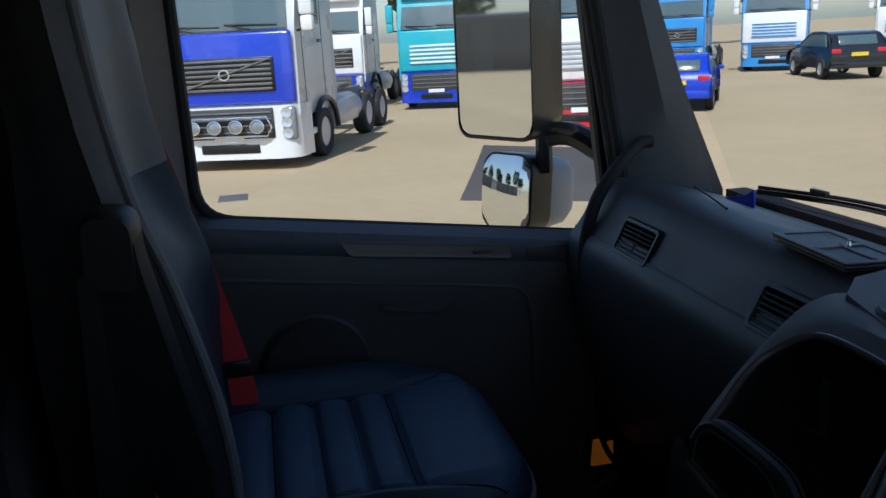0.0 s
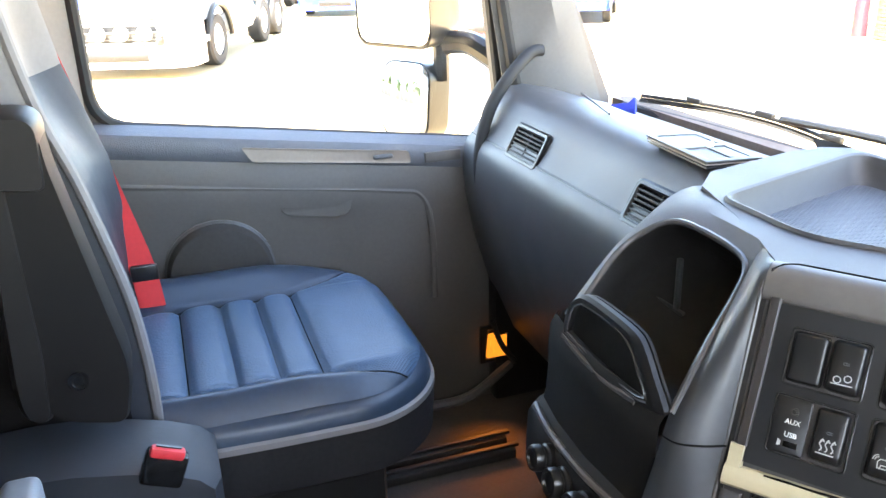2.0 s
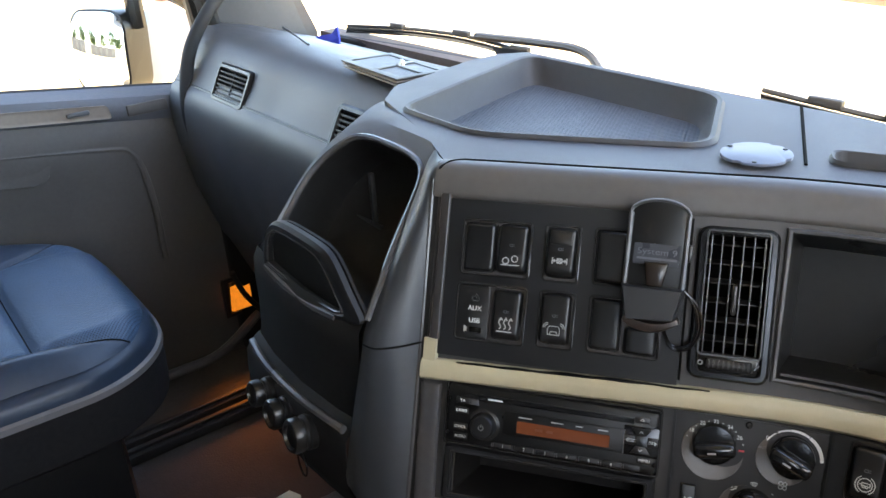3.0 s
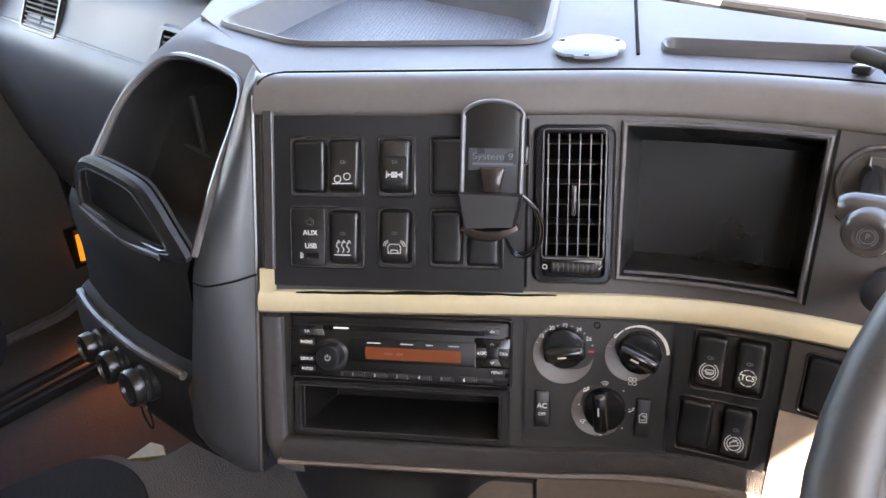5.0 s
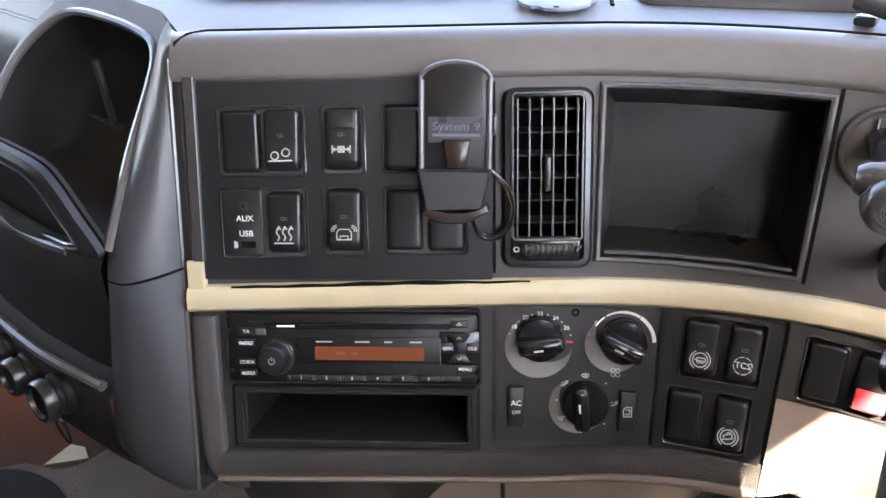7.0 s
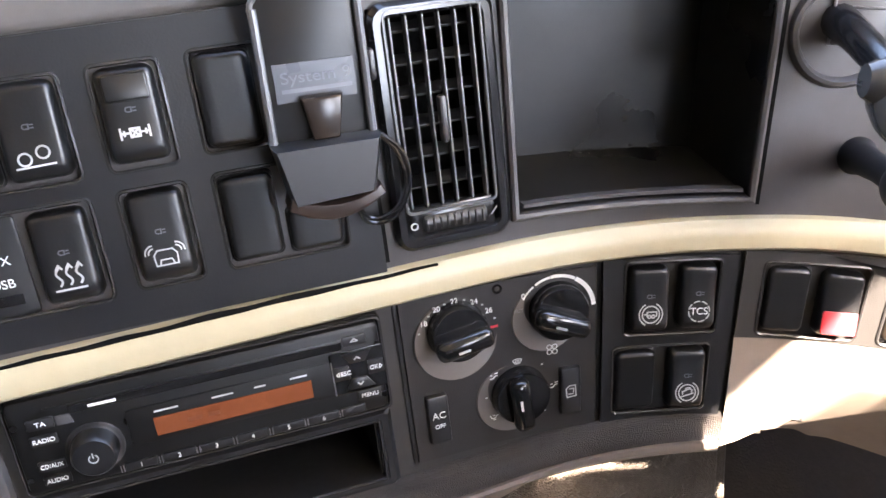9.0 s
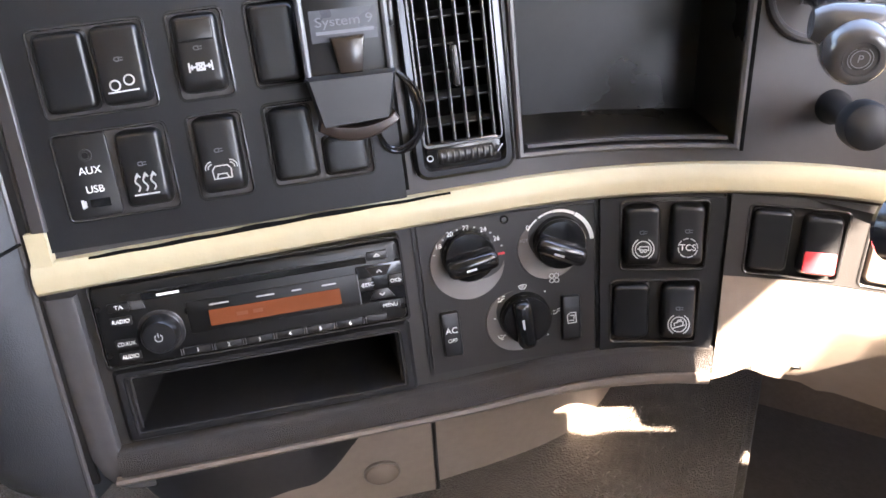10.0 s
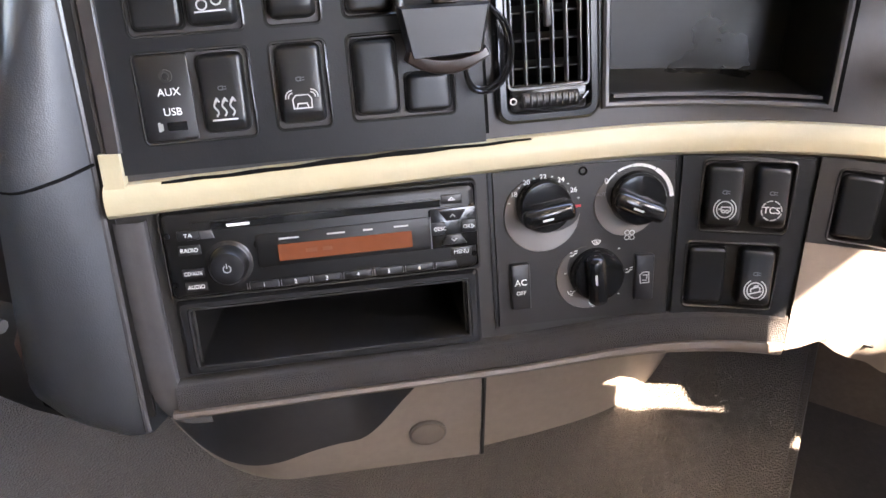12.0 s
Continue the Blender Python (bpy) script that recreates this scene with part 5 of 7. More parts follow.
# ---------------------------------------------------------------- phone cradle
def cradle():
    c = thing("phone_cradle", "black phone cradle with grey side rails and a cable", "phone holder", face_at(0.0795, 0.128, 0.020) @ Matrix.Rotation(radians(-1), 4, "Z"))
    part("stem", box(0.030, 0.045, 0.022, (0, -0.005, -0.010), 0.004), BLACK, c)
    head = [(-0.0235, -0.022), (0.0235, -0.022), (0.0235, 0.038)] + [(0.0235 * math.cos(radians(a)), 0.038 + 0.0125 * math.sin(radians(a))) for a in range(15, 180, 15)] + [(-0.0235, 0.038)]
    part("back_plate", slab(head, 0.007, 0.0015, 0.0), BLACK, c)
    part("label_plate", box(0.036, 0.017, 0.0006, (0.0, 0.0065, 0.0073)), LABEL, c, "dark grey label field")
    text_part("lettering", "System 9", 0.0072, LBAR, c, UP(0.0005, 0.0085, 0.0079), "grey printed lettering", width=0.031)
    ink("label_bar", [[(-15, 0), (15, 0)]], 1.8, c, UP(0.0005, 0.0030, 0.0079), LBAR, "grey plain bar")
    for x in (-0.0225, 0.0225):
        part("side_rail", tube([(x, -0.021, 0.0095), (x, 0.010, 0.0095), (x, 0.039, 0.0085)], 0.0020, 8), CRAIL, c, "grey side rail")
    part("top_rim", tube([(0.0235 * math.cos(radians(a)), 0.038 + 0.0125 * math.sin(radians(a)), 0.0085) for a in range(0, 181, 15)], 0.0014, 8), CRAIL, c)
    part("latch", slab([(-0.0060, -0.0100), (0.0060, -0.0100), (0.0095, 0.0095), (-0.0095, 0.0095)], 0.009, 0.002, 0.006), LATCH, c, "wedge-shaped brown-black release latch", at=UP(0.001, -0.009, 0))
    lo = [(-0.0190, -0.047), (0.0190, -0.045), (0.0245, -0.019), (-0.0245, -0.019)]
    cup = bmesh.new()
    rings(cup, [[(*p, 0.0) for p in lo], [(*p, 0.018) for p in lo], [(p[0] * 0.92, (p[1] + 0.033) * 0.90 - 0.033, 0.0215) for p in lo]])
    part("cup", cup, CUP, c, "tapered lower cup")
    low = [(0.0225 * u, -0.0445 - 0.0085 * (1 - u * u) + 0.0010 * u) for u in span(-1, 1, 12)] + [(0.0205 * u, -0.0395 - 0.0060 * (1 - u * u)) for u in span(1, -1, 12)]
    part("cup_foot", slab(low, 0.019, 0.0025, 0.0), FOOTB, c, "bowed dark brown foot", at=UP(0.001, -0.002, 0.002))
    part("clip_side", box(0.004, 0.014, 0.008, (0.0255, 0.010, 0.006), 0.0015), BLACK, c)
    for d in (0.0, 0.0022):
        loop = spline([(0.0240, -0.020, 0.008), (0.0330 + d, -0.031, 0.004), (0.0375 + d, -0.045, -0.002), (0.0355 + d, -0.059, -0.006), (0.0270 + d, -0.0665 - d, -0.008), (0.0170, -0.0650 - d, -0.007), (0.0110, -0.052, 0.004)], 6)
        part("cable", tube(loop, 0.0013, 8), GLOSS, c, "looped black cable")


FOOTB = mat("brown_foot_plastic", (0.022, 0.014, 0.011), 0.34, vary=0.2)
CRAIL = mat("cradle_rail", (0.075, 0.076, 0.080), 0.35, vary=0.15)
CUP = mat("cradle_cup_plastic", (0.014, 0.0132, 0.0135), 0.36, vary=0.12)
LATCH = mat("cradle_latch_plastic", (0.020, 0.014, 0.011), 0.25)
LABEL = mat("cradle_label", (0.035, 0.037, 0.045), 0.3)
cradle()


# ---------------------------------------------------------------- parking brake lever and stub
def park_brake():
    p = thing("parking_brake_lever", "glossy dark grey parking brake knob in a round bezel", "brake lever", face_at(0.3325, 0.128))
    part("bezel", lathe([(0.0290, -0.001), (0.0290, 0.002), (0.0275, 0.0042), (0.0255, 0.0046), (0.0240, 0.0030), (0.0232, 0.0008), (0.0010, 0.0008)], 40), FASCIA, p, "round dished bezel", at=UP(0.005, 0.006, 0))
    part("gate", box(0.030, 0.026, 0.004, (0.012, 0.012, 0.001), 0.001), FASCIA, p)
    part("gate_rim", box(0.0012, 0.026, 0.0022, (-0.0035, 0.012, 0.0030), 0.0005), EDGE, p)
    part("gate_step", box(0.030, 0.0016, 0.0016, (0.012, 0.018, 0.0032), 0.0005), BLACK, p)
    part("shaft", tube([(0.0, 0.014, -0.012), (0.002, 0.006, 0.020), (0.004, -0.006, 0.055), (0.006, -0.012, 0.078)], [0.010, 0.0085, 0.0075, 0.0075], 14), GLOSS, p)
    wing = []
    for k in range(13):
        t = -1 + 2 * k / 12
        r = 0.0115 * (1 - 0.35 * abs(t) ** 4)
        x = 0.0205 * t
        wing.append([(x + 0.006, -0.009 + r * math.cos(a), 0.079 + 0.9 * r * math.sin(a) - 0.004 * t * t) for a in (2 * math.pi * j / 14 for j in range(14))])
    w = rings(bmesh.new(), wing)
    nose = lathe([(0.0172, -0.018), (0.0188, -0.006), (0.0186, 0.002), (0.0174, 0.0078), (0.0148, 0.0116), (0.0116, 0.0130), (0.0098, 0.0128), (0.0092, 0.0118), (0.0066, 0.0114), (0.0058, 0.0122), (0.0010, 0.0122)], 36, m=UP(0.0062, -0.0205, 0.083) @ Matrix.Rotation(radians(18), 4, "X") @ Matrix.Scale(0.88, 4))
    me = bpy.data.meshes.new("n")
    nose.to_mesh(me)
    nose.free()
    w.from_mesh(me)
    bpy.data.meshes.remove(me)
    k = part("knob", w, KNOB, p, "polished grey grip")
    top = UP(0.0062, -0.0205, 0.083) @ Matrix.Rotation(radians(18), 4, "X") @ Matrix.Scale(0.88, 4) @ UP(0, 0, 0.0123)
    ink("symbol", [arc_pts(0, 0, 5.0, 0, 360, 18), arc_pts(0, 0, 6.6, 120, 240, 8), arc_pts(0, 0, 6.6, -60, 60, 8)], 0.5, k, top, EDGE)
    text_part("lettering", "P", 0.0062, EDGE, k, top)


KNOB = mat("polished_grey_plastic", (0.058, 0.052, 0.049), 0.24, coat=0.1)
park_brake()
tagged(part("push_knob", lathe([(0.0110, -0.001), (0.0085, 0.006), (0.0070, 0.030), (0.0075, 0.054), (0.0115, 0.058), (0.0130, 0.063), (0.0130, 0.072), (0.0118, 0.0775), (0.0085, 0.0800), (0.002, 0.0808)], 32), HANDLE, at=face_at(0.3556, 0.0695)), "round matt black push knob on the dashboard", "knob")


# ---------------------------------------------------------------- below the console: drawers and engine tunnel
def low_at(u, z, o=0.0):
    """A point on the upright face of the drawers: u along it."""
    t, n = Vector((math.cos(AZ), math.sin(AZ), 0)), Vector((math.sin(AZ), -math.cos(AZ), 0))
    return Vector((0.113, 0.660, 0)) + t * u + n * o + Vector((0, 0, z))


# darker than the taupe drawer: shade under the lip is in this colour
SCOOP = mat("shaded_pull_plastic", (0.030, 0.028, 0.028), 0.45, vary=0.15, bump=0.08, bscale=900, voro=True, spec=0.4)


LOCKP = mat("polished_taupe_plastic", (0.20, 0.160, 0.130), 0.18, vary=0.1)


def drawers():
    d = thing("drawer_unit", "taupe plastic drawer unit under the radio with a round lock", "drawer unit", kind="structure")
    # left door, its upper edge drawn in to a pull coloured dark for shade
    top, bot = 2.045, 1.922
    us = span(-0.245, 0.046, 48)
    back = lambda u: -6.0 * max(0.0, -0.115 - u) ** 2
    ease = lambda t: max(0.0, min(1.0, t)) ** 2 * (3 - 2 * max(0.0, min(1.0, t)))
    mouth = lambda u: top - 0.036 * ease(-u / 0.062) + 0.024 * ease((-0.165 - u) / 0.03)
    brim = lambda u: top - 0.076 * ease((0.012 - u) / 0.075) - 0.044 * ease((-0.06 - u) / 0.15)
    front, pull = [], []
    for u in us:
        b, m, e = back(u), mouth(u), min(brim(u), mouth(u) - 0.001)
        front.append([low_at(u, z, b + 0.0015 * math.sin(math.pi * (z - bot) / (e - bot))) for z in span(bot, e, 8)])
        pull.append([low_at(u, e + (m - e) * t, b - 0.55 * (m - e) * t ** 1.5) for t in span(0, 1, 6)] + [low_at(u, m + 0.004, b - 0.55 * (m - e) - 0.012)])
    part("drawer_front", sheet(front), TAUPE, d)
    part("pull_scoop", sheet(pull), SCOOP, d, "scooped pull, its shade put into the dark colour")
    part("end_return", sheet([[low_at(-0.245, z, back(-0.245) - k) for z in span(bot, top, 4)] for k in (0.0, 0.02, 0.10)]), SCOOP, d)
    # black plate set back in the opening, standing for the shade inside
    part("hollow", box(0.2, 0.01, 0.06, (0, 0, 0)), BLACK, d, at=Matrix.Translation(low_at(-0.10, 2.03, -0.075)) @ Matrix.Rotation(AZ, 4, "Z"))
    m = Matrix.Translation(low_at(0.0, 1.971, 0.001)) @ Matrix.Rotation(AZ, 4, "Z") @ Matrix.Rotation(radians(90), 4, "X")
    lock = part("lock", lathe([(0.0150, -0.002), (0.0150, 0.002), (0.0142, 0.0042), (0.0112, 0.0056), (0.0060, 0.0063), (0.0005, 0.0065)], 28), LOCKP, d, "round push lock", at=m)
    part("lock_ring", lathe([(0.0160, 0.0), (0.0160, 0.0028), (0.0148, 0.0034), (0.0140, 0.0028)], 28), TRIM, lock, "thin shiny ring")
    # right box, its wall turning away at the end
    foot = spline([Vector((0.150, 0.6945, 0)), Vector((0.170, 0.7125, 0)), Vector((0.191, 0.731, 0)), Vector((0.229, 0.769, 0)), Vector((0.253, 0.803, 0)), Vector((0.269, 0.850, 0)), Vector((0.276, 0.92, 0)), Vector((0.278, 1.05, 0))], 6)
    part("side_box", sheet([[p + Vector((0, 0, z)) for p in foot] for z in (2.09, 2.05, 2.0, 1.96, 1.928, 1.922)]), TAUPE, d, "taupe side box rounded off at its end")
    part("gap", box(0.003, 0.004, 0.125, (0, 0, 0)), BLACK, d, at=Matrix.Translation(low_at(0.0485, 1.985, -0.002)) @ Matrix.Rotation(AZ, 4, "Z"))


drawers()


MATR = mat("black_rubber_mat", (0.014, 0.0125, 0.012), 0.85, vary=0.25, bump=0.3, bscale=300, spec=0.15)


def tunnel():
    t = thing("engine_tunnel", "grained grey vinyl engine tunnel cover", "engine cover", kind="structure")
    edge = spline([(-0.31, 0.56, 1.92), (-0.325, 0.50, 1.92), (-0.40, 0.42, 1.92), (-0.40, 0.0, 1.92), (-0.40, -0.2, 1.92)], 5)
    rows = []
    for k, p in enumerate(edge):
        rows.append([p + Vector((-0.02, 0, -0.33)), p + Vector((-0.012, 0, -0.06)), p + Vector((0.0, 0, -0.012)), p + Vector((0.014, 0, 0.0)), Vector((-0.1, p.y, 1.924)), Vector((0.15, p.y, 1.924)), Vector((0.384, p.y, 1.922)), Vector((0.402, p.y, 1.914)), Vector((0.409, p.y, 1.898)), Vector((0.412, p.y, 1.6))])
    rows.insert(0, [Vector((q.x if k > 3 else q.x + 0.02, 1.12, q.z)) for k, q in enumerate(rows[0])])
    part("cover", sheet(rows), VINYL, t)
    part("edge_bead", tube([(0.405, 1.12, 1.906), (0.405, 0.5, 1.906), (0.405, -0.2, 1.906)], 0.007, 8), VINYL, t)
    lid = [(-0.40, 0.34), (-0.37, 0.44), (-0.315, 0.475), (-0.25, 0.470), (-0.19, 0.42), (-0.165, 0.30), (-0.165, -0.15), (-0.40, -0.15)]
    o = [(p.x, p.y) for p in spline([(*q, 0) for q in lid + lid[:1]], 4)[:-1]]
    part("sill_wedge", slab([(-0.389, 0.500), (-0.352, 0.540), (-0.372, 0.548), (-0.392, 0.540)], 0.006, 0.002, 1.868), BEIGE, t, "cream painted ledge beside the tunnel")
    part("rubber_mat", slab(list(reversed(o)), 0.012, 0.004, 1.922), MATR, t, "dark rubber mat on the tunnel")


tunnel()


# ---------------------------------------------------------------- steering wheel and stalk
def steering():
    w = thing("steering_wheel", "thick black steering wheel with two spokes", "steering wheel", Matrix.Translation((0.67, 0.572, 2.397)) @ Matrix.Rotation(radians(37), 4, "X") @ Matrix.Rotation(radians(18), 4, "Z"))
    R = 0.235
    part("rim", tube([(R * math.cos(2 * math.pi * k / 56), R * math.sin(2 * math.pi * k / 56), 0) for k in range(56)], 0.0165, 16, closed=True), RIM, w)
    part("hub", slab(outline(0.132, 0.114, 0.025), 0.040, 0.014, -0.045), BLACK, w)
    # unseen spokes, their upper edges shaped to trim the sun on the tunnel
    for s, rise in ((-1, 0.0), (1, -0.045)):
        rows = ((0.055, -0.02, -0.055, 0.054), (0.074, -0.019, -0.053, 0.058), (0.092, -0.018, -0.050, 0.074), (0.120, -0.017, -0.049, 0.073), (0.156, -0.014, -0.046, 0.070), (0.185, -0.010, -0.042, 0.068), (0.222, -0.004, -0.040, 0.066))
        part("spoke", sheet([[Vector((s * x, lo + (hi + rise - lo) * t, z)) for t in (0, 0.5, 1)] for x, z, lo, hi in rows], 0.012), DASH, w)
    part("column", tube([(0, 0, -0.03), (0.02, 0.05, -0.11), (0.03, 0.10, -0.19)], 0.028, 20), BLACK, w)
    # added block, out of view: it cuts the corner off the sun patch
    part("sun_block", box(0.066, 0.030, 0.05, (0.035, 0.075, -0.045), 0.008), BLACK, w, "unseen black block added to trim the sunlight")
    return w


RIM = mat("steering_leather", (0.017, 0.0165, 0.0165), 0.48, vary=0.35, scale=30, bump=0.06, bscale=420, rvary=0.2)
steering()
tagged(part("control_stalk", tube(spline([(0.575, 0.602, 2.360), (0.530, 0.600, 2.352), (0.470, 0.625, 2.345), (0.430, 0.655, 2.337), (0.4085, 0.668, 2.328)], 4), [0.007] * 4 + [0.008] * 4 + [0.010] * 4 + [0.0160] * 4 + [0.0115], 14), GLOSS), "glossy black steering column stalk", "stalk")


# ---------------------------------------------------------------- small things on the dash top
DISC = mat("blue_grey_disc", (0.125, 0.14, 0.185), 0.42, vary=0.08)


def disc():
    d = thing("round_badge", "pale notched round disc lying on the dash top", "disc", Matrix.Translation((0.1195, 0.808, 2.4335)))
    pts = []
    for k in range(60):
        a = 2 * math.pi * k / 60
        r = 0.0300 if (k % 15) not in (0, 1) else 0.0275
        pts.append((r * math.cos(a), r * math.sin(a)))
    part("plate", slab(pts, 0.0025, 0.0008), DISC, d)
    for a in (60, 180, 300):
        part("stud", lathe([(0.0022, 0.0024), (0.0022, 0.0034), (0.001, 0.0036)], 10), BLACK, d, at=Matrix.Translation((0.0265 * math.cos(radians(a)), 0.0265 * math.sin(radians(a)), 0)))


disc()


def clip_mount():
    c = thing("clip_mount", "small black clip mount on the dash top", "clip", Matrix.Translation((0.318, 0.866, 2.431)) @ Matrix.Diagonal((0.78, 0.78, 0.78, 1)))
    part("foot", box(0.018, 0.014, 0.008, (0, 0, 0.004), 0.003), BLACK, c)
    part("barrel", lathe([(0.006, -0.018), (0.0075, -0.015), (0.0075, 0.013), (0.0095, 0.015), (0.0095, 0.022), (0.006, 0.024)], 16, m=Matrix.Rotation(radians(100), 4, "Y")), RUBBER, c, at=Matrix.Translation((0.006, 0, 0.0165)))


clip_mount()


# ---------------------------------------------------------------- passenger seat
SX0, SX1, SY0, SY1 = -1.165, -0.600, -0.02, 0.480


def cushion_height(x, y):
    """The upholstered top: raised bolsters, channels across, edges rolled down all round."""
    ease = lambda t: max(0.0, min(1.0, t)) ** 2 * (3 - 2 * max(0.0, min(1.0, t)))
    a, b = seat_span(y)
    z = 2.076
    fade = 1 - ease((y - 0.25) / 0.16)
    z += 0.020 * fade * math.exp(-((x + 0.632) / 0.030) ** 2) + 0.022 * fade * math.exp(-((x + 1.10) / 0.06) ** 2)
    soft = ease((x + 1.01) / 0.02) * ease((-0.650 - x) / 0.02)
    for c in (0.10, 0.172, 0.240, 0.305):
        z -= 0.0085 * soft * math.exp(-((y - c) / 0.0065) ** 2)
    for p, q in ((0.03, 0.10), (0.10, 0.172), (0.172, 0.240), (0.240, 0.305)):
        if p < y < q:
            z += 0.006 * soft * math.sin(math.pi * (y - p) / (q - p))
    # creases beside the channels run out to the front corners
    run = max(0.0, y - 0.305)
    tail = 1 - ease((y - 0.36) / 0.10)
    z -= 0.007 * tail * (math.exp(-((x + 0.660 - 0.16 * run) / 0.006) ** 2) + math.exp(-((x + 1.0 + 0.5 * run) / 0.007) ** 2))
    z += 0.007 * ease((y - 0.305) / 0.04) * soft
    d = min(x - a, b - x, SY1 - y)
    if d < 0.050:
        z -= 0.022 * (1 - d / 0.050) ** 2.2
    z += 0.0022 * noise.noise(Vector((x * 9, y * 9, 0)))
    return z


def seat_span(y):
    """The cushion's left and right ends at y: rounded front corners."""
    r, q = 0.15, 0.20
    cut = lambda rad: 0.0 if y < SY1 - rad else rad - math.sqrt(max(0.0, rad * rad - (y - SY1 + rad) ** 2))
    return SX0 + cut(q), SX1 - cut(r)


SKIRT = mat("black_skirt_fabric", (0.018, 0.017, 0.018), 0.85, vary=0.2, bump=0.4, bscale=900, spec=0.15)
ARM = mat("armrest_plastic", (0.0092, 0.0080, 0.0078), 0.55, spec=0.18, bump=0.06, bscale=800, voro=True)
ARMEDGE = mat("armrest_leather", (0.0155, 0.0138, 0.0135), 0.45, spec=0.25, bump=0.05, bscale=800, voro=True)


def passenger_seat():
    s = thing("passenger_seat", "blue-black leather passenger seat with grey piping and folded armrest", "seat", (-0.88, 0.2, 1.60))
    inv = s.matrix_basis.inverted()

    def add(name, bm, m, label="", soft=True):
        return part(name, bm, m, s, label, inv, soft)

    nx, ny = 100, 96
    ys = [SY0 + (SY1 - SY0) * (0.6 * k / ny + 0.4 * math.sin(math.pi / 2 * k / ny)) for k in range(ny + 1)]
    us = span(0, 1, nx)
    inner = lambda x, y: 0.03 < y and -1.0 - 0.5 * max(0.0, y - 0.305) < x < -0.66 + 0.16 * max(0.0, y - 0.305)

    def grid(pick):
        bm = bmesh.new()
        vs = {}

        def vert(i, j):
            if (i, j) not in vs:
                y = ys[j]
                a, b = seat_span(y)
                x = a + (b - a) * us[i]
                vs[i, j] = bm.verts.new((x, y, cushion_height(x, y)))
            return vs[i, j]

        for i in range(nx):
            for j in range(ny):
                a, b = seat_span((ys[j] + ys[j + 1]) / 2)
                if pick(a + (b - a) * (us[i] + us[i + 1]) / 2, (ys[j] + ys[j + 1]) / 2):
                    bm.faces.new((vert(i, j), vert(i + 1, j), vert(i + 1, j + 1), vert(i, j + 1)))
        return bm

    add("cushion_panel", grid(inner), PERF, "perforated leather centre with stitched channels")
    add("cushion_border", grid(lambda x, y: not inner(x, y)), LEATHER)
    for c in (0.100, 0.172, 0.240, 0.305):
        line = [Vector((x, c, cushion_height(x, c) + 0.0004)) for x in span(-0.998, -0.662, 24)]
        add("seam", tube(line, 0.0016, 6), SEAM, "dark stitched seam")
    for x0, slope in ((-0.660, 0.16), (-1.0, -0.5)):
        line = [Vector((x0 + slope * max(0.0, y - 0.305), y, 0)) for y in span(0.0, 0.43, 40)]
        add("seam", tube([Vector((p.x, p.y, cushion_height(p.x, p.y) + 0.0004)) for p in line], 0.0015, 6), SEAM, "dark stitched seam")
    rim = [(seat_span(y)[1], y) for y in ys] + [(x, SY1) for x in span(seat_span(SY1)[1], seat_span(SY1)[0], 12)[1:-1]] + [(seat_span(y)[0], y) for y in reversed(ys)]
    rim = [Vector((x, y, 2.055 + 0.005 * math.exp(-((y - 0.10) / 0.12) ** 2) - 0.004 * noise.noise(Vector((x * 4, y * 4, 3))))) for x, y in rim]
    c = Vector((-0.88, 0.2, 0))

    def ring(out, dz):
        res = []
        for p in rim:
            d = Vector((p.x - c.x, p.y - c.y, 0)).normalized()
            res.append(p + d * out + Vector((0, 0, dz)))
        return res

    add("roll", sheet([ring(-0.004, 0.001), ring(0.008, -0.005), ring(0.014, -0.014), ring(0.017, -0.030)]), LEATHER)
    add("piping", sheet([ring(0.017, -0.028), ring(0.0225, -0.031), ring(0.0235, -0.040), ring(0.0175, -0.043)]), PIPE, "pale grey piping band")
    add("skirt", sheet([ring(0.0175, -0.042), ring(0.021, -0.07), ring(0.018, -0.12), ring(0.0, -0.135)]), SKIRT, "black fabric seat skirt")
    add("base", box(0.50, 0.40, 0.34, (-0.875, 0.19, 1.775), 0.03), BLACK, "black seat base")
    # backrest
    front = [(0.048, 2.05), (0.048, 2.16), (0.026, 2.28), (0.006, 2.36), (-0.034, 2.44), (-0.066, 2.51), (-0.080, 2.60), (-0.084, 2.71), (-0.082, 2.85), (-0.10, 2.95)]
    sidef = [(0.052, 2.06), (0.052, 2.16), (0.044, 2.26), (0.026, 2.35), (0.004, 2.44), (-0.022, 2.52), (-0.044, 2.62), (-0.058, 2.72), (-0.072, 2.85), (-0.10, 2.95)]
    back = [(-0.155, 2.05), (-0.163, 2.16), (-0.168, 2.28), (-0.168, 2.36), (-0.165, 2.44), (-0.162, 2.52), (-0.160, 2.61), (-0.165, 2.72), (-0.175, 2.85), (-0.185, 2.95)]
    far = [-0.032, -0.032, -0.020, -0.012, -0.016, -0.014, -0.008, 0.0, 0.0, 0.0]
    rows, shell = [], []
    for (fy, fz), (sy, sz), (by, bz), q in zip(front, sidef, back, far):
        w = 1.0 - 0.25 * max(0, (fz - 2.5) / 0.45)
        xc, hw = -0.875, 0.255 * w
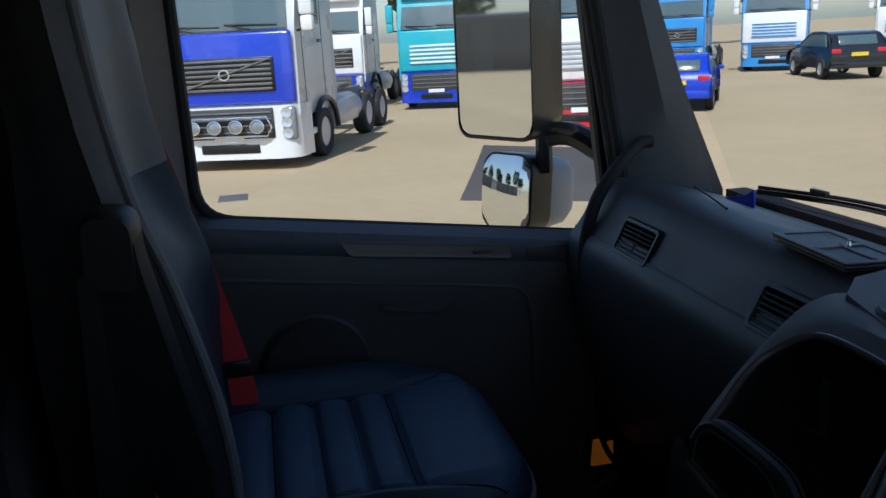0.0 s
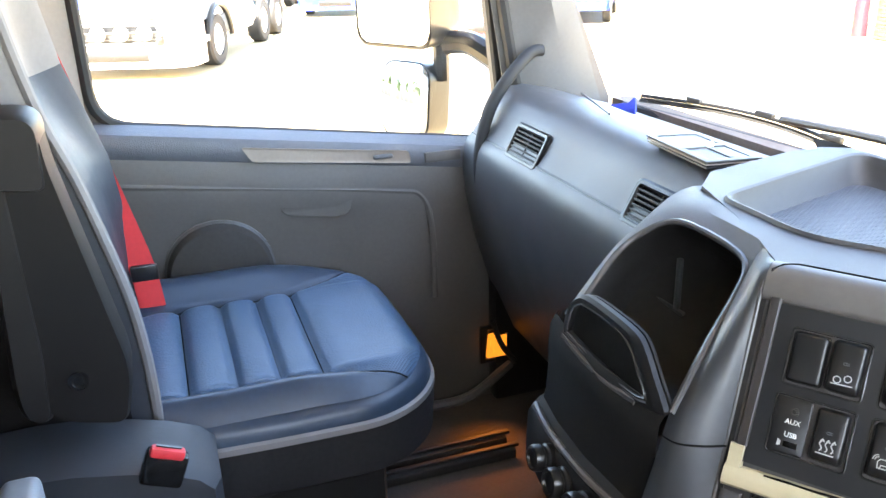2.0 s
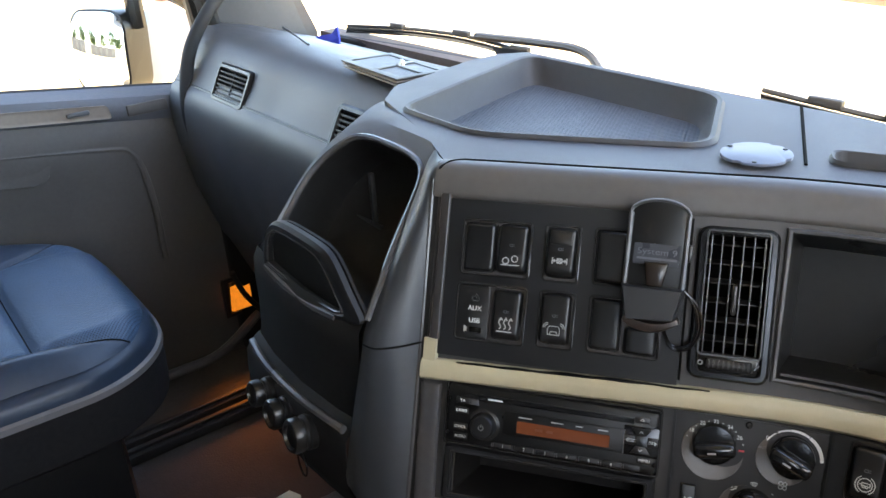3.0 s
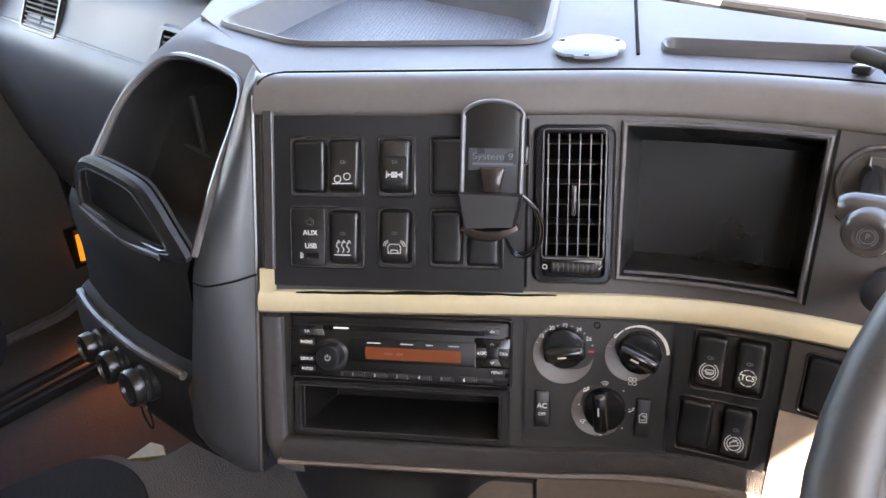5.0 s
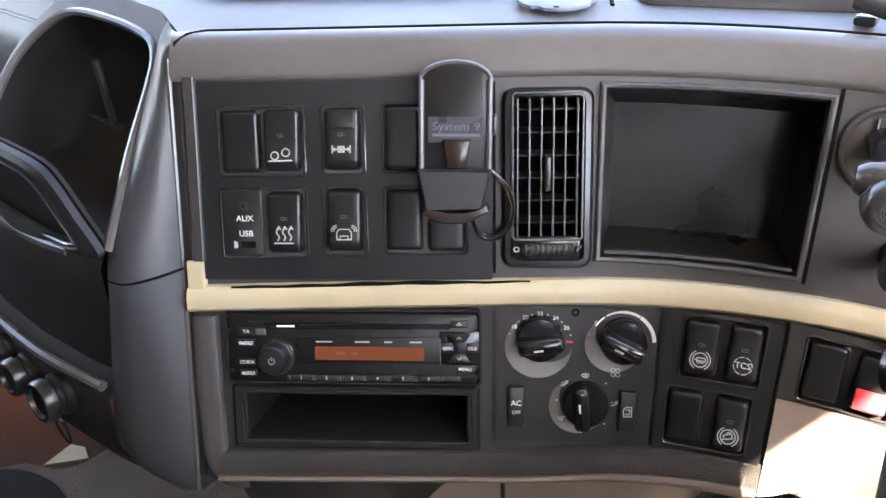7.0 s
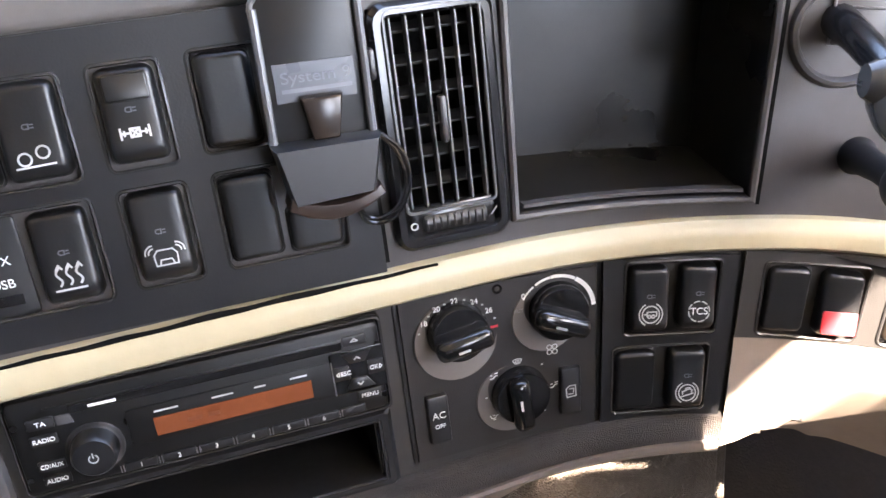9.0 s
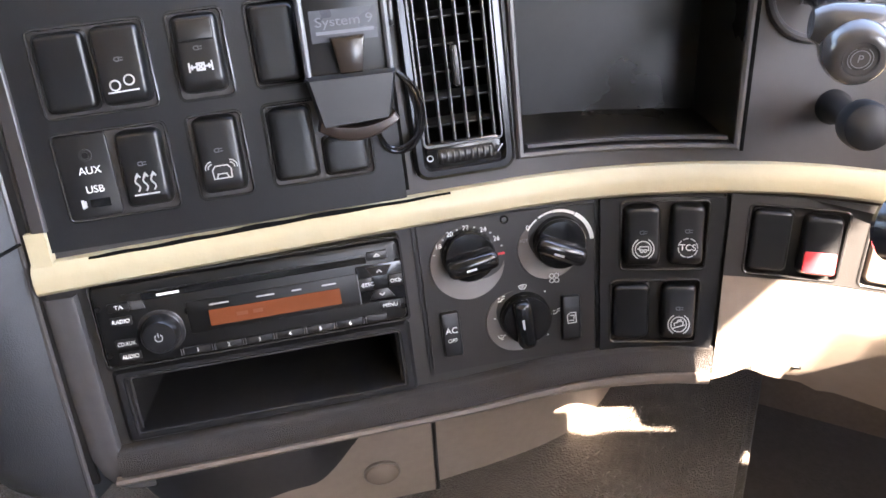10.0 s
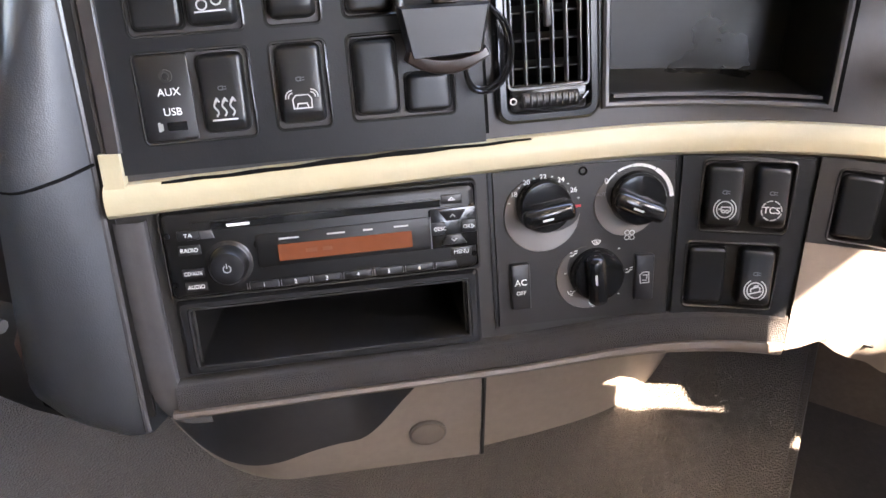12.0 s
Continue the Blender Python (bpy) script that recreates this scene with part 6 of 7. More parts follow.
        rows.append([Vector((xc - hw, sy + q - 0.03, sz)), Vector((xc - hw, sy + q + 0.004, sz)), Vector((xc - hw * 0.82, fy + q + 0.012, fz)), Vector((xc - hw * 0.6, fy + 0.7 * q - 0.004, fz)), Vector((xc, fy - 0.012, fz)), Vector((xc + hw * 0.6, fy - 0.004, fz)), Vector((xc + hw * 0.82, fy + 0.012, fz)), Vector((xc + hw, sy + 0.004, sz)), Vector((xc + hw + 0.004, sy - 0.03, sz))])
        shell.append([Vector((xc + hw + 0.002, sy - 0.028, sz)), Vector((xc + hw + 0.006, (sy + by) / 2, sz)), Vector((xc + hw, by + 0.03, bz)), Vector((xc + hw * 0.8, by, bz)), Vector((xc - hw * 0.8, by, bz)), Vector((xc - hw, by + 0.03, bz)), Vector((xc - hw, sy + q - 0.028, sz))])
    add("backrest", sheet([spline(r, 3) for r in rows[:6]]), BACKLEATHER, "blue-black leather backrest")
    add("headrest", sheet([spline(r, 3) for r in rows[5:]]), GREY, "grey leather upper backrest")
    add("back_shell", sheet([spline(r, 2) for r in shell]), FABRIC, "dark fabric back shell")
    pip = spline([Vector((-0.875 + 0.255 * (1 - 0.25 * max(0, (z - 2.5) / 0.45)) + 0.004, y + 0.004, z)) for y, z in sidef], 4)
    add("back_piping", tube(pip, 0.0075, 8), PIPE, "pale grey piping")
    # folded armrest
    arm = rounded_poly([(-0.058, 2.534), (-0.078, 2.20), (-0.040, 2.165), (0.028, 2.15), (0.045, 2.22), (-0.006, 2.49), (-0.008, 2.531)], [0.02, 0.03, 0.02, 0.015, 0.03, 0.02, 0.02], 4)
    bm = bmesh.new()
    rings(bm, [[(-0.560, y, z) for y, z in arm], [(-0.508, y, z) for y, z in arm], [(-0.500, y * 0.94 - 0.001, (z - 2.35) * 0.985 + 2.35) for y, z in arm]])
    arm_ob = add("armrest", bm, ARM, "dark folded armrest")
    cap = rounded_poly([(-0.060, 2.548), (-0.064, 2.462), (-0.010, 2.456), (-0.006, 2.542)], [0.022, 0.01, 0.01, 0.022], 5)
    bm = bmesh.new()
    rings(bm, [[(-0.563, y, z) for y, z in cap], [(-0.505, y, z) for y, z in cap], [(-0.494, y * 0.9 - 0.003, (z - 2.502) * 0.9 + 2.502) for y, z in cap]])
    add("armrest_cap", bm, ARMEDGE, "brown-grey leather armrest end")
    pad = rounded_poly([(-0.048, 2.492), (-0.070, 2.485), (-0.092, 2.21), (-0.084, 2.176), (-0.054, 2.170), (-0.046, 2.26)], [0.008, 0.01, 0.02, 0.014, 0.014, 0.02], 4)
    bm = bmesh.new()
    rings(bm, [[(-0.556, y, z) for y, z in pad], [(-0.506, y, z) for y, z in pad], [(-0.497, -0.067 + (y + 0.067) * 0.72, 2.33 + (z - 2.33) * 0.975) for y, z in pad]])
    add("armrest_pad", bm, ARMEDGE, "brown-grey leather pad")
    add("armrest_bolt", lathe([(0.012, 0), (0.012, 0.004), (0.008, 0.004), (0.006, 0.001)], 18, m=Matrix.Translation((-0.4995, -0.018, 2.222)) @ Matrix.Rotation(radians(90), 4, "Y")), GLOSS, "black bolt cap")
    # side cover with the buckle
    cov = [(-0.145, 2.128), (-0.09, 2.130), (-0.038, 2.126), (0.03, 2.112), (0.07, 2.100), (0.110, 2.082), (0.128, 2.062), (0.128, 1.98), (0.10, 1.90), (-0.16, 1.90)]
    bm = bmesh.new()
    rings(bm, [[(-0.575, y, z) for y, z in cov], [(-0.475, y, z) for y, z in cov], [(-0.455, y * 0.95 - 0.004, (z - 2.0) * 0.94 + 2.0) for y, z in cov]])
    add("side_cover", bm, COVER, "blue-grey plastic side cover")
    return s


COVER = mat("seat_cover_plastic", (0.026, 0.029, 0.036), 0.5, bump=0.2, bscale=700, voro=True)
passenger_seat()


def buckle():
    b = thing("belt_buckle", "black belt buckle with a red release button", "belt buckle", Matrix.Translation((-0.452, 0.064, 2.112)) @ Matrix.Rotation(radians(-22), 4, "X"))
    part("body", box(0.022, 0.052, 0.046, (0, 0, -0.004), 0.006), GLOSS, b)
    part("button", box(0.014, 0.042, 0.014, (0.005, -0.002, 0.020), 0.004), REDP, b, "red release button")
    part("slot", box(0.004, 0.030, 0.002, (0.004, -0.002, 0.0275)), BLACK, b)


buckle()


def belt():
    b = thing("seat_belt", "bright red seat belt webbing beside the passenger seat", "seat belt", (-1.0, 0.05, 2.12))
    inv = b.matrix_basis.inverted()
    line = [(-1.215, -0.150, 2.95), (-1.205, -0.088, 2.70), (-1.200, -0.046, 2.546), (-1.195, -0.024, 2.464), (-1.17, 0.014, 2.33), (-1.12, 0.040, 2.25), (-1.06, 0.068, 2.16), (-1.03, 0.078, 2.09), (-1.02, 0.080, 2.045)]
    rows = [[p + Vector((0, -0.046, -0.006)), p + Vector((0.001, -0.023, -0.003)), p] for p in spline(line, 4)]
    part("webbing", sheet(rows, 0.0016), RED, b, at=inv)
    part("stay", box(0.012, 0.048, 0.030, (-1.046, 0.050, 2.142), 0.003), BLACK, b, "black plastic stay", at=inv)
    part("anchor", box(0.03, 0.05, 0.04, (-1.015, 0.055, 2.035), 0.006), BLACK, b, at=inv)


belt()

# ---------------------------------------------------------------- door card and what is on it


POSTT = mat("post_lining", (0.20, 0.180, 0.165), 0.6, vary=0.1, bump=0.1, bscale=800, voro=True)


def sill(y):
    return 2.375 - 0.1365 * (y - 0.06)


def door_card():
    d = thing("door_1", "dark grey plastic passenger door card below the window", "door", kind="structure")
    ys = span(-0.15, 0.925, 20)
    rows = []
    for y in ys:
        z = sill(y)
        rows.append([Vector((XL - 0.044, y, z - 0.004)), Vector((XL - 0.02, y, z - 0.010)), Vector((XL + 0.004, y, z - 0.018)), Vector((XL + 0.012, y, z - 0.030)), Vector((XL + 0.012, y, z - 0.055)), Vector((XL + 0.004, y, z - 0.068))])
    part("ledge", sheet(rows), LEDGE, d, "blue-grey window ledge")
    rows = []
    for y in ys:
        z = sill(y)
        bulge = 0.010 * math.exp(-((y - 0.3) / 0.4) ** 2)
        rows.append([Vector((XL + 0.004, y, z - 0.067)), Vector((XL + 0.006 + bulge, y, z - 0.10)), Vector((XL + 0.004 + bulge, y, z - 0.16)), Vector((XL + 0.0, y, z - 0.21)), Vector((XL + 0.0, y, 2.0)), Vector((XL + 0.0, y, 1.8)), Vector((XL + 0.0, y, 1.6))])
    part("card", sheet(rows), DOOR, d)
    part("rear_frame", sheet([[Vector((x, y, z)) for z in (1.6, 2.2, 2.6, 3.15)] for x, y in ((XL + 0.01, -0.16), (XL + 0.008, -0.075), (XL - 0.02, -0.045), (XL - 0.042, -0.02))]), POSTT, d, "taupe lining of the door post")
    # pull recess with lever
    a = [(0.265, sill(0.265) - 0.034), (0.625, sill(0.625) - 0.030), (0.630, sill(0.63) - 0.058), (0.285, sill(0.285) - 0.064)]
    o = rounded_poly(a, [0.008] * 4, 3)
    bm = bmesh.new()
    rings(bm, [[(XL + 0.0135, y, z) for y, z in o], [(XL + 0.0165, y, z) for y, z in o], [(XL + 0.0150, 0.45 + (y - 0.45) * 0.97, sill(y) - 0.046 + (z - sill(y) + 0.046) * 0.7) for y, z in o]])
    part("pull_recess", bm, TAUPE, d, "pale taupe pull recess")
    part("lever", box(0.010, 0.045, 0.010, (XL + 0.020, 0.565, sill(0.565) - 0.044), 0.004), DASH, d, "small door lever")
    part("switch_pad", box(0.010, 0.085, 0.024, (XL + 0.013, 0.705, sill(0.705) - 0.040), 0.003), DOOR, d, "window switch pad", at=Matrix())
    # pocket outline and armrest swell
    pocket = spline([(XL + 0.008, -0.02, 2.262), (XL + 0.011, 0.06, 2.252), (XL + 0.012, 0.30, 2.220), (XL + 0.009, 0.58, 2.180), (XL + 0.007, 0.655, 2.155), (XL + 0.006, 0.678, 2.06), (XL + 0.005, 0.68, 1.90)], 6)
    part("pocket_edge", tube([p - Vector((0.0035, 0, 0)) for p in pocket], 0.008, 8), DOOR, d)
    scoop = [(0.325, 2.192), (0.332, 2.168), (0.352, 2.153), (0.41, 2.142), (0.462, 2.134), (0.485, 2.146), (0.497, 2.172)]
    part("hand_scoop", slab(list(reversed([(p.x, p.y) for p in spline([(*q, 0) for q in scoop], 5)])), 0.006, 0.0055, 0.0), DOOR, d, at=Matrix(((0, 0, 1, XL + 0.0065), (1, 0, 0, 0), (0, 1, 0, 0), (0, 0, 0, 1))))


door_card()
SPEAKER = mat("speaker_cloth", (0.048, 0.045, 0.043), 0.9, vary=0.15, bump=0.4, bscale=900, spec=0.15)
sp = tagged(part("door_speaker", lathe([(0.112, -0.01), (0.112, 0.020), (0.104, 0.032), (0.07, 0.040), (0.01, 0.043)], 36), SPEAKER, at=Matrix.Translation((XL + 0.002, 0.195, 2.045)) @ Matrix.Rotation(radians(90), 4, "Y")), "round dark fabric speaker cover on the door", "speaker")
part("rim", lathe([(0.111, -0.008), (0.117, -0.006), (0.117, 0.006), (0.1115, 0.012)], 36), DASH, sp, "plastic speaker rim")

tagged(part("grab_handle", tube(spline([(-1.19, 0.925, 2.470), (-1.185, 0.895, 2.466), (-1.165, 0.838, 2.424), (-1.165, 0.795, 2.365), (-1.165, 0.772, 2.295), (-1.165, 0.765, 2.235), (-1.175, 0.775, 2.16), (-1.20, 0.79, 2.13)], 6), 0.0135, 12), RUBBER), "curved black grab handle beside the windscreen pillar", "handle")


# ---------------------------------------------------------------- things on the passenger dash
CREAM = mat("cream_card_edge", (0.115, 0.112, 0.098), 0.45, vary=0.12)


def booklet():
    b = thing("permit_holder", "stack of booklets with a pale framed card holder", "card holder", Matrix.Translation((-0.540, 0.872, 2.3935)) @ Matrix.Rotation(radians(-5), 4, "Z") @ Matrix.Diagonal((0.90, 0.86, 0.66, 1)))
    W, D = 0.196, 0.098
    sk = lambda w, d: [(-w / 2, -d / 2), (w / 2, -d / 2), (w / 2 + 0.006, d / 2), (-w / 2 + 0.012, d / 2)]
    for k, (w, d, m, z) in enumerate(((W - 0.012, D - 0.012, BLACK, 0.0), (W - 0.004, D - 0.004, PANEL, 0.0035), (W - 0.016, D - 0.010, BLACK, 0.0070), (W - 0.004, D - 0.002, TAUPE, 0.0105), (W - 0.008, D - 0.006, BLACK, 0.0140))):
        part("booklet", slab(sk(w, d), 0.0032, 0.0006, z), m, b)
    outer, inner = sk(W, D), sk(W - 0.026, D - 0.026)
    part("frame", frame_ring(outer, inner, 0.004, 0.0175, 0.001), CREAM, b, "pale cream frame")
    part("insert", box(W - 0.03, D - 0.028, 0.001, (0.004, 0, 0.0185)), DASH, b)
    part("bar", box(0.013, D - 0.014, 0.004, (0.010, 0, 0.0200), 0.001), CREAM, b)
    part("cross_bar", box(0.085, 0.007, 0.004, (0.045, 0.004, 0.0200), 0.001), CREAM, b)
    part("pin", lathe([(0.004, 0.013), (0.003, 0.020), (0.0015, 0.026), (0.0025, 0.028), (0.0005, 0.030)], 10), CHROME, b, at=Matrix.Translation((0.016, 0.012, 0.007)))


booklet()


def pennant():
    p = thing("blue_pennant", "small folded bright blue card at the windscreen corner", "card", (-1.05, 1.045, 2.346))
    flap = [(-0.068, 0.014, 0.006), (-0.030, 0.004, -0.004), (0.062, -0.004, 0.002), (0.056, 0.000, 0.020), (0.041, 0.006, 0.040), (0.010, 0.010, 0.022)]
    part("flap", rings(bmesh.new(), [flap, [(x, y + 0.003, z) for x, y, z in flap]]), BLUE, p, soft=False)
    fold = [(-0.040, -0.006, -0.012), (0.050, -0.010, -0.008), (0.046, -0.006, 0.010), (-0.024, -0.002, 0.004)]
    part("fold", rings(bmesh.new(), [fold, [(x, y + 0.003, z) for x, y, z in fold]]), VIOLET, p, "shaded violet fold", soft=False)


VIOLET = mat("violet_card", (0.10, 0.07, 0.25), 0.5)
pennant()
tagged(part("dash_slot", tube([(-1.06, 0.955, 2.3935), (-0.95, 0.925, 2.3955), (-0.84, 0.893, 2.3965)], 0.0022, 6), BLACK), "dark narrow demister slot in the dash top", "slot")


def foot_lamp():
    f = thing("marker_lamp", "glowing amber lamp low in the passenger footwell", "lamp", Matrix.Translation((-1.225, 0.820, 1.762)) @ Matrix.Diagonal((1.0, 0.74, 0.88, 1)))
    bm = bmesh.new()
    rings(bm, [[(0.0, -0.030, -0.044), (0.0, 0.044, -0.044), (0.0, 0.044, 0.030), (0.0, -0.020, 0.026)], [(0.016, -0.026, -0.040), (0.016, 0.040, -0.040), (0.016, 0.040, 0.026), (0.016, -0.016, 0.022)]])
    part("lens", bm, AMBER, f, "glowing amber lens")
    part("housing", frame_ring([(-0.05, -0.06), (0.05, -0.06), (0.05, 0.055), (-0.05, 0.055)], [(-0.031, -0.045), (0.045, -0.045), (0.045, 0.045), (-0.021, 0.041)], 0.010, 0, 0.003), BLACK, f, at=Matrix(((0, 0, 1, 0), (1, 0, 0, 0), (0, 1, 0, 0), (0, 0, 0, 1))))
    part("strap", tube(spline([(0.032, -0.020, 0.085), (0.034, -0.002, 0.035), (0.034, 0.020, -0.005), (0.026, 0.065, -0.06)], 5), 0.009, 8), RUBBER, f, "dark hanging strap")
    la = bpy.data.lights.new("marker_glow", "AREA")
    la.energy, la.color, la.size, la.spread = 0.009, (1.0, 0.30, 0.05), 0.06, radians(80)
    lo = new("marker_glow", la)
    lo.matrix_world = look((-1.16, 0.80, 1.74), (-0.90, 0.66, 1.56))


foot_lamp()


def seat_rail(x):
    r = thing("seat_rail", "dark steel seat rail bolted along the cab floor", "rail", (x, 0.45, 1.60), group="seat rails")
    part("channel", box(0.034, 0.64, 0.022, (0, 0, 0.011), 0.004), RUBBER, r)
    part("runner", box(0.012, 0.66, 0.008, (0, 0, 0.026), 0.002), RUBBER, r)


seat_rail(-1.038)
seat_rail(-0.985)
tagged(part("sill_strip", tube(spline([(-1.20, 0.35, 1.63), (-1.185, 0.62, 1.64), (-1.18, 0.74, 1.65), (-1.21, 0.86, 1.70)], 5), 0.012, 8), DASH), "grey door sill strip along the floor", "trim", kind="structure")
tagged(part("kick_panel", box(0.06, 0.22, 0.50, (XL + 0.01, 0.93, 1.85), 0.01), PIT), "dark kick panel in the footwell corner", "panel", kind="structure")


# ---------------------------------------------------------------- bunk behind the seats
def bunk():
    b = thing("bunk", "brown-grey covered bunk mattress on a pale plastic base", "bunk", (0.3, -0.55, 1.60))
    inv = b.matrix_basis.inverted()
    top = rounded_poly([(-1.20, -0.95), (0.88, -0.95), (0.88, -0.085), (-0.256, -0.066), (-0.42, -0.135), (-0.90, -0.235), (-1.20, -0.26)], [0.03, 0.03, 0.05, 0.07, 0.15, 0.1, 0.05], 6)
    part("mattress", slab(list(reversed(top)), 0.17, 0.035, 2.16), MATTRESS, b, "brown-grey fabric mattress", at=inv)
    part("base", box(1.14, 0.82, 0.55, (0.31, -0.52, 1.885), 0.02), FABRIC, b, at=inv)
    part("edge_strip", box(0.05, 0.038, 0.40, (-0.297, -0.062, 2.02), 0.010, 3), POST, b, "pale blue-grey plastic corner post", at=inv)
    part("corner_groove", box(0.004, 0.010, 0.40, (-0.297, -0.083, 2.02)), BLACK, b, at=inv)


POST = mat("pale_post_plastic", (0.17, 0.19, 0.22), 0.45)
MATTRESS = mat("mattress_cover", (0.032, 0.029, 0.028), 0.95, vary=0.12, bump=0.4, bscale=700, spec=0.1)
bunk()
tagged(part("side_lining", box(0.014, 0.80, 1.64, (-1.286, -0.60, 2.42), 0.003), FABRIC), "dark fabric lining on the cab side beside the bunk", "lining", kind="structure")
tagged(part("curtain", sheet([[Vector((-1.2 + 0.95 * k / 40, -0.965 - 0.02 * math.sin(k * 1.9), z)) for z in (2.334, 2.8, 3.25)] for k in range(41)], 0.003), FABRIC), "dark gathered curtain behind the bunk mattress", "curtain")


# ---------------------------------------------------------------- outside: yard, lorries, cars, building
# dark colour of the cast shadow painted on the yard
GROUND_SHADE = mat("painted_ground_shade", (0.075, 0.066, 0.060), 0.9, vary=0.2, scale=0.8)
YARD = mat("sandy_yard", (0.43, 0.335, 0.205), 0.95, vary=0.10, scale=0.30, bump=0.5, bscale=24, spec=0.15)
W_PAINT = mat("white_paint", (0.78, 0.78, 0.77), 0.28, vary=0.04, scale=1.5, coat=0.4)
G_PAINT = mat("silver_paint", (0.50, 0.51, 0.53), 0.32, vary=0.05, scale=1.5, coat=0.3)
B_PAINT = mat("royal_blue_paint", (0.010, 0.045, 0.50), 0.25, vary=0.05, scale=1.5, coat=0.5)
T_PAINT = mat("turquoise_paint", (0.04, 0.42, 0.50), 0.3, vary=0.05, scale=1.5, coat=0.5)
C_PAINT = mat("sky_blue_paint", (0.04, 0.25, 0.60), 0.3, vary=0.05, scale=1.5, coat=0.5)
K_PAINT = mat("black_car_paint", (0.012, 0.013, 0.016), 0.15, vary=0.1, coat=0.8)
DGLASS = mat("dark_window_glass", (0.075, 0.115, 0.13), 0.08, vary=0.2, scale=1.0)
TYRE = mat("tyre_rubber", (0.02, 0.02, 0.021), 0.8, vary=0.2)
STEEL = mat("dusty_steel", (0.16, 0.155, 0.15), 0.55, metal=0.4, vary=0.2)
PLATE_Y = mat("yellow_plate", (0.75, 0.55, 0.03), 0.4)
R_PAINT = mat("red_paint", (0.55, 0.02, 0.03), 0.35, vary=0.08, scale=2)
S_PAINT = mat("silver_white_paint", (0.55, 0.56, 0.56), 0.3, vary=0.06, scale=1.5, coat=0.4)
GRILLE = mat("dusty_grille_plastic", (0.045, 0.046, 0.048), 0.6, vary=0.2, scale=3)
HGLASS = mat("headlamp_glass", (0.26, 0.28, 0.29), 0.08, metal=0.2, vary=0.3, scale=12)
LAMP = mat("lamp_glass", (0.65, 0.67, 0.68), 0.1, metal=0.5)
BRICK = mat("brick_face", (0.15, 0.085, 0.055), 0.85, vary=0.3, scale=6)
BROWN_D = mat("brown_door", (0.13, 0.06, 0.045), 0.5, vary=0.15, scale=3)
BARK = mat("bark", (0.10, 0.075, 0.05), 0.9, vary=0.3, scale=5)
LEAF = mat("leaf", (0.055, 0.095, 0.03), 0.7, vary=0.45, scale=1.2)
TIN = mat("weathered_cladding", (0.17, 0.17, 0.165), 0.6, vary=0.2, scale=0.6)

YARD_Z = 0.40
NEAR = 0.846


def on_yard(x, y):
    return Matrix.Translation((x * NEAR, y * NEAR, YARD_Z))


bm = bmesh.new()
bmesh.ops.create_grid(bm, x_segments=60, y_segments=60, size=420, matrix=Matrix.Translation((-40, 40, YARD_Z)))
tagged(part("ground", bm, YARD), "dry sandy concrete lorry yard", "ground", kind="structure")
# outline of a cast shadow, laid on the ground as a dark slab
patch_o = [(-16.5, 4.7), (-13.5, 3.7), (-10.9, 2.8), (-10.4, 3.66), (-9.9, 4.6), (-12.0, 5.6), (-15.0, 6.3)]
tagged(part("shadow_patch", slab(patch_o, 0.006, 0.003, YARD_Z), GROUND_SHADE), "dark patch painted as a cast shadow on the yard", "tarmac patch", kind="structure")
tagged(part("drain_cover", slab(outline(0.55, 0.45, 0.02), 0.012, 0.003, 0.0), STEEL, at=on_yard(-15.1, -0.5)), "rusty square drain cover set in the yard", "drain cover")


def wheel(parent, at, r=0.50, w=0.30, hub=None, name="wheel"):
    k = part(name, lathe([(r * 0.55, -w / 2), (r * 0.93, -w / 2), (r, -w * 0.36), (r, w * 0.36), (r * 0.93, w / 2), (r * 0.62, w / 2), (r * 0.58, w * 0.30)], 28), TYRE, parent, at=at)
    part("rim", lathe([(r * 0.60, w * 0.42), (r * 0.56, w * 0.46), (r * 0.50, w * 0.20), (r * 0.26, w * 0.16), (r * 0.24, w * 0.40), (r * 0.10, w * 0.44), (r * 0.01, w * 0.44)], 24), hub or STEEL, k)
    return k


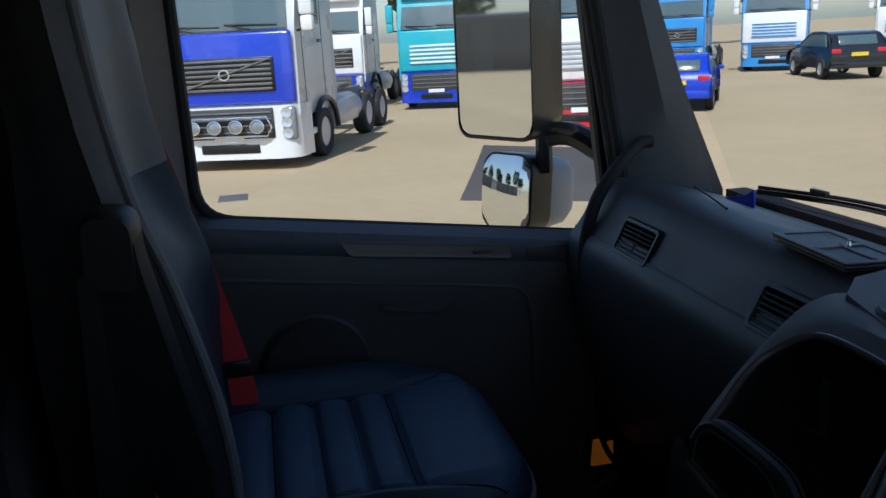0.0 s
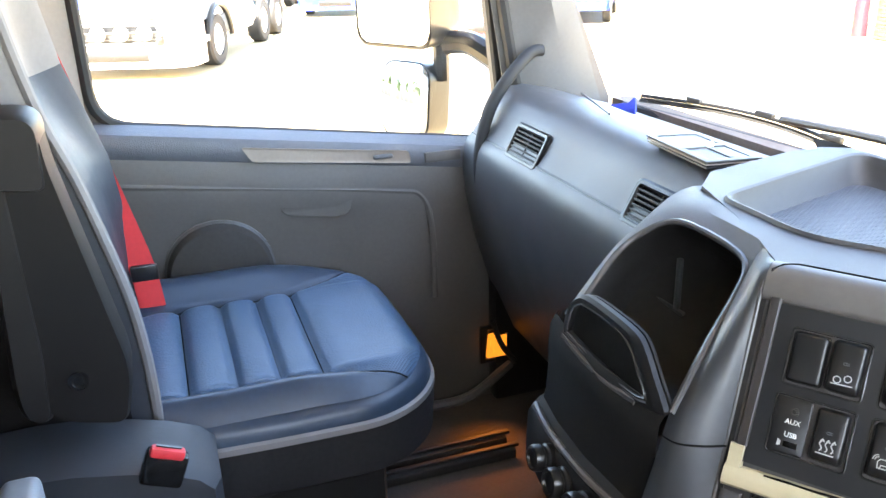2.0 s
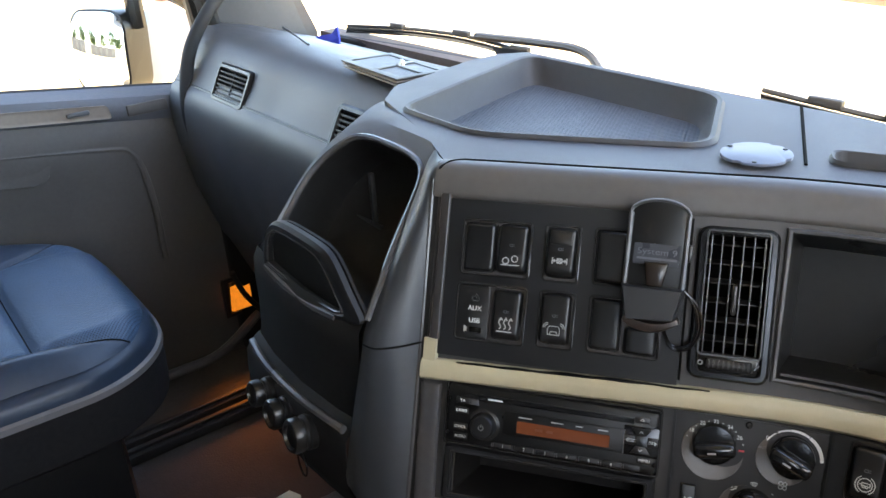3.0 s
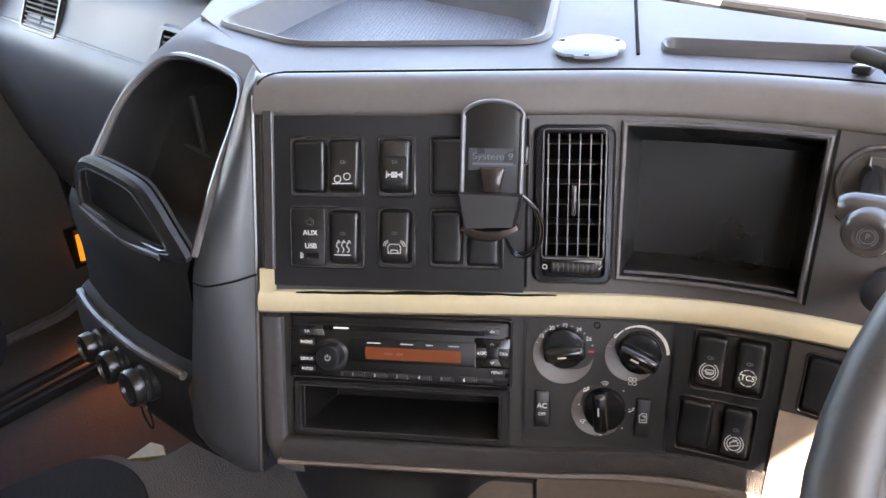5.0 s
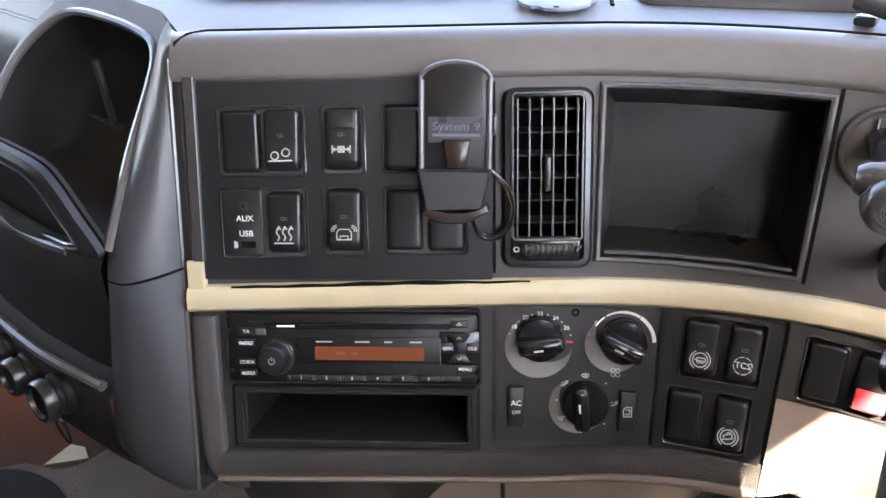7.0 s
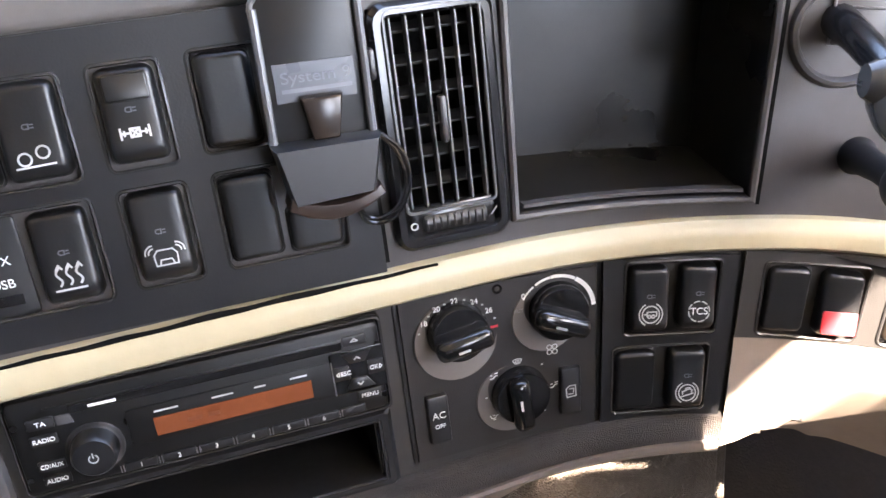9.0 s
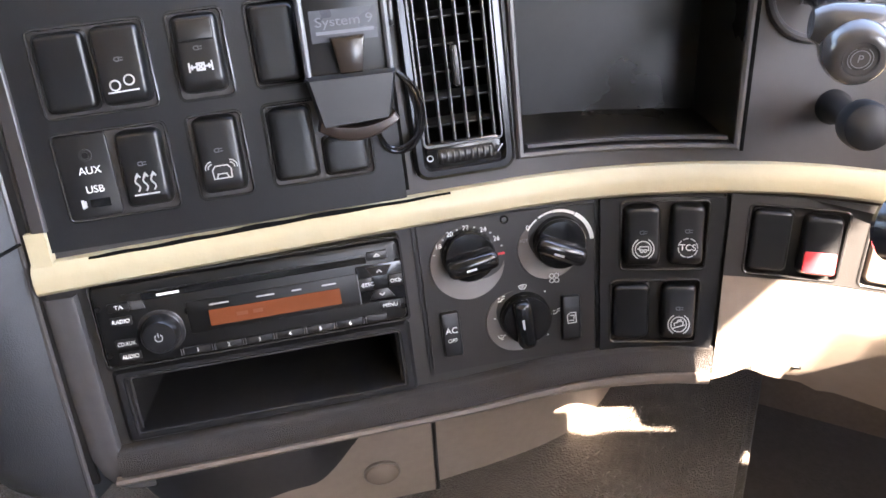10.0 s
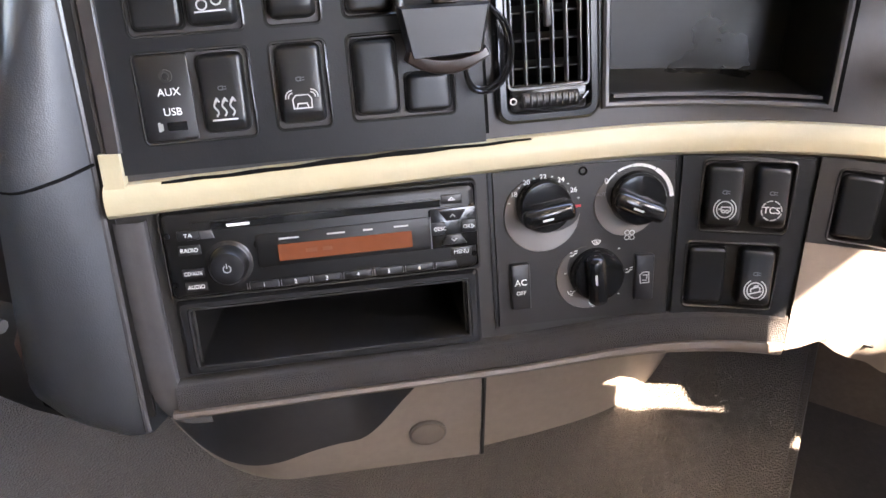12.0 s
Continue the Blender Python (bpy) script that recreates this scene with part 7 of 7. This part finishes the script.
def lorry(label, at, top, low, panel, side=None, slats=6, spots=False, stripes=None, sleeper=4.05, glow=None, group="parked lorries"):
    """A tractor unit: x forward from the front, y to its left, z up."""
    L = thing("lorry", label, "lorry", at, group=group)
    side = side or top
    body = [(-2.25, 0.95), (-2.25, sleeper - 0.35), (-2.0, sleeper), (-0.9, sleeper), (-0.42, sleeper - 0.35), (-0.10, 2.55), (-0.05, 1.2), (-0.05, 0.95)]
    o = rounded_poly(body, [0.05, 0.2, 0.2, 0.2, 0.15, 0.1, 0.05, 0.05], 4)
    b = bmesh.new()
    rings(b, [[(x * 0.985, -1.25 + 0.06, z) for x, z in o], [(x, -1.22, z) for x, z in o], [(x, 1.22, z) for x, z in o], [(x * 0.985, 1.25 - 0.06, z) for x, z in o]])
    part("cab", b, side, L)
    # screen
    scr = [(0.0, -1.10, 2.56), (0.0, 1.10, 2.56), (-0.36, 1.05, 3.52), (-0.36, -1.05, 3.52)]
    b = bmesh.new()
    rings(b, [[(x - 0.12, y, z) for x, y, z in scr], [(x - 0.035, y, z) for x, y, z in scr]])
    part("windscreen", b, DGLASS, L)
    for y0, y1 in ((-0.95, -0.05), (0.05, 0.95)):
        part("wiper", tube([(-0.02, y0 * 0.5 + y1 * 0.5, 2.55), (-0.05, y0, 2.66), (-0.05, y1, 2.62)], 0.018, 6), RUBBER, L)
    if sleeper > 3.9:
        part("sun_visor", box(0.30, 2.2, 0.16, (-0.28, 0, 3.66), 0.05), top, L)
    # front panel and grille
    part("front_panel", box(0.10, 2.36, 1.30, (-0.02, 0, 1.87), 0.06, 3), panel, L)
    if slats:
        part("grille", box(0.04, 1.72, 0.62, (0.035, 0, 1.76), 0.02), BLACK if not stripes else panel, L)
        for k in range(slats):
            part("grille_slat", box(0.035, 1.64, 0.045 if not stripes else 0.065, (0.065, 0, 1.50 + k * 0.52 / max(1, slats - 1)), 0.01), stripes or STEEL, L)
        if not stripes:
            part("grille_bar", tube([(0.085, -0.80, 1.50), (0.085, 0.80, 2.03)], 0.018, 6), STEEL, L)
            part("grille_ring", tube([(0.085, 0.09 * math.cos(a), 1.765 + 0.09 * math.sin(a)) for a in (2 * math.pi * k / 16 for k in range(16))], 0.016, 6, closed=True), LAMP, L)
    # bumper
    prof = rounded_poly([(-0.55, -1.25), (0.02, -1.20), (0.13, -0.85), (0.13, 0.85), (0.02, 1.20), (-0.55, 1.25)], [0.02, 0.18, 0.12, 0.12, 0.18, 0.02], 4)
    b = bmesh.new()
    rings(b, [[(x, y, z) for x, y in prof] for z in (0.22, 0.30, 1.10, 1.19)])
    part("bumper", b, low, L)
    part("lower_grille", box(0.04, 1.62, 0.56, (0.125, 0, 0.88), 0.03), GRILLE, L)
    for z in (0.72, 0.84, 0.96, 1.08):
        part("lower_slat", box(0.03, 1.54, 0.03, (0.148, 0, z), 0.008), STEEL, L)
    part("lower_mouth", box(0.04, 1.05, 0.18, (0.125, 0, 0.42), 0.03), BLACK, L)
    for s in (-1, 1):
        hl = part("headlamp", box(0.14, 0.30, 0.62, (0.03, s * 1.02, 0.86), 0.06, 3), HGLASS, L, "clear headlamp")
        for dz in (-0.18, 0.02, 0.20):
            part("reflector", lathe([(0.085, -0.01), (0.095, 0.012), (0.06, 0.004), (0.01, -0.004)], 14, m=Matrix.Rotation(radians(90), 4, "Y")), LAMP, hl, at=Matrix.Translation((0.103, s * 1.02, 0.86 + dz)))
        part("mirror", box(0.18, 0.24, 0.58, (-0.12, s * 1.45, 3.05), 0.05), top, L)
        part("mirror", box(0.16, 0.22, 0.28, (-0.12, s * 1.45, 2.62), 0.05), top, L)
        part("mirror_arm", tube([(-0.35, s * 1.2, 3.2), (-0.15, s * 1.42, 3.3), (-0.12, s * 1.45, 2.55), (-0.32, s * 1.2, 2.5)], 0.03, 6), BLACK, L)
        win = [(-0.42, 2.58), (-1.30, 2.62), (-1.30, 3.38), (-0.62, 3.38)]
        b = bmesh.new()
        rings(b, [[(x, s * 1.235, z) for x, z in win], [(x, s * 1.258, z) for x, z in win]])
        part("side_window", b, DGLASS, L)
        for x in (-0.32, -1.42):
            part("door_seam", box(0.02, 0.01, 2.1, (x, s * 1.252, 2.25)), BLACK, L)
        part("door_handle", box(0.22, 0.03, 0.07, (-1.25, s * 1.262, 2.30), 0.01), BLACK, L)
        arch = [(-1.42 + 0.66 * math.cos(a), s * 1.24, 0.52 + 0.66 * math.sin(a)) for a in (math.pi * k / 14 for k in range(15))]
        part("wheel_arch", tube(arch, 0.055, 6), BLACK, L)
        part("step", box(0.50, 0.08, 0.12, (-0.62, s * 1.22, 0.62), 0.02), low, L)
        part("side_skirt", box(1.5, 0.06, 0.55, (-2.95, s * 1.20, 0.78), 0.03), G_PAINT, L)
        part("tank", lathe([(0.30, -0.6), (0.33, -0.55), (0.33, 0.55), (0.30, 0.6)], 18, m=Matrix.Translation((-3.4, s * 0.92, 0.78)) @ Matrix.Rotation(radians(90), 4, "Y")), G_PAINT, L)
        turn = Matrix.Rotation(radians(-90 * s), 4, "X")
        for x in (-1.42, -4.75, -6.10):
            wheel(L, Matrix.Translation((x, s * 1.06, 0.50)) @ turn, hub=glow)
        for x in (-4.75, -6.10):
            part("mudguard", tube([(x + 0.58 * math.cos(a), s * 1.06, 0.52 + 0.58 * math.sin(a)) for a in (math.pi * k / 10 for k in range(11))], 0.05, 6), BLACK, L)
    for y in (-0.42, 0.42):
        part("chassis_rail", box(6.3, 0.09, 0.28, (-3.7, y, 0.92), 0.01), STEEL, L)
    part("fifth_wheel", box(0.9, 1.0, 0.10, (-5.3, 0, 1.16), 0.03), STEEL, L)
    part("plate", box(0.02, 0.52, 0.11, (0.145, 0, 0.60)), W_PAINT, L, "blank white plate")
    if spots:
        part("lamp_bar", tube([(0.20, -0.70, 0.66), (0.22, -0.78, 0.80), (0.22, -0.72, 1.00), (0.22, 0.72, 1.00), (0.22, 0.78, 0.80), (0.20, 0.70, 0.66), (0.20, -0.70, 0.66)], 0.022, 8), CHROME, L)
        for k in range(4):
            y = -0.56 + k * 0.373
            sl = part("spot_lamp", lathe([(0.05, -0.08), (0.11, -0.03), (0.128, 0.02), (0.128, 0.04), (0.108, 0.045), (0.104, 0.025)], 20, m=Matrix.Rotation(radians(90), 4, "Y")), CHROME, L, "round chrome spot lamp", at=Matrix.Translation((0.25, y, 0.84)))
            part("lens", lathe([(0.106, 0.028), (0.07, 0.042), (0.01, 0.048)], 20, m=Matrix.Rotation(radians(90), 4, "Y")), HGLASS, sl, "grey lamp glass")
    return L


def heading(x, y, deg):
    return on_yard(x, y) @ Matrix.Rotation(radians(deg), 4, "Z")


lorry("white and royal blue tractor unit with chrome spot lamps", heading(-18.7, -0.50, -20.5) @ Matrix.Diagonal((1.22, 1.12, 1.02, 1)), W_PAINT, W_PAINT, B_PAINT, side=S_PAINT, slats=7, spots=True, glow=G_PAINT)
lorry("turquoise tractor unit with pale slatted grille", heading(-31.0, 6.9, -20), T_PAINT, B_PAINT, T_PAINT, slats=5, stripes=W_PAINT)
lorry("white and blue tractor unit parked behind another", heading(-33.0, 3.0, -22), W_PAINT, B_PAINT, W_PAINT, slats=5)
lorry("sky blue tractor unit with a red bumper", heading(-19.6, 8.3, -28), C_PAINT, R_PAINT, W_PAINT, slats=6, stripes=LAMP)
lorry("white tractor unit with bright blue lower front", heading(-39.2, 26.9, -38) @ Matrix.Diagonal((1.1, 1.12, 1.02, 1)), W_PAINT, C_PAINT, W_PAINT, side=C_PAINT, slats=5, stripes=C_PAINT)
lorry("white and blue tractor unit at the yard's far edge", heading(-37.5, 33.5, -42), W_PAINT, B_PAINT, W_PAINT, slats=5, stripes=B_PAINT)
lorry("pale blue tractor unit beside the white one", heading(-41.5, 22.6, -38), C_PAINT, C_PAINT, C_PAINT, slats=5)


def car(label, at, paint, rear=True, estate=False):
    c = thing("car", label, "car", at, group="parked cars")
    prof = [(-2.1, 0.35), (-2.15, 0.75), (-2.05, 1.0), (-1.75, 1.38 if estate else 1.25), (-1.2, 1.48), (0.1, 1.48), (0.95, 1.02), (1.95, 0.85), (2.15, 0.60), (2.1, 0.35)]
    o = rounded_poly(prof, [0.08, 0.1, 0.15, 0.2, 0.3, 0.3, 0.2, 0.2, 0.1, 0.08], 4)
    b = bmesh.new()
    wid = lambda z: 0.90 - 0.16 * max(0, (z - 0.85) / 0.6)
    rings(b, [[(x, -wid(z) * 0.93, z) for x, z in o], [(x, -wid(z), z) for x, z in o], [(x, wid(z), z) for x, z in o], [(x, wid(z) * 0.93, z) for x, z in o]])
    part("body", b, paint, c)
    for s in (-1, 1):
        win = [(-1.65, 1.02), (0.75, 1.02), (0.10, 1.38), (-1.25, 1.38)]
        b = bmesh.new()
        rings(b, [[(x, s * (wid(z) + 0.004), z) for x, z in win], [(x, s * (wid(z) - 0.05), z) for x, z in win]])
        part("side_window", b, DGLASS, c)
        for x in (-1.35, 1.32):
            wheel(c, Matrix.Translation((x, s * 0.80, 0.33)) @ Matrix.Rotation(radians(-90 * s), 4, "X"), 0.33, 0.22, G_PAINT)
        part("tail_lamp", box(0.10, 0.30, 0.14, (-2.08, s * 0.68, 0.88), 0.03), R_PAINT, c, "red tail lamp")
        part("headlamp", box(0.14, 0.30, 0.13, (2.02, s * 0.66, 0.74), 0.03), LAMP, c)
        part("door_mirror", box(0.10, 0.16, 0.11, (0.62, s * 0.98, 1.02), 0.03), paint, c)
    part("rear_window", box(0.04, 1.15, 0.34, (-1.90, 0, 1.20), 0.02), DGLASS, c, at=Matrix.Translation((-1.90, 0, 1.20)) @ Matrix.Rotation(radians(32), 4, "Y") @ Matrix.Translation((1.90, 0, -1.20)))
    part("plate", box(0.02, 0.50, 0.11, (-2.17, 0, 0.78)), PLATE_Y, c, "blank yellow plate")
    part("rear_bumper", box(0.16, 1.66, 0.22, (-2.10, 0, 0.46), 0.05), paint, c)
    part("exhaust", tube([(-2.0, 0.5, 0.32), (-2.2, 0.5, 0.32)], 0.035, 8), STEEL, c)


car("royal blue hatchback parked tail towards the lorry", heading(-25.46, 14.29, 146.5), B_PAINT)
car("black estate car parked beside the lorries", heading(-33.2, 26.0, 162) @ Matrix.Scale(1.16, 4), K_PAINT, estate=True)

# brick gatehouse with a brown door and a red post
def gatehouse():
    g = thing("gatehouse", "low brown brick building with a dark door and pale posts", "building", Matrix.Translation((-9.62, 13.71, YARD_Z)) @ Matrix.Rotation(radians(-11.8), 4, "Z"))
    part("wall", box(9.0, 0.3, 3.0, (0.6, 0.3, 1.5)), BRICK, g)
    part("wall", box(0.3, 4.0, 3.0, (-3.75, 2.4, 1.5)), BRICK, g)
    part("roof", box(9.6, 4.8, 0.18, (0.6, 2.2, 3.08), 0.03), STEEL, g)
    part("door", box(1.6, 0.12, 2.2, (-0.37, 0.10, 1.1), 0.01), BROWN_D, g)
    for x in (-1.24, 0.50):
        part("post", box(0.14, 0.14, 2.9, (x, 0.06, 1.45), 0.01), W_PAINT, g)
    rnd = random.Random(5)
    me = bpy.data.meshes.new("brick")
    bm = box(0.213, 0.03, 0.064, (0, 0, 0), 0.004, 1)
    bm.to_mesh(me)
    bm.free()
    me.materials.append(BRICK)
    for row in range(15):
        for k in range(11):
            x = -3.78 + 0.115 * (row % 2) + k * 0.226
            b = new("brick", me)
            b.parent = g
            b.matrix_basis = Matrix.Translation((x, 0.142 + rnd.uniform(-0.003, 0.003), 0.06 + row * 0.076))
    return g


gatehouse()
tagged(part("bollard", lathe([(0.16, 0.0), (0.16, 1.9), (0.13, 1.98), (0.02, 2.0)], 18), R_PAINT, at=Matrix.Translation((-13.97, 14.81, YARD_Z))), "bright red painted steel bollard post", "bollard")


# what stands behind the cab, seen in the mirrors
def shed(x, y, w, d, h, label):
    s = thing("shed", label, "shed", on_yard(x, y), group="sheds behind the yard")
    part("wall", box(w, d, h, (0, 0, h / 2)), TIN, s)
    part("roof", slab([(-w / 2 - 0.3, -d / 2 - 0.3), (w / 2 + 0.3, -d / 2 - 0.3), (w / 2 + 0.3, d / 2 + 0.3), (-w / 2 - 0.3, d / 2 + 0.3)], 0.5, 0.3, h), STEEL, s)
    for k in range(int(w // 4)):
        part("roller_door", box(2.6, 0.1, 3.0, (-w / 2 + 2.5 + 4 * k, d / 2 + 0.04, 1.5), 0.01), STEEL, s)


shed(-42.0, -58.0, 24.0, 10.0, 3.3, "low grey clad shed across the yard")
shed(-14.0, -62.0, 18.0, 8.0, 3.0, "small grey clad shed beside another")


def tree(x, y, h, seed):
    rnd = random.Random(seed)
    t = thing("tree", "tall leafy broadleaf tree behind the sheds", "tree", on_yard(x, y), group="trees behind the yard")
    bm = tube([(0, 0, 0), (0.1, 0.05, h * 0.3), (0.0, 0.1, h * 0.6)], [0.30, 0.22, 0.12], 8)
    for k in range(5):
        a = rnd.uniform(0, 6.28)
        tube([(0, 0, h * (0.3 + 0.06 * k)), (math.cos(a) * h * 0.15, math.sin(a) * h * 0.15, h * (0.5 + 0.06 * k))], [0.1, 0.04], 6, bm=bm)
    part("trunk", bm, BARK, t)
    bm = bmesh.new()
    for k in range(420):
        a, e, r = rnd.uniform(0, 6.28), rnd.uniform(-1, 1), rnd.uniform(0.35, 1) ** 0.6
        lump = 1 + 0.35 * math.sin(3 * a + seed) * math.cos(2 * e * 3)
        c = Vector((math.cos(a) * math.cos(e) * r * h * 0.27 * lump, math.sin(a) * math.cos(e) * r * h * 0.27 * lump, h * 0.66 + math.sin(e) * r * h * 0.34))
        u = Vector((rnd.uniform(-1, 1), rnd.uniform(-1, 1), rnd.uniform(-1, 1))).normalized()
        w = u.orthogonal().normalized()
        q = rnd.uniform(0.35, 0.75)
        bm.faces.new([bm.verts.new(c + p) for p in (u * q, w * q * 0.6, -u * q, -w * q * 0.6)])
    part("crown", bm, LEAF, t, soft=False)


for k in range(12):
    tree(-70 + k * 8.5 + (k * 37 % 5), -76 - (k * 13 % 9), 9 + (k * 7 % 5), k)
for k in range(8):
    tree(-95 + (k * 5 % 7), 0 + k * 9, 10 + (k * 3 % 4), 40 + k)


# ---------------------------------------------------------------- our own lorry: mirrors and wipers outside
MIRROR = bpy.data.materials.new("mirror_glass")
MIRROR.use_nodes = True
MIRROR.node_tree.nodes["Principled BSDF"].inputs["Metallic"].default_value = 1.0
MIRROR.node_tree.nodes["Principled BSDF"].inputs["Roughness"].default_value = 0.03
MIRROR.node_tree.nodes["Principled BSDF"].inputs["Base Color"].default_value = (0.80, 0.82, 0.82, 1)


def mirror(label, centre, w, h, deg, shellm, depth, r, convex=0.0, tip=0.0):
    m = thing("door_mirror", label, "mirror", Matrix.Translation(centre) @ Matrix.Rotation(radians(deg), 4, "Z") @ Matrix.Rotation(radians(90 + tip), 4, "X"), group="door mirrors")
    o = outline(w, h, r, 6)
    b = bmesh.new()
    sc = lambda k, z: [(p[0] * k, p[1] * k, z) for p in o]
    rings(b, [sc(0.72, -depth), sc(0.92, -depth * 0.8), sc(1.01, -depth * 0.35), sc(1.02, 0.003), sc(0.995, 0.005), sc(0.99, -0.004)], cap=(True, True))
    part("housing", b, shellm, m)
    if shellm is not BLACK:
        part("band", rings(bmesh.new(), [sc(1.015, -depth * 0.38), sc(1.032, -depth * 0.30), sc(1.036, 0.004), sc(0.985, 0.006)], cap=(False, False)), BLACK, m, "dark band behind the glass")
    b = bmesh.new()
    n = 10
    rows = [[(x, y, 0.0015 + convex * (1 - (2 * x / w) ** 2 * 0.5 - (2 * y / h) ** 2 * 0.5)) for x in span(-w * 0.492, w * 0.492, n)] for y in span(-h * 0.492, h * 0.492, n)]
    for row in rows:
        for q, p in enumerate(row):
            x, y, z = p
            cx = max(0.0, abs(x) - (w * 0.492 - r)) 
            cy = max(0.0, abs(y) - (h * 0.492 - r))
            d = math.hypot(cx, cy)
            if d > r:
                k = r / d
                x = math.copysign(w * 0.492 - r + cx * k, x)
                y = math.copysign(h * 0.492 - r + cy * k, y)
            row[q] = (x, y, z)
    rings(b, rows, cap=(False, False), closed=False)
    part("glass", b, MIRROR, m, "silvered mirror glass")
    return m


mirror("tall black main mirror on the passenger door", (-1.612, 0.710, 2.722), 0.262, 0.545, 29, BLACK, 0.150, 0.04)
mirror("small wide-angle mirror with a pale grey shell", (-1.607, 0.735, 2.308), 0.170, 0.195, 29, PALE, 0.190, 0.045, 0.016, -6)
arm = thing("mirror_arm", "dark mirror arm bracketed to the cab pillar", "mirror arm", (-1.40, 0.95, 2.43))
inv_arm = arm.matrix_basis.inverted()
part("bracket", tube(spline([(-1.55, 0.83, 2.455), (-1.50, 0.88, 2.455), (-1.42, 0.95, 2.40), (-1.36, 1.02, 2.36)], 5), 0.030, 10), BLACK, arm, at=inv_arm)
part("post", tube([(-1.56, 0.82, 2.36), (-1.56, 0.82, 2.9)], 0.022, 10), BLACK, arm, at=inv_arm)


def wiper(label, blade, arm_pts):
    w = thing("wiper", label, "wiper", blade[1], group="windscreen wipers")
    inv = w.matrix_basis.inverted()
    b = [Vector(p) for p in spline(blade, 6)]
    part("blade", sheet([[p + Vector((0, 0, -0.008)), p + Vector((0, 0.004, 0.0)), p + Vector((0, 0, 0.004))] for p in b], 0.002), RUBBER, w, at=inv)
    part("spine", tube([p + Vector((0, 0.006, 0.007)) for p in b], 0.0042, 6), BLACK, w, at=inv)
    part("arm", tube(spline(arm_pts, 5), 0.008, 8), BLACK, w, at=inv)
    for k in (len(b) // 4, len(b) // 2, 3 * len(b) // 4):
        part("clip", box(0.05, 0.012, 0.012, (0, 0, 0), 0.003), BLACK, w, at=inv @ Matrix.Translation(b[k] + Vector((0, 0.006, 0.012))))


wiper("long black windscreen wiper resting at the passenger side", [(-1.20, 1.185, 2.340), (-0.95, 1.23, 2.350), (-0.75, 1.25, 2.344), (-0.56, 1.255, 2.318)], [(-0.80, 1.25, 2.360), (-0.62, 1.26, 2.366), (-0.515, 1.26, 2.364), (-0.46, 1.25, 2.335), (-0.40, 1.24, 2.30)])
wiper("long black windscreen wiper resting at the middle", [(-0.160, 1.255, 2.348), (0.0, 1.255, 2.340), (0.22, 1.25, 2.336), (0.45, 1.235, 2.325)], [(0.02, 1.262, 2.352), (0.25, 1.262, 2.350), (0.40, 1.255, 2.335), (0.50, 1.25, 2.30)])
